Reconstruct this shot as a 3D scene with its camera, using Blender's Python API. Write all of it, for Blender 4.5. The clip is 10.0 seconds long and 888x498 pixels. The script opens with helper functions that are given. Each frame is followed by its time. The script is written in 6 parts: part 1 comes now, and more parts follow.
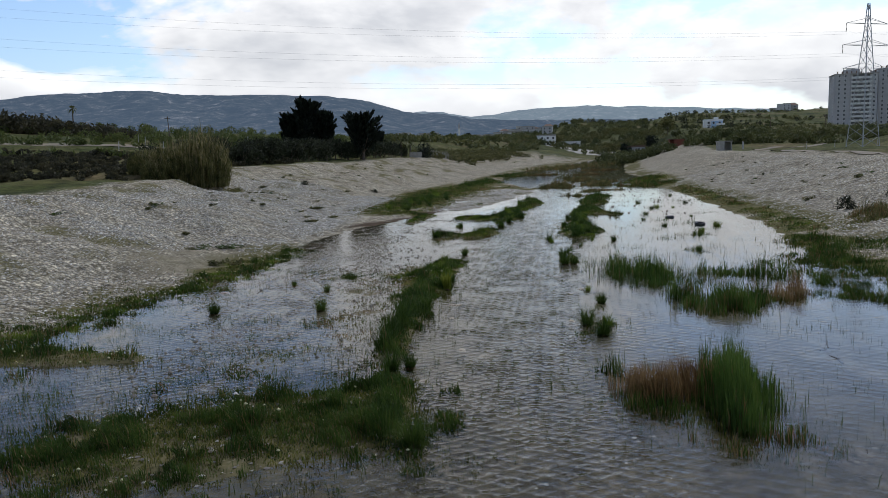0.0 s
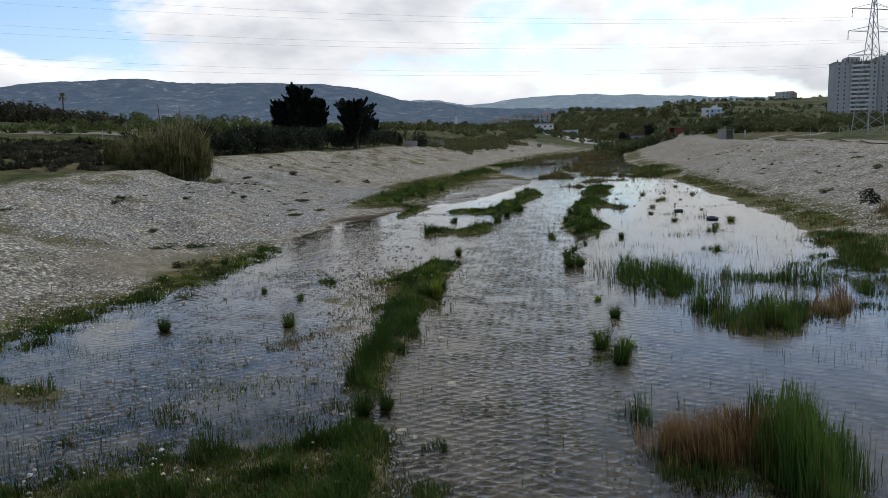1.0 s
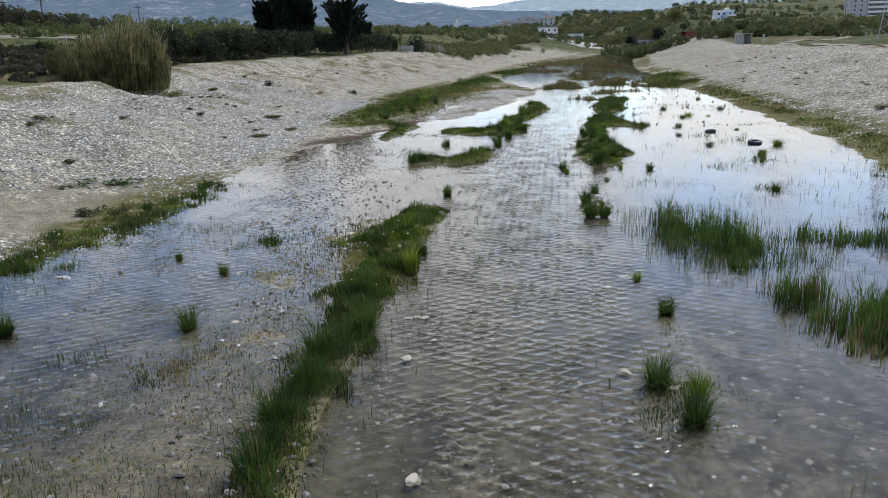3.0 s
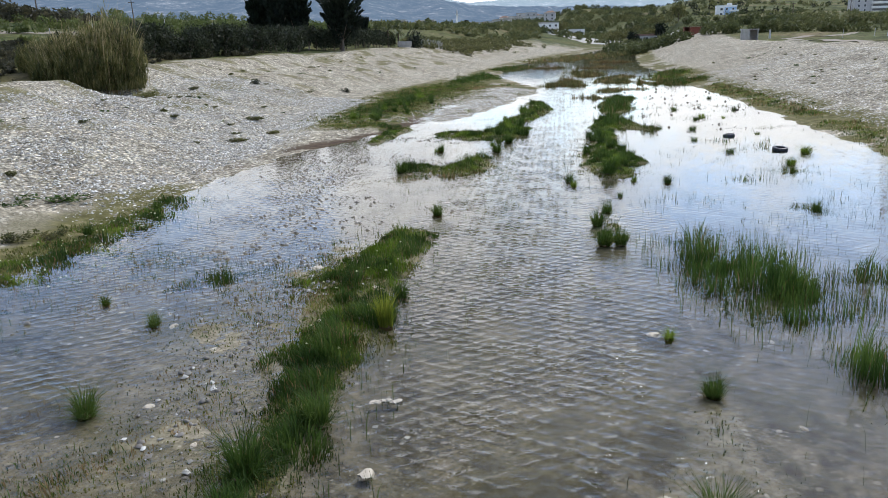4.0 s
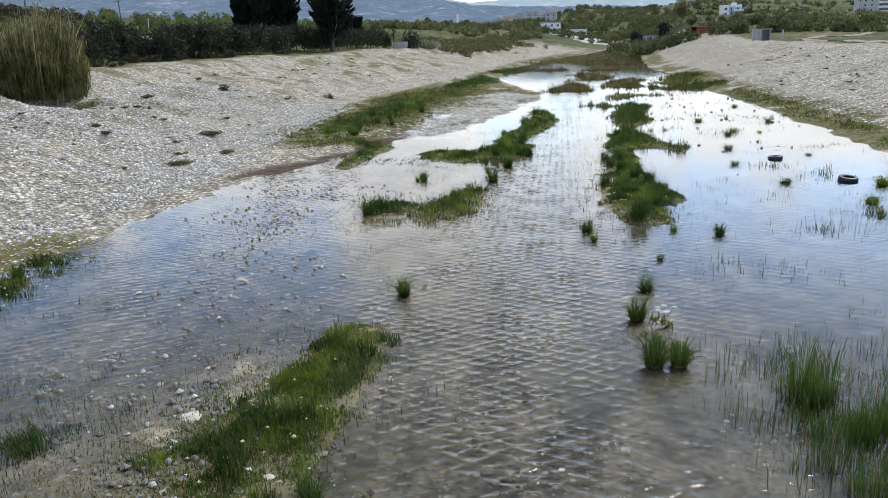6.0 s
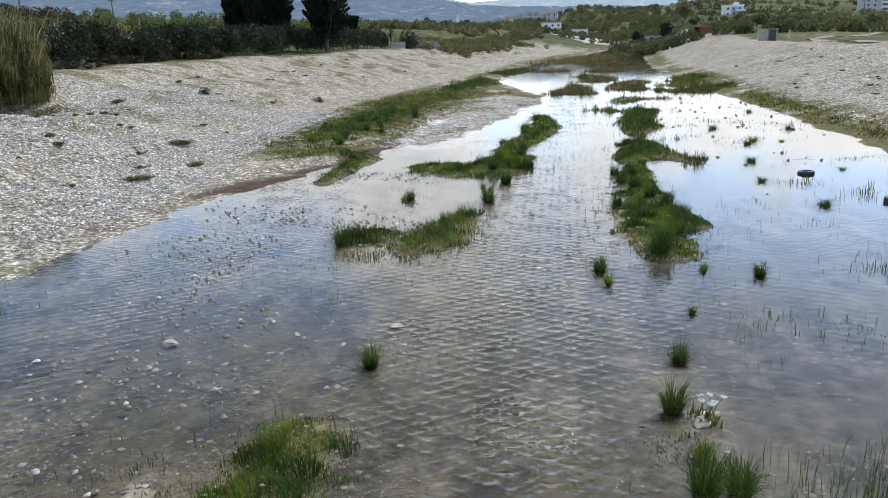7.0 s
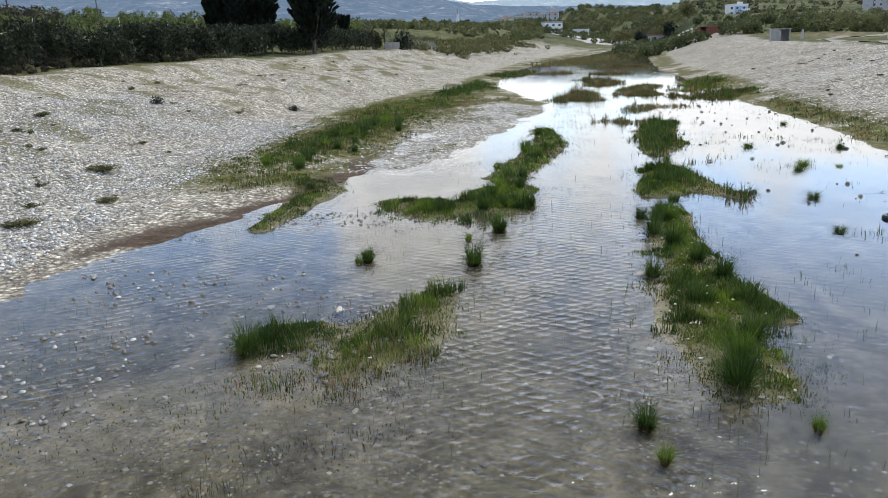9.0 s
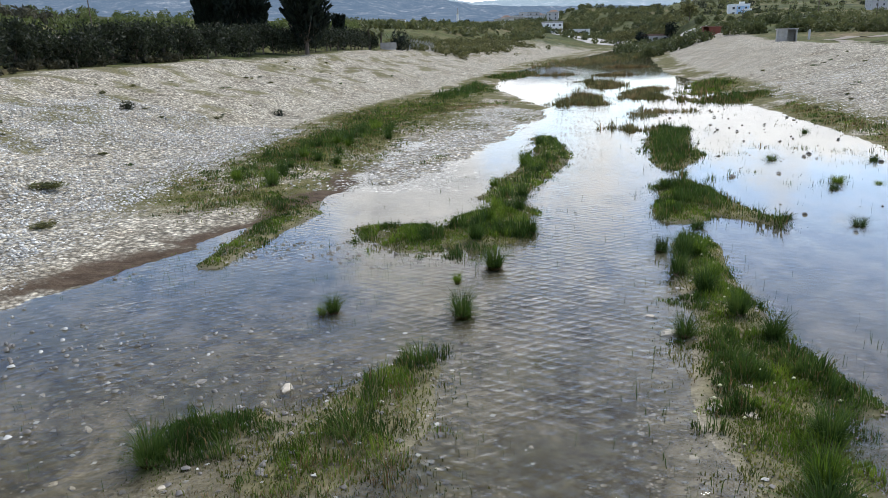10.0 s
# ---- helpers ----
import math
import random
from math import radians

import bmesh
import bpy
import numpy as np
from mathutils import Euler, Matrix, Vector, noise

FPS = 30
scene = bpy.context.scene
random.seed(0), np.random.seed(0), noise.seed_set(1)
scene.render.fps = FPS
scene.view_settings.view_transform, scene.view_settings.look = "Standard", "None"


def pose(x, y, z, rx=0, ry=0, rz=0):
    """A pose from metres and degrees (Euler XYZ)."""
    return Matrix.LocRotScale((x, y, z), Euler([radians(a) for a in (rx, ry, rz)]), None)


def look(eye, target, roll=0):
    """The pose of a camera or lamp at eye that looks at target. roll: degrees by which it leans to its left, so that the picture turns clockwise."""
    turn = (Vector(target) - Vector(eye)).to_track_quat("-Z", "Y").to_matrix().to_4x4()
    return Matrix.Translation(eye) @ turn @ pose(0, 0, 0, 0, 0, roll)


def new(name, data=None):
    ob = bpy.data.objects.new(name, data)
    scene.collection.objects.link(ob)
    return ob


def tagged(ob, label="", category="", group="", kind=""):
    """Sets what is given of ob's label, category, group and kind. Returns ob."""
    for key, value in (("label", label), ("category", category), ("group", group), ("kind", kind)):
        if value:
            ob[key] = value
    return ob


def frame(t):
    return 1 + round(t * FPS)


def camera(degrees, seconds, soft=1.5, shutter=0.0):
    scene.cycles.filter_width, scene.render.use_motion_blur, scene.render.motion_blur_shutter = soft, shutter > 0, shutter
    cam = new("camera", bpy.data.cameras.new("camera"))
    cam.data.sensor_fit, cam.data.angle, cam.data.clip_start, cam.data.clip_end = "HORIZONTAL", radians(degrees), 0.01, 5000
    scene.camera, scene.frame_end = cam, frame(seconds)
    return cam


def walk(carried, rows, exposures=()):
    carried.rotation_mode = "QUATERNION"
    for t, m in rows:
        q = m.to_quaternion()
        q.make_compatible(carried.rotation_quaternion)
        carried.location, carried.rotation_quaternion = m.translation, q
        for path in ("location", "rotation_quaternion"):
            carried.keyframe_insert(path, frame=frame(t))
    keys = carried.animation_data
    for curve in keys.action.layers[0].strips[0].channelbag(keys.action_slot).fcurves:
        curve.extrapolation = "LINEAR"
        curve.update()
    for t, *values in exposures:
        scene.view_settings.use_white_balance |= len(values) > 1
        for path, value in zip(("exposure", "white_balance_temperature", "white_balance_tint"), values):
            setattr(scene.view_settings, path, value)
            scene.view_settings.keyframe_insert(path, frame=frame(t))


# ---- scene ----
cam = camera(59.8, 10.0, soft=0.8)
METRES, EYE, TILT, LEAN, TURN = 35.97, 5.0, 0.0, 0.0, 2.4
ROWS = [
    (0.0, 0.0, 0.0, 0.0, -0.17, -7.22, 1.37),
    (0.5, 0.0032, 0.0489, 0.0002, -0.34, -7.2, 1.36),
    (1.0, 0.0069, 0.0985, 0.0003, -0.39, -8.06, 1.34),
    (1.5, 0.011, 0.1476, 0.0006, -0.38, -10.03, 1.36),
    (2.0, 0.0149, 0.1968, 0.0011, -0.38, -12.23, 1.37),
    (3.5, 0.0278, 0.3464, 0.0026, -0.33, -15.19, 1.29),
    (4.0, 0.0328, 0.3967, 0.003, -0.31, -15.18, 1.29),
    (4.5, 0.0378, 0.4467, 0.0033, -0.29, -15.18, 1.3),
    (5.0, 0.0427, 0.4968, 0.0038, -0.27, -15.19, 1.3),
    (5.5, 0.0475, 0.5471, 0.0042, -0.25, -15.18, 1.29),
    (7.0, 0.0633, 0.6979, 0.0048, -0.19, -15.18, 1.27),
    (7.5, 0.0688, 0.7475, 0.0054, -0.18, -15.19, 1.27),
    (8.0, 0.0745, 0.7974, 0.0058, -0.18, -15.19, 1.28),
    (8.5, 0.0797, 0.847, 0.0061, -0.16, -15.19, 1.3),
    (9.0, 0.0849, 0.8962, 0.0065, -0.15, -15.19, 1.28),
    (9.5, 0.0899, 0.9458, 0.0066, -0.15, -15.19, 1.26),
    (10.0, 0.0952, 0.9953, 0.007, -0.14, -15.19, 1.25),
]
EXPO = [(0.0, -0.72), (1.0, -0.72), (2.2, -0.37), (3.3, 0.28), (4.0, 0.40), (10.0, 0.40)]
walk(cam, [(t, pose(0, 0, EYE, TILT, LEAN, TURN) @ pose(METRES * x, METRES * y, METRES * z, 90 + pitch, roll, yaw)) for t, x, y, z, yaw, pitch, roll in ROWS], EXPO)

# ---- sky and sun: bright broken cloud, veiled sun ahead ----
SUN_ELEV, SUN_TURN = 48.0, 30.0


def node(nt, kind, **values):
    n = nt.nodes.new(kind)
    for key, value in values.items():
        if key in n.inputs:
            n.inputs[key].default_value = value
    return n


def build_sky():
    w = bpy.data.worlds.new("sky")
    scene.world = w
    w.use_nodes = True
    nt = w.node_tree
    nt.nodes.clear()
    out = nt.nodes.new("ShaderNodeOutputWorld")
    bg = nt.nodes.new("ShaderNodeBackground")
    sky = nt.nodes.new("ShaderNodeTexSky")
    sky.sky_type = "NISHITA"
    sky.sun_disc = False
    sky.sun_elevation, sky.sun_rotation = radians(SUN_ELEV), radians(SUN_TURN)
    tint = nt.nodes.new("ShaderNodeMix")
    tint.data_type, tint.blend_type = "RGBA", "MULTIPLY"
    tint.inputs[0].default_value = 1.0
    nt.links.new(sky.outputs[0], tint.inputs[6])
    tint.inputs[7].default_value = (0.20, 0.225, 0.265, 1)
    # cloud layer: the way up is laid onto a high flat sheet
    geo = nt.nodes.new("ShaderNodeTexCoord")
    sep = nt.nodes.new("ShaderNodeSeparateXYZ")
    nt.links.new(geo.outputs["Generated"], sep.inputs[0])

    def calc(op, a, b):
        m = nt.nodes.new("ShaderNodeMath")
        m.operation = op
        for i, v in enumerate((a, b)):
            if isinstance(v, (int, float)):
                m.inputs[i].default_value = v
            else:
                nt.links.new(v, m.inputs[i])
        return m.outputs[0]

    comb = nt.nodes.new("ShaderNodeCombineXYZ")
    nt.links.new(sep.outputs[0], comb.inputs[0])
    nt.links.new(sep.outputs[1], comb.inputs[1])
    nt.links.new(calc("MULTIPLY", sep.outputs[2], 2.3), comb.inputs[2])
    shift = nt.nodes.new("ShaderNodeMapping")
    shift.inputs["Location"].default_value = (0.35, 0.0, 0.15)
    nt.links.new(comb.outputs[0], shift.inputs[0])
    lift = nt.nodes.new("ShaderNodeMapping")
    lift.inputs["Location"].default_value = (0.35, 0.0, 0.195)
    nt.links.new(comb.outputs[0], lift.inputs[0])
    n1 = node(nt, "ShaderNodeTexNoise", Scale=4.4, Detail=11.0, Roughness=0.58, Distortion=0.15)
    n2 = node(nt, "ShaderNodeTexNoise", Scale=4.4, Detail=11.0, Roughness=0.58, Distortion=0.15)
    nt.links.new(shift.outputs[0], n1.inputs["Vector"])
    nt.links.new(lift.outputs[0], n2.inputs["Vector"])
    mask = nt.nodes.new("ShaderNodeValToRGB")
    mask.color_ramp.elements[0].position, mask.color_ramp.elements[1].position = 0.425, 0.52
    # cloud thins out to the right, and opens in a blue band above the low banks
    def band(value, *stops):
        r = nt.nodes.new("ShaderNodeValToRGB")
        while len(r.color_ramp.elements) < len(stops):
            r.color_ramp.elements.new(0.5)
        for e, (p, k) in zip(r.color_ramp.elements, stops):
            e.position, e.color = p, (k, k, k, 1)
        nt.links.new(value, r.inputs[0])
        return r.outputs[0]

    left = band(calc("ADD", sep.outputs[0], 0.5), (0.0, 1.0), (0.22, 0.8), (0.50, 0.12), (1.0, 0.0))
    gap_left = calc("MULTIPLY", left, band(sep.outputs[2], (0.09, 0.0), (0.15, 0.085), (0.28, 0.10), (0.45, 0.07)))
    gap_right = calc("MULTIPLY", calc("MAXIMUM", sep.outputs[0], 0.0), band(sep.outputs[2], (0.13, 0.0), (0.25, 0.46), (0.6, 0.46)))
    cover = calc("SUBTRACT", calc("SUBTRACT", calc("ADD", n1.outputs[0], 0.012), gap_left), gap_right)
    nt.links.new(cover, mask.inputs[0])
    # thicker cloud above means a greyer underside
    body = nt.nodes.new("ShaderNodeValToRGB")
    e = body.color_ramp.elements
    e[0].position, e[0].color = 0.42, (1.42, 1.42, 1.42, 1)
    e[1].position, e[1].color = 0.70, (0.84, 0.86, 0.91, 1)
    e.new(0.55).color = (1.18, 1.18, 1.20, 1)
    nt.links.new(n2.outputs[0], body.inputs[0])
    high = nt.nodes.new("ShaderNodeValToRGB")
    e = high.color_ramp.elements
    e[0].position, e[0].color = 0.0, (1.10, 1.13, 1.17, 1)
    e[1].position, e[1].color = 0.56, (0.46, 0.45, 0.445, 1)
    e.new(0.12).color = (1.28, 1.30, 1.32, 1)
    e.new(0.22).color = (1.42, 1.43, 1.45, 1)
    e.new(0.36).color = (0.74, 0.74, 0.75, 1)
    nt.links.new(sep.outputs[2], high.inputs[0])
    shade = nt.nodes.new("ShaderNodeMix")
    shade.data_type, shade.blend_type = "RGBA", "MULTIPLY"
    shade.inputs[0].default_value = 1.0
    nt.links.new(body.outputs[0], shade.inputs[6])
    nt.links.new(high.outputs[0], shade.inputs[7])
    mix = nt.nodes.new("ShaderNodeMix")
    mix.data_type = "RGBA"
    nt.links.new(mask.outputs[0], mix.inputs[0])
    deep = nt.nodes.new("ShaderNodeMix")
    deep.data_type, deep.blend_type = "RGBA", "MULTIPLY"
    deep.inputs[0].default_value = 1.0
    nt.links.new(tint.outputs[2], deep.inputs[6])
    nt.links.new(band(sep.outputs[2], (0.20, 1.0), (0.36, 0.66), (0.55, 0.52)), deep.inputs[7])
    nt.links.new(deep.outputs[2], mix.inputs[6])
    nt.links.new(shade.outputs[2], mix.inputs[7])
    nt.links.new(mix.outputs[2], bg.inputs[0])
    bg.inputs[1].default_value = 1.0
    nt.links.new(bg.outputs[0], out.inputs[0])


build_sky()
sun = new("sun", bpy.data.lights.new("sun", "SUN"))
sun.data.energy, sun.data.angle, sun.data.color = 2.5, radians(20), (1.0, 0.985, 0.95)
sun.matrix_world = look((60, 80, 110), (0, 0, 0))


# ---- materials ----
def material(name):
    m = bpy.data.materials.new(name)
    m.use_nodes = True
    nt = m.node_tree
    nt.nodes.clear()
    out = nt.nodes.new("ShaderNodeOutputMaterial")
    p = nt.nodes.new("ShaderNodeBsdfPrincipled")
    nt.links.new(p.outputs[0], out.inputs[0])
    return m, nt, p


def mixed(nt, fac, a, b, how="MIX"):
    m = nt.nodes.new("ShaderNodeMix")
    m.data_type, m.blend_type = "RGBA", how
    for i, v in ((0, fac), (6, a), (7, b)):
        if isinstance(v, (int, float)):
            m.inputs[i].default_value = v
        elif isinstance(v, tuple):
            m.inputs[i].default_value = (*v, 1)
        else:
            nt.links.new(v, m.inputs[i])
    return m.outputs[2]


def ramp(nt, fac, *stops):
    r = nt.nodes.new("ShaderNodeValToRGB")
    while len(r.color_ramp.elements) < len(stops):
        r.color_ramp.elements.new(0.5)
    for e, (p, c) in zip(r.color_ramp.elements, stops):
        e.position, e.color = p, (*(c if isinstance(c, tuple) else (c, c, c)), 1)
    nt.links.new(fac, r.inputs[0])
    return r.outputs[0]


def tex(nt, kind, scale, vec=None, **values):
    n = node(nt, "ShaderNodeTex" + kind, Scale=scale, **values)
    if vec is not None:
        nt.links.new(vec, n.inputs["Vector"])
    return n


def place(nt, sx=1, sy=1, sz=1):
    g = nt.nodes.new("ShaderNodeNewGeometry")
    m = nt.nodes.new("ShaderNodeMapping")
    m.inputs["Scale"].default_value = (sx, sy, sz)
    nt.links.new(g.outputs["Position"], m.inputs[0])
    return m.outputs[0]


def bumped(nt, p, height, strength, distance):
    b = node(nt, "ShaderNodeBump", Strength=strength, Distance=distance)
    nt.links.new(height, b.inputs["Height"])
    nt.links.new(b.outputs[0], p.inputs["Normal"])
    return b


def plain(name, colour, rough=0.8, vary=0.25, scale=3.0, metal=0.0, bump=0.0):
    m, nt, p = material(name)
    n = tex(nt, "Noise", scale, place(nt), Detail=6.0, Roughness=0.65)
    dark = tuple(c * (1 - vary) for c in colour)
    light = tuple(min(1, c * (1 + vary)) for c in colour)
    nt.links.new(ramp(nt, n.outputs[0], (0.3, dark), (0.7, light)), p.inputs["Base Color"])
    p.inputs["Roughness"].default_value, p.inputs["Metallic"].default_value = rough, metal
    if bump:
        bumped(nt, p, n.outputs[0], 0.6, bump)
    return m


def leafy(name, dark, mid, light, rough=0.6, patch=1.5):
    """Blades and leaves: each one its own tone, with broad patches of tone over the stand."""
    m, nt, p = material(name)
    g = nt.nodes.new("ShaderNodeNewGeometry")
    n = tex(nt, "Noise", patch, g.outputs["Position"], Detail=3.0)
    add = nt.nodes.new("ShaderNodeMath")
    add.operation = "MULTIPLY_ADD"
    nt.links.new(g.outputs["Random Per Island"], add.inputs[0])
    add.inputs[1].default_value = 0.38
    sub = nt.nodes.new("ShaderNodeMath")
    sub.operation = "MULTIPLY_ADD"
    nt.links.new(n.outputs[0], sub.inputs[0])
    sub.inputs[1].default_value, sub.inputs[2].default_value = 1.9, -0.63
    nt.links.new(sub.outputs[0], add.inputs[2])
    tone = ramp(nt, add.outputs[0], (0.1, dark), (0.5, mid), (0.9, light))
    nt.links.new(tone, p.inputs["Base Color"])
    p.inputs["Roughness"].default_value = rough
    p.inputs["Specular IOR Level"].default_value = 0.25
    glow = nt.nodes.new("ShaderNodeBsdfTranslucent")
    nt.links.new(tone, glow.inputs[0])
    mx = nt.nodes.new("ShaderNodeMixShader")
    mx.inputs[0].default_value = 0.38
    nt.links.new(p.outputs[0], mx.inputs[1])
    nt.links.new(glow.outputs[0], mx.inputs[2])
    nt.links.new(mx.outputs[0], nt.nodes["Material Output"].inputs[0])
    return m


def ground_material():
    m, nt, p = material("gravel_and_bed")
    pos = place(nt)
    att = nt.nodes.new("ShaderNodeAttribute")
    att.attribute_name = "cover"
    sep = nt.nodes.new("ShaderNodeSeparateColor")
    nt.links.new(att.outputs["Color"], sep.inputs[0])
    v1 = tex(nt, "Voronoi", 7.0, pos, Randomness=1.0)
    v2 = tex(nt, "Voronoi", 19.0, pos, Randomness=1.0)
    v3 = tex(nt, "Voronoi", 3.6, place(nt, 1, 0.8, 1), Randomness=1.0)
    big = tex(nt, "Noise", 0.35, pos, Detail=5.0, Roughness=0.6)
    fine = tex(nt, "Noise", 2.3, pos, Detail=7.0, Roughness=0.65)

    def cells(v):
        c = nt.nodes.new("ShaderNodeSeparateColor")
        nt.links.new(v.outputs["Color"], c.inputs[0])
        return c

    c1, c2, c3 = cells(v1), cells(v2), cells(v3)
    a = ramp(nt, c1.outputs[0], (0.0, (0.13, 0.115, 0.098)), (0.4, (0.31, 0.285, 0.25)), (0.72, (0.47, 0.44, 0.395)), (1.0, (0.86, 0.83, 0.77)))
    b = ramp(nt, c2.outputs[0], (0.0, (0.14, 0.125, 0.105)), (0.55, (0.37, 0.34, 0.30)), (1.0, (0.74, 0.71, 0.65)))
    gravel = mixed(nt, 0.45, a, b)
    # single larger pale stones lying among the rest
    lone = nt.nodes.new("ShaderNodeMath")
    lone.operation = "MULTIPLY"
    nt.links.new(ramp(nt, c3.outputs[0], (0.80, 0.0), (0.82, 1.0)), lone.inputs[0])
    nt.links.new(ramp(nt, v3.outputs["Distance"], (0.30, 1.0), (0.36, 0.0)), lone.inputs[1])
    gravel = mixed(nt, lone.outputs[0], gravel, (0.68, 0.64, 0.57))
    gravel = mixed(nt, 1.0, gravel, ramp(nt, big.outputs[0], (0.3, (0.86, 0.81, 0.74)), (0.5, (1.02, 0.99, 0.95)), (0.7, (1.16, 1.14, 1.10))), "MULTIPLY")
    blotch = tex(nt, "Noise", 1.3, pos, Detail=6.0, Roughness=0.7)
    gravel = mixed(nt, 1.0, gravel, ramp(nt, blotch.outputs[0], (0.34, 0.66), (0.5, 1.0), (0.66, 1.22)), "MULTIPLY")
    gravel = mixed(nt, 1.0, gravel, (1.26, 1.25, 1.13), "MULTIPLY")
    # shade between the stones, painted in as darker cell edges
    gap_shade = ramp(nt, v1.outputs["Distance"], (0.26, 1.0), (0.66, 0.30))
    gravel = mixed(nt, 0.85, gravel, gap_shade, "MULTIPLY")
    # silt of the bed, with pale pebbles in it
    silt = ramp(nt, fine.outputs[0], (0.30, (0.052, 0.046, 0.032)), (0.5, (0.135, 0.120, 0.085)), (0.70, (0.26, 0.23, 0.17)))
    drift = tex(nt, "Noise", 1.0, place(nt, 1.1, 0.42, 1), Detail=7.0, Roughness=0.65)
    silt = mixed(nt, ramp(nt, drift.outputs[0], (0.48, 0.0), (0.66, 0.55)), silt, (0.36, 0.31, 0.225))
    silt = mixed(nt, ramp(nt, drift.outputs[0], (0.34, 0.75), (0.47, 0.0)), silt, (0.058, 0.052, 0.032))
    # soft pale silt on the shoals
    pale = nt.nodes.new("ShaderNodeAttribute")
    pale.attribute_name = "shoal"
    silt = mixed(nt, pale.outputs["Fac"], silt, ramp(nt, fine.outputs[0], (0.3, (0.17, 0.15, 0.105)), (0.5, (0.31, 0.275, 0.20)), (0.7, (0.43, 0.385, 0.29))))
    # stones bedded in it, each with its own tone, in drifts
    grit = tex(nt, "Noise", 13.0, pos, Detail=5.0, Roughness=0.7)
    silt = mixed(nt, 0.9, silt, ramp(nt, grit.outputs[0], (0.32, 0.55), (0.5, 1.0), (0.68, 1.35)), "MULTIPLY")
    stony = ramp(nt, tex(nt, "Noise", 0.55, place(nt, 1, 0.6, 1), Detail=5.0, Roughness=0.6).outputs[0], (0.40, 0.25), (0.60, 1.0))

    def bedded(v, c, share, rim, col_from, strength):
        on = nt.nodes.new("ShaderNodeMath")
        on.operation = "MULTIPLY"
        nt.links.new(ramp(nt, c.outputs[2], (share, 0.0), (share + 0.02, strength)), on.inputs[0])
        nt.links.new(ramp(nt, v.outputs["Distance"], (rim, 1.0), (rim + 0.08, 0.0)), on.inputs[1])
        of = nt.nodes.new("ShaderNodeMath")
        of.operation = "MULTIPLY"
        nt.links.new(on.outputs[0], of.inputs[0])
        nt.links.new(stony, of.inputs[1])
        return of.outputs[0], ramp(nt, c.outputs[0], *col_from)

    tones = ((0.0, (0.045, 0.040, 0.030)), (0.45, (0.13, 0.115, 0.085)), (0.75, (0.33, 0.29, 0.22)), (1.0, (0.58, 0.53, 0.44)))
    for v, c, share, rim, k in ((v2, c2, 0.35, 0.36, 0.75), (v1, c1, 0.62, 0.27, 0.7)):
        f, col = bedded(v, c, share, rim, tones, k)
        silt = mixed(nt, f, silt, col)
    silt = mixed(nt, ramp(nt, big.outputs[0], (0.46, 0.0), (0.64, 0.45)), silt, (0.125, 0.115, 0.055))
    green = ramp(nt, fine.outputs[0], (0.3, (0.060, 0.058, 0.022)), (0.5, (0.125, 0.115, 0.045)), (0.75, (0.27, 0.23, 0.13)))
    field = ramp(nt, tex(nt, "Noise", 0.035, pos, Detail=8.0, Roughness=0.7).outputs[0], (0.34, (0.040, 0.048, 0.018)), (0.46, (0.075, 0.088, 0.028)), (0.56, (0.118, 0.112, 0.044)), (0.64, (0.17, 0.135, 0.075)), (0.72, (0.21, 0.165, 0.10)))
    tilth = tex(nt, "Noise", 0.5, pos, Detail=9.0, Roughness=0.75)
    field = mixed(nt, 1.0, field, ramp(nt, tilth.outputs[0], (0.35, 0.45), (0.5, 0.95), (0.65, 1.5)), "MULTIPLY")
    rough = ramp(nt, fine.outputs[0], (0.35, 0.0), (0.65, 1.0))

    def soft(mask):
        s = nt.nodes.new("ShaderNodeMath")
        s.operation = "MULTIPLY_ADD"
        nt.links.new(mask, s.inputs[0])
        s.inputs[1].default_value = 1.6
        t = nt.nodes.new("ShaderNodeMath")
        t.operation = "MULTIPLY_ADD"
        nt.links.new(rough, t.inputs[0])
        t.inputs[1].default_value, t.inputs[2].default_value = 0.6, -0.6
        nt.links.new(t.outputs[0], s.inputs[2])
        s.use_clamp = True
        return s.outputs[0]

    col = mixed(nt, soft(sep.outputs[1]), gravel, silt)
    col = mixed(nt, soft(sep.outputs[0]), col, green)
    col = mixed(nt, soft(sep.outputs[2]), col, field)
    col = mixed(nt, soft(att.outputs["Alpha"]), col, ramp(nt, fine.outputs[0], (0.3, (0.045, 0.030, 0.019)), (0.6, (0.105, 0.075, 0.050)), (0.8, (0.20, 0.165, 0.125))))
    nt.links.new(col, p.inputs["Base Color"])
    p.inputs["Roughness"].default_value = 0.95
    p.inputs["Specular IOR Level"].default_value = 0.08
    h = mixed(nt, 0.4, v1.outputs["Distance"], v2.outputs["Distance"])
    flat = nt.nodes.new("ShaderNodeMath")
    flat.operation = "MULTIPLY_ADD"
    nt.links.new(sep.outputs[1], flat.inputs[0])
    flat.inputs[1].default_value, flat.inputs[2].default_value = -0.65, 0.8
    b = bumped(nt, p, h, 0.8, 0.06)
    nt.links.new(flat.outputs[0], b.inputs["Strength"])
    b.invert = True
    return m


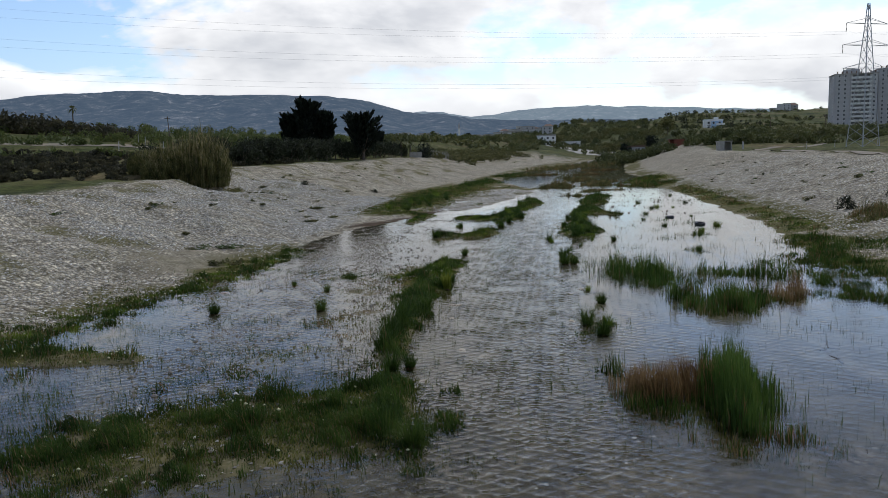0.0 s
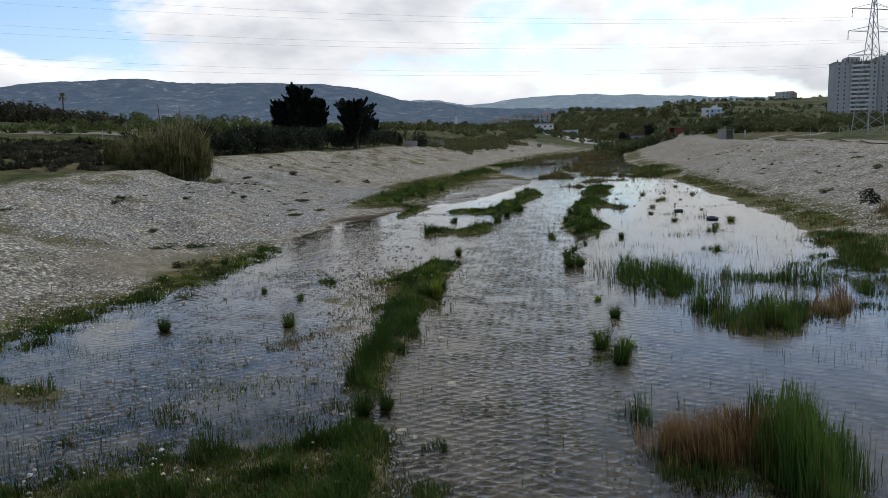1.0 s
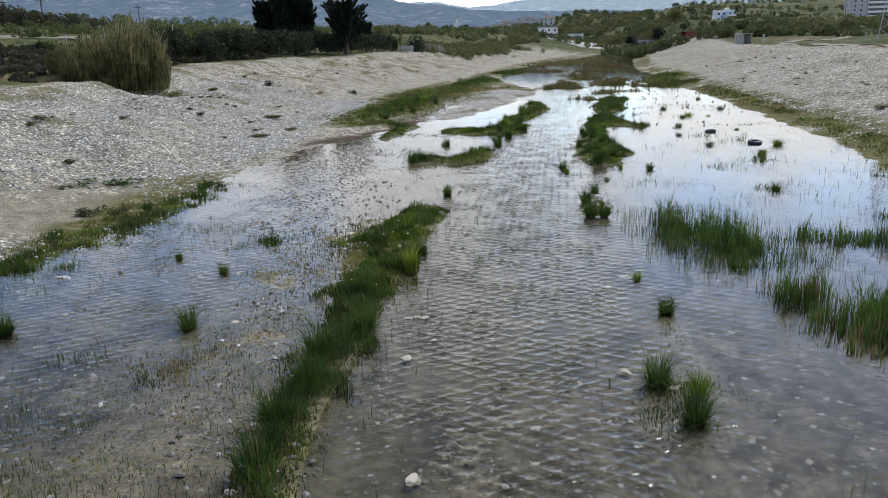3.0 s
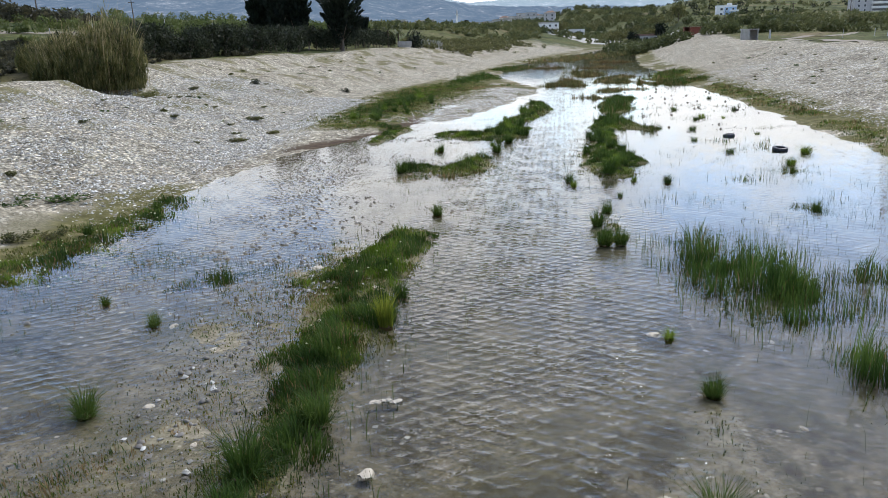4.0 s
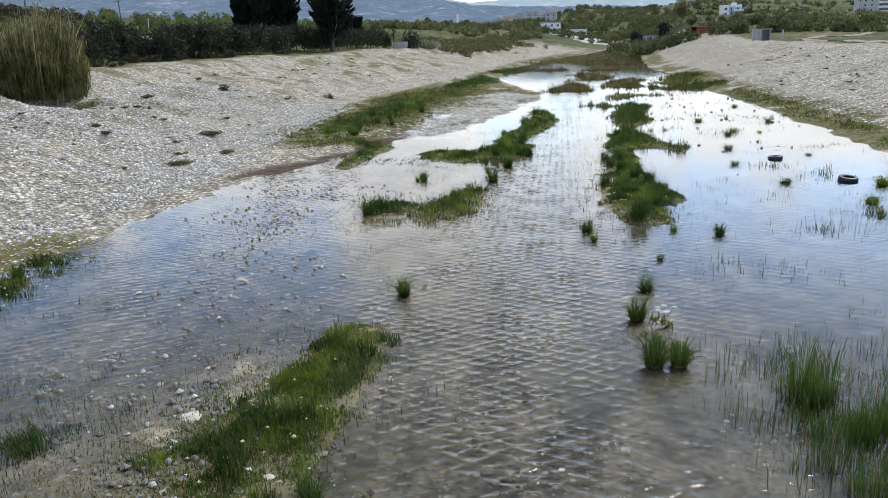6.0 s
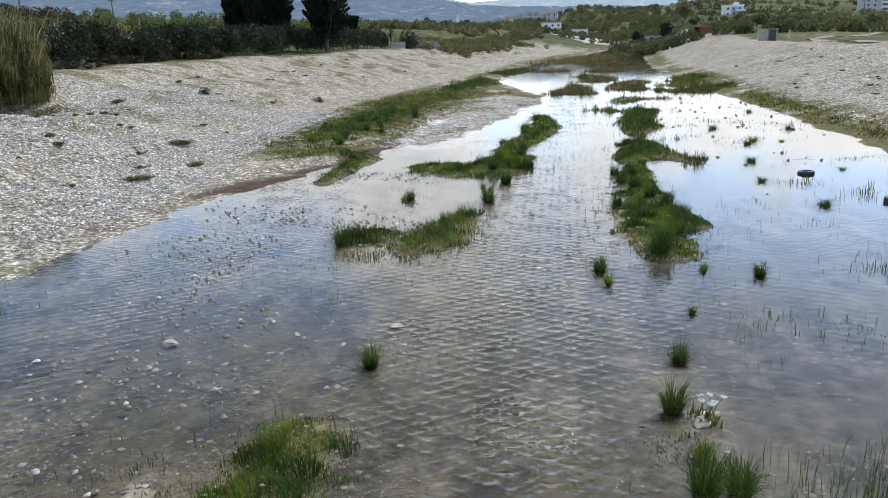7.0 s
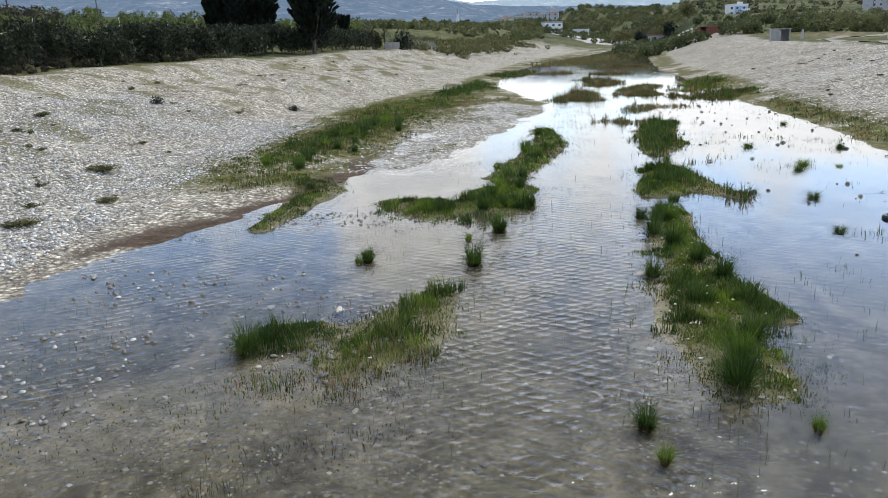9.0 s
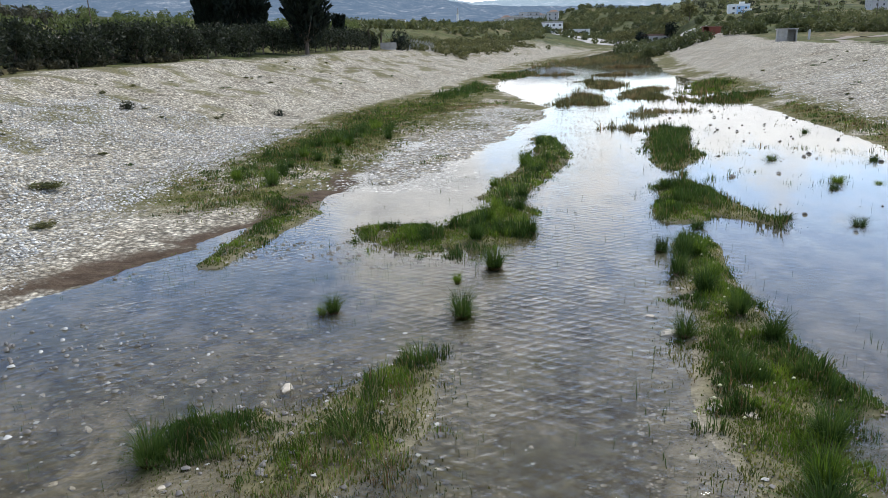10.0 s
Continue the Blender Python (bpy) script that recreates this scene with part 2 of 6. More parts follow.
def water_material():
    """Shallow clear water: it lets the bed through and mirrors the sky by the angle."""
    m, nt, p = material("stream_water")
    nt.nodes.remove(p)
    out = nt.nodes["Material Output"]
    att = nt.nodes.new("ShaderNodeAttribute")
    att.attribute_name = "flow"
    # two trains of short wavelets that cross, so that crests break into a net
    def calc(op, a, b):
        m2 = nt.nodes.new("ShaderNodeMath")
        m2.operation = op
        for i, v in enumerate((a, b)):
            if isinstance(v, (int, float)):
                m2.inputs[i].default_value = v
            else:
                nt.links.new(v, m2.inputs[i])
        return m2.outputs[0]

    def train(length, turn, bend, wide):
        g = nt.nodes.new("ShaderNodeNewGeometry")
        mp = nt.nodes.new("ShaderNodeMapping")
        mp.inputs["Rotation"].default_value = (0, 0, radians(turn))
        nt.links.new(g.outputs["Position"], mp.inputs[0])
        w = node(nt, "ShaderNodeTexWave", Scale=0.314 / length, Distortion=bend, Detail=2.0)
        w.bands_direction = "Y"
        w.inputs["Detail Scale"].default_value, w.inputs["Detail Roughness"].default_value = wide, 0.55
        nt.links.new(mp.outputs[0], w.inputs["Vector"])
        return calc("POWER", w.outputs["Fac"], 2.2)

    gust = tex(nt, "Noise", 1.0, place(nt, 1.5, 0.9, 1), Detail=2.0)
    calm = tex(nt, "Noise", 0.45, place(nt), Detail=3.0)
    fine = tex(nt, "Noise", 1.0, place(nt, 6.0, 11.0, 1), Detail=2.0, Roughness=0.5)
    chop = tex(nt, "Noise", 1.0, place(nt, 2.4, 5.2, 1), Detail=2.5, Roughness=0.5, Distortion=0.6)
    waves = calc("ADD", train(0.29, 29, 2.6, 1.4), train(0.25, -31, 2.8, 1.7))
    waves = calc("MULTIPLY", waves, ramp(nt, gust.outputs[0], (0.34, 0.22), (0.62, 1.0)))
    small = calc("ADD", calc("MULTIPLY", chop.outputs[0], 0.95), calc("MULTIPLY", fine.outputs[0], 0.30))
    # the current carries the wavelets, the still pools only a faint shiver
    amp = calc("MULTIPLY", att.outputs["Fac"], ramp(nt, calm.outputs[0], (0.35, 0.6), (0.65, 1.1)))
    hgt = calc("MULTIPLY", calc("ADD", waves, small), amp)
    bump = node(nt, "ShaderNodeBump", Strength=1.0, Distance=0.0185)
    nt.links.new(hgt, bump.inputs["Height"])
    fr = node(nt, "ShaderNodeFresnel", IOR=1.333)
    nt.links.new(bump.outputs[0], fr.inputs["Normal"])
    clear = nt.nodes.new("ShaderNodeBsdfTransparent")
    clear.inputs[0].default_value = (0.86, 0.87, 0.84, 1)
    shine = nt.nodes.new("ShaderNodeBsdfGlossy")
    shine.inputs["Roughness"].default_value = 0.03
    nt.links.new(bump.outputs[0], shine.inputs["Normal"])
    mx = nt.nodes.new("ShaderNodeMixShader")
    nt.links.new(fr.outputs[0], mx.inputs[0])
    nt.links.new(clear.outputs[0], mx.inputs[1])
    nt.links.new(shine.outputs[0], mx.inputs[2])
    nt.links.new(mx.outputs[0], out.inputs[0])
    return m


GROUND, WATER = ground_material(), water_material()
GREEN = leafy("rush_green", (0.022, 0.045, 0.008), (0.050, 0.092, 0.016), (0.105, 0.155, 0.032))
LUSH = leafy("lush_grass", (0.036, 0.066, 0.007), (0.100, 0.165, 0.016), (0.215, 0.285, 0.036))
REED = leafy("tall_reed_green", (0.030, 0.062, 0.012), (0.065, 0.120, 0.022), (0.12, 0.19, 0.040))
DRY = leafy("dry_stalks", (0.11, 0.065, 0.028), (0.23, 0.145, 0.065), (0.38, 0.27, 0.14))
IRIS = leafy("yellow_green_iris", (0.10, 0.13, 0.015), (0.19, 0.22, 0.025), (0.32, 0.33, 0.05))
STRAW = leafy("pale_straw", (0.20, 0.155, 0.075), (0.34, 0.275, 0.145), (0.50, 0.42, 0.24))
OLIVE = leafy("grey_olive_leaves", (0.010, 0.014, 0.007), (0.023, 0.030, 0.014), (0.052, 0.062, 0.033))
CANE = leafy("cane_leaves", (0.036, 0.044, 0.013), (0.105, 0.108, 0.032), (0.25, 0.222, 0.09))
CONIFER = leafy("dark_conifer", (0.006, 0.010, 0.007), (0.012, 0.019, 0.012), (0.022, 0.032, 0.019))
WOODS = leafy("hill_scrub", (0.040, 0.052, 0.019), (0.088, 0.102, 0.037), (0.18, 0.175, 0.07), patch=0.02)
ORCHARD = leafy("orchard_green", (0.045, 0.065, 0.016), (0.090, 0.115, 0.030), (0.15, 0.17, 0.055), patch=0.05)
DARKWEED = leafy("dark_weeds", (0.022, 0.024, 0.014), (0.052, 0.050, 0.028), (0.105, 0.095, 0.050), patch=0.25)
SCRUB = leafy("dry_scrub", (0.044, 0.050, 0.017), (0.115, 0.118, 0.040), (0.23, 0.205, 0.085))
BLOOM = plain("pale_flower", (0.66, 0.63, 0.36), 0.7, 0.25)
DRYSEDGE = leafy("russet_sedge", (0.055, 0.048, 0.018), (0.125, 0.105, 0.042), (0.23, 0.185, 0.085), patch=0.6)
MOSS = leafy("low_weeds", (0.060, 0.070, 0.012), (0.130, 0.140, 0.028), (0.25, 0.235, 0.070), patch=1.1)
BARK = plain("grey_bark", (0.11, 0.085, 0.065), 0.9, 0.4, 8.0, bump=0.01)
STONE = plain("pale_limestone", (0.50, 0.44, 0.345), 0.75, 0.3, 6.0, bump=0.01)
CHALK = plain("crusty_white_limestone", (0.54, 0.48, 0.39), 0.9, 0.3, 14.0, bump=0.01)
DARKSTONE = plain("damp_stone", (0.17, 0.155, 0.135), 0.6, 0.35, 6.0, bump=0.01)
DARKWOOD = plain("wet_driftwood", (0.035, 0.029, 0.024), 0.6, 0.3, 8.0)
WHITEBLOOM = plain("white_petals", (0.74, 0.74, 0.68), 0.7, 0.1)
WETSTONE = plain("black_wet_stone", (0.060, 0.056, 0.048), 0.5, 0.35, 6.0, bump=0.01)
RUBBER = plain("wet_black_rubber", (0.016, 0.020, 0.034), 0.45, 0.3, 9.0)
CONCRETE = plain("raw_concrete", (0.36, 0.34, 0.31), 0.9, 0.2, 1.5, bump=0.01)
PLASTER = plain("white_plaster", (0.74, 0.74, 0.72), 0.85, 0.08, 1.0)
BLUEWALL = plain("pale_blue_paint", (0.35, 0.50, 0.68), 0.8, 0.1, 1.0)
GREYWALL = plain("grey_render", (0.42, 0.41, 0.41), 0.85, 0.1, 0.4)
PALEWALL = plain("pale_balcony_wall", (0.48, 0.475, 0.47), 0.85, 0.1, 0.4)
ROOF = plain("clay_roof", (0.23, 0.145, 0.11), 0.85, 0.3, 1.0)
REDWALL = plain("red_brick_wall", (0.20, 0.062, 0.04), 0.9, 0.3, 2.0)
RUST = plain("rusty_sheet", (0.16, 0.09, 0.06), 0.8, 0.3, 2.0)
STEEL = plain("galvanised_steel", (0.40, 0.41, 0.42), 0.5, 0.12, 2.0, metal=0.6)
CABLE = plain("grey_cable", (0.42, 0.43, 0.45), 0.5, 0.1)
DARKGLASS = plain("dark_window_glass", (0.035, 0.04, 0.05), 0.15, 0.2)
SOIL = plain("red_brown_soil", (0.17, 0.105, 0.065), 0.95, 0.35, 0.5, bump=0.05)
PALEGRAVEL = plain("pale_gravel", (0.42, 0.40, 0.36), 0.95, 0.3, 1.2, bump=0.03)
DIRTROAD = plain("pale_dirt_road", (0.25, 0.21, 0.155), 0.95, 0.2, 0.6, bump=0.02)


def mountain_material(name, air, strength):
    """Far ridges; the haze of the air between is put in as a bluish surface glow."""
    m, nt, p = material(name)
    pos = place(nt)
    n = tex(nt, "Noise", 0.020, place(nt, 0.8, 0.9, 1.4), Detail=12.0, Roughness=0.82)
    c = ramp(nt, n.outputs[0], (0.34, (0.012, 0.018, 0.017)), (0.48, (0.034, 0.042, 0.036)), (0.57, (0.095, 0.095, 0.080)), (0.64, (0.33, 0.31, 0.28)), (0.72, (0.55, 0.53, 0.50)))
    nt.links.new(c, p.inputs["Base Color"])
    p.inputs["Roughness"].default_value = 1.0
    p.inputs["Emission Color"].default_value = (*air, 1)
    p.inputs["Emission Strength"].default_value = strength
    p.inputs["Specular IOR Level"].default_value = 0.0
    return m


# emission colour and strength set how much haze is painted onto each range
MOUNTAIN = mountain_material("haze_blue_mountain", (0.17, 0.255, 0.41), 0.52)
HAZEMOUNTAIN = mountain_material("haze_pale_mountain", (0.32, 0.42, 0.54), 0.85)


# ---- mesh tools ----
def vnoise(x, y, seed=0):
    """Smooth value noise in 0..1 on arrays."""
    x, y = np.asarray(x, float), np.asarray(y, float)
    i, j = np.floor(x).astype(np.int64), np.floor(y).astype(np.int64)
    u, v = x - i, y - j
    u, v = u * u * (3 - 2 * u), v * v * (3 - 2 * v)

    def h(a, b):
        k = (a * 374761393 + b * 668265263 + seed * 982451653) & 0x7FFFFFFF
        k = ((k ^ (k >> 13)) * 1274126177) & 0x7FFFFFFF
        return ((k ^ (k >> 16)) & 0xFFFF) / 65535.0

    return (h(i, j) * (1 - u) + h(i + 1, j) * u) * (1 - v) + (h(i, j + 1) * (1 - u) + h(i + 1, j + 1) * u) * v


def fbm(x, y, octaves=4, seed=0):
    total, a = 0, 0.5
    u, v = np.asarray(x, float), np.asarray(y, float)
    for k in range(octaves):
        u, v = 0.80 * u - 0.60 * v + 3.7, 0.60 * u + 0.80 * v + 1.3
        w = vnoise(u, v, seed + k)
        total = total + a * w
        u, v = u * 2 + 0.8 * w, v * 2 - 0.8 * w
        a *= 0.5
    return total / (1 - 0.5 ** octaves)


def smooth(a, b, x):
    t = np.clip((np.asarray(x, float) - a) / (b - a), 0, 1)
    return t * t * (3 - 2 * t)


def mesh_of(name, verts, faces_by_size, mat, shade=False):
    """A mesh from arrays; faces_by_size: integer arrays of shape (n, corners)."""
    me = bpy.data.meshes.new(name)
    verts = np.asarray(verts, np.float32)
    me.vertices.add(len(verts))
    me.vertices.foreach_set("co", verts.ravel())
    loops = np.concatenate([f.ravel() for f in faces_by_size if len(f)])
    counts = np.concatenate([np.full(len(f), f.shape[1]) for f in faces_by_size if len(f)])
    me.loops.add(len(loops))
    me.loops.foreach_set("vertex_index", loops.astype(np.int32))
    me.polygons.add(len(counts))
    me.polygons.foreach_set("loop_start", np.concatenate([[0], np.cumsum(counts)[:-1]]).astype(np.int32))
    me.polygons.foreach_set("loop_total", counts.astype(np.int32))
    if shade:
        me.polygons.foreach_set("use_smooth", np.ones(len(counts), bool))
    me.update(calc_edges=True)
    me.materials.append(mat)
    return me


def part(name, bm, mat, parent, label=""):
    me = bpy.data.meshes.new(name)
    bm.to_mesh(me)
    bm.free()
    me.materials.append(mat)
    ob = new(name, me)
    ob.parent = parent
    if label:
        ob["label"] = label
    return ob


def sub(name, me, parent, label=""):
    ob = new(name, me)
    ob.parent = parent
    if label:
        ob["label"] = label
    return ob


def base(name, x, y, z, label, category, group="", turn=0.0):
    ob = new(name)
    ob.empty_display_size = 0.3
    ob.matrix_world = pose(x, y, z, 0, 0, turn)
    return tagged(ob, label, category, group)


def box(bm, x0, y0, z0, x1, y1, z1, bevel=0.0):
    r = bmesh.ops.create_cube(bm, size=1, matrix=Matrix.LocRotScale(((x0 + x1) / 2, (y0 + y1) / 2, (z0 + z1) / 2), None, (x1 - x0, y1 - y0, z1 - z0)))
    if bevel:
        edges = list({e for v in r["verts"] for e in v.link_edges})
        bmesh.ops.bevel(bm, geom=edges, offset=bevel, segments=1, affect="EDGES")
    return bm


def bar(bm, a, b, r0, r1, sides=6):
    a, b = Vector(a), Vector(b)
    d = b - a
    m = Matrix.Translation((a + b) / 2) @ d.to_track_quat("Z", "Y").to_matrix().to_4x4()
    bmesh.ops.create_cone(bm, cap_ends=True, segments=sides, radius1=r0, radius2=r1, depth=d.length, matrix=m)
    return bm


# ---- the lie of the land ----
def table(*pairs):
    a = np.array(pairs, float)
    return lambda y: np.interp(y, a[:, 0], a[:, 1])


shore_l = table((-200, -14), (10, -13.5), (20, -13.1), (25, -12.2), (31, -10.5), (37, -10.2), (44, -9.3), (49, -8.4), (52, -7.2), (54.5, -5.9), (58.5, -4.4), (62, -3.3), (68, -2.5), (78, -2.2), (82, 2.5), (87, 5.8), (95, 7.4), (105, 6), (120, 4), (140, 5.5), (165, 9), (200, 17), (265, 36), (400, 70))
bank_l = table((-200, -14.5), (10, -14), (20, -13.4), (25, -12.5), (35, -10.6), (45, -9.8), (55, -9.8), (65, -10), (75, -9.5), (90, -8), (110, -4), (125, -0.5), (150, 3.5), (200, 12), (265, 28), (400, 62))
crest_l = table((-200, -24), (20, -23), (35, -22), (50, -22.2), (70, -23.5), (92, -24), (110, -20), (150, -14), (200, -8), (265, 4), (400, 40))
shore_r = table((-200, 16), (10, 15), (20, 14.6), (30, 15), (36, 15.6), (40, 16.2), (45, 17.5), (50, 18), (58, 19), (72, 20.3), (86, 22), (98, 22.6), (112, 25), (150, 28.8), (200, 38), (265, 52), (400, 88))

# grassy islands and gravel bars: spines of (x, y, half width)
ISLANDS = {
    "front": [(-5.9, 12.6, 1.9), (-4.3, 13.1, 2.4), (-2.7, 13.8, 2.0), (-2.0, 15.8, 0.8)],
    "long": [(-2.1, 18.4, 0.45), (-2.2, 20.5, 0.45), (-2.0, 23.5, 0.48), (-1.9, 26.5, 0.65), (-2.0, 29.5, 0.9), (-1.6, 32.0, 1.0), (-1.2, 34.3, 0.7)],
    "right_strip": [(5.9, 43.6, 0.9), (6.0, 46.4, 1.0), (6.6, 49.5, 0.75), (6.9, 52.5, 0.6), (7.4, 55.0, 0.7)],
    "right_fork": [(6.9, 47.8, 0.5), (7.4, 46.2, 0.35)],
    "right_mid": [(7.9, 58.2, 0.8), (9.0, 62.8, 0.9), (9.5, 59.0, 0.8), (10.3, 57.5, 0.5)],
    "right_far": [(9.8, 67.6, 0.7), (10.8, 70.5, 1.2), (11.3, 74.5, 1.1), (12.9, 80.0, 0.9)],
    "left_mid": [(-0.8, 57.0, 0.8), (0.6, 56.2, 1.6), (1.7, 56.0, 1.5), (2.9, 59.6, 0.9)],
    "left_mid_tail": [(2.7, 61.8, 0.9), (4.0, 66.0, 1.0), (5.4, 71.0, 0.9), (5.5, 77.5, 0.7)],
    "tongue": [(-4.6, 53.8, 0.4), (-4.1, 57.2, 0.6), (-3.7, 59.6, 0.7), (-5.0, 61.4, 0.9)],
    "shore_mat": [(-11.8, 18.8, 0.8), (-9.9, 18.4, 0.7), (-8.6, 18.4, 0.4)],
    "small_dark": [(-2.1, 45.2, 0.55), (-1.4, 45.7, 0.45)],
    "small_pale": [(-0.4, 44.3, 0.75), (0.2, 45.6, 1.05), (0.9, 47.6, 0.5)],
    "flat_a": [(-3.8, 21.5, 1.3), (-3.6, 26.5, 1.7), (-3.3, 30.0, 1.4), (-2.6, 33.0, 0.9)],
    "flat_f": [(-5.2, 17.8, 0.9), (-4.2, 19.0, 1.2), (-3.2, 21.0, 1.1)],
    "flat_b": [(-4.8, 41.6, 1.0), (-2.6, 42.8, 1.2), (-0.8, 44.0, 1.6), (0.6, 46.0, 0.9)],
    "flat_c": [(3.3, 20.6, 0.8), (3.6, 22.5, 0.5), (3.9, 24.5, 0.3)],
    "flat_e": [(4.0, 33.0, 0.5), (4.2, 36.5, 0.5)],
    "flat_d": [(5.2, 43.6, 0.9), (5.6, 48.0, 1.1), (6.4, 54.0, 1.0)],
    "gravel_bar": [(-1.4, 65.0, 0.9), (-0.2, 71.0, 2.0), (1.3, 78.0, 2.6), (3.4, 86.0, 2.3), (4.8, 92.0, 1.8)],
}


def spine(x, y, pts):
    """1 on the spine, 0 at its edge, negative outside."""
    best = np.full(np.shape(x), -9.0)
    for (ax, ay, ar), (bx, by, br) in zip(pts, pts[1:] if len(pts) > 1 else pts):
        dx, dy = bx - ax, by - ay
        t = np.clip(((x - ax) * dx + (y - ay) * dy) / max(dx * dx + dy * dy, 1e-6), 0, 1)
        d = np.hypot(x - ax - t * dx, y - ay - t * dy)
        best = np.maximum(best, 1 - d / (ar + t * (br - ar)))
    return best


WATER_Z = 0.05


def waver(y, seed):
    return (fbm(np.asarray(y) * 0.55, np.asarray(y) * 0.13, 4, seed) - 0.5) * 1.5


def land(x, y):
    """Height of the ground."""
    x, y = np.asarray(x, float), np.asarray(y, float)
    r = np.hypot(x, y)
    sl, bl, cl, sr = shore_l(y) + waver(y, 3), bank_l(y), crest_l(y), shore_r(y) + waver(y, 8)
    br, cr = sr + 1.6, sr + 17.0
    wob = (fbm(x * 0.5, y * 0.5, 3, 5) - 0.5)
    fine = fbm(x * 1.4, y * 1.4, 4, 19) - 0.5
    # channel
    depth = np.minimum(np.minimum(x - sl, sr - x) * 0.07, 0.10 + 0.05 * wob * 2)
    depth = depth + 0.035 * (fbm(x * 0.9, y * 0.9, 3, 9) - 0.5)
    bed = WATER_Z - depth
    # flood plain and left bank
    u = (bl - x) / np.maximum(bl - cl, 1)
    low = WATER_Z + 0.16 * smooth(0, 2.5, sl - x) + 0.05 * wob * smooth(0, 1, sl - x)
    left = low + np.interp(u, [0, 0.12, 0.28, 0.55, 0.80, 1.0, 1.12], [0, 0.10, 0.45, 1.55, 2.25, 3.30, 3.40]) * (1 - 0.10 * smooth(66, 52, y))
    left = left + smooth(0.1, 0.4, u) * (fbm(x * 0.16, y * 0.16, 3, 2) - 0.5) * 0.9 + smooth(0.02, 0.2, u) * wob * 0.35
    dip = np.exp(-((y - 62.5) / 2.6) ** 2) * smooth(0.62, 1.0, u) * (1 - smooth(1.5, 2.2, u))
    left = left - 1.5 * dip
    v = (x - br) / (cr - br)
    right = WATER_Z + 0.14 * smooth(0, 2, x - sr) + np.interp(v, [0, 0.1, 0.5, 1.0, 1.2], [0, 0.2, 1.45, 3.1, 3.3]) * np.interp(y, [160, 185, 250, 400], [1, 1.05, 1.6, 1.6])
    right = right + smooth(0.1, 0.4, v) * (fbm(x * 0.14, y * 0.14, 3, 3) - 0.5) * 0.8 + smooth(0.02, 0.2, v) * wob * 0.3
    h = np.where(x < sl, left, np.where(x > sr, right, bed))
    # the country beyond the banks
    w = x / np.maximum(y, 30)
    rise_l = np.interp(w, [-0.7, -0.5, -0.2, 0.0, 0.1], [0.050, 0.046, 0.030, 0.020, 0.016]) * np.clip(r - 80, 0, 270)
    rise_l = rise_l + 0.012 * np.clip(r - 350, 0, 1200)
    rise_r = 0.030 * np.clip(y - 205, 0, 360) + 0.085 * np.clip(y - 560, 0, 250) - 0.06 * np.clip(y - 900, 0, 500)
    rise_r = np.where(w < 0.24, 0.02 * np.clip(y - 260, 0, 190) + 0.060 * np.clip(y - 450, 0, 420), rise_r) * smooth(0.20, 0.26, w) + (0.010 * np.clip(y - 260, 0, 190) + 0.058 * np.clip(y - 450, 0, 420)) * (1 - smooth(0.20, 0.26, w))
    hill = smooth(0.02, 0.10, w)
    away = smooth(0, 25, np.maximum(cl - x, x - cr))
    rise = rise_l * (1 - hill) + rise_r * hill
    beyond = smooth(300, 460, y)
    h = h + rise * np.maximum(away, beyond)
    h = h + np.maximum(away, beyond) * (fbm(x * 0.02, y * 0.02, 4, 7) - 0.5) * np.clip((r - 100) * 0.02, 0, 7)
    h = h + 4.0 * np.exp(-((x - 112) / 16) ** 2 - ((y - 196) / 12) ** 2)
    # islands
    for name, pts in ISLANDS.items():
        top = (-0.007 if name in ("flat_a", "flat_f") else -0.022) + 0.05 * fine if name.startswith("flat") else 0.045 + 0.20 * fine if name == "gravel_bar" else 0.07
        k = smooth(-0.6, 0.8, spine(x, y, pts) + 0.9 * wob + (0.9 * fine if name.startswith("flat") else 0))
        h = np.where((x > sl) & (x < sr), np.maximum(h, h * (1 - k) + k * (WATER_Z + top)), h)
    return h


def land1(x, y):
    return float(land(np.array([float(x)]), np.array([float(y)]))[0])


def grid(xs, ys, height):
    X, Y = np.meshgrid(xs, ys)
    Z = height(X, Y)
    v = np.stack([X, Y, Z], -1).reshape(-1, 3)
    nx, ny = len(xs), len(ys)
    i = (np.arange(ny - 1)[:, None] * nx + np.arange(nx - 1)[None, :]).ravel()
    return v, np.stack([i, i + 1, i + nx + 1, i + nx], -1)


def steps(*runs):
    out = []
    for a, b, d in runs:
        out.append(np.arange(a, b, d))
    return np.concatenate(out)


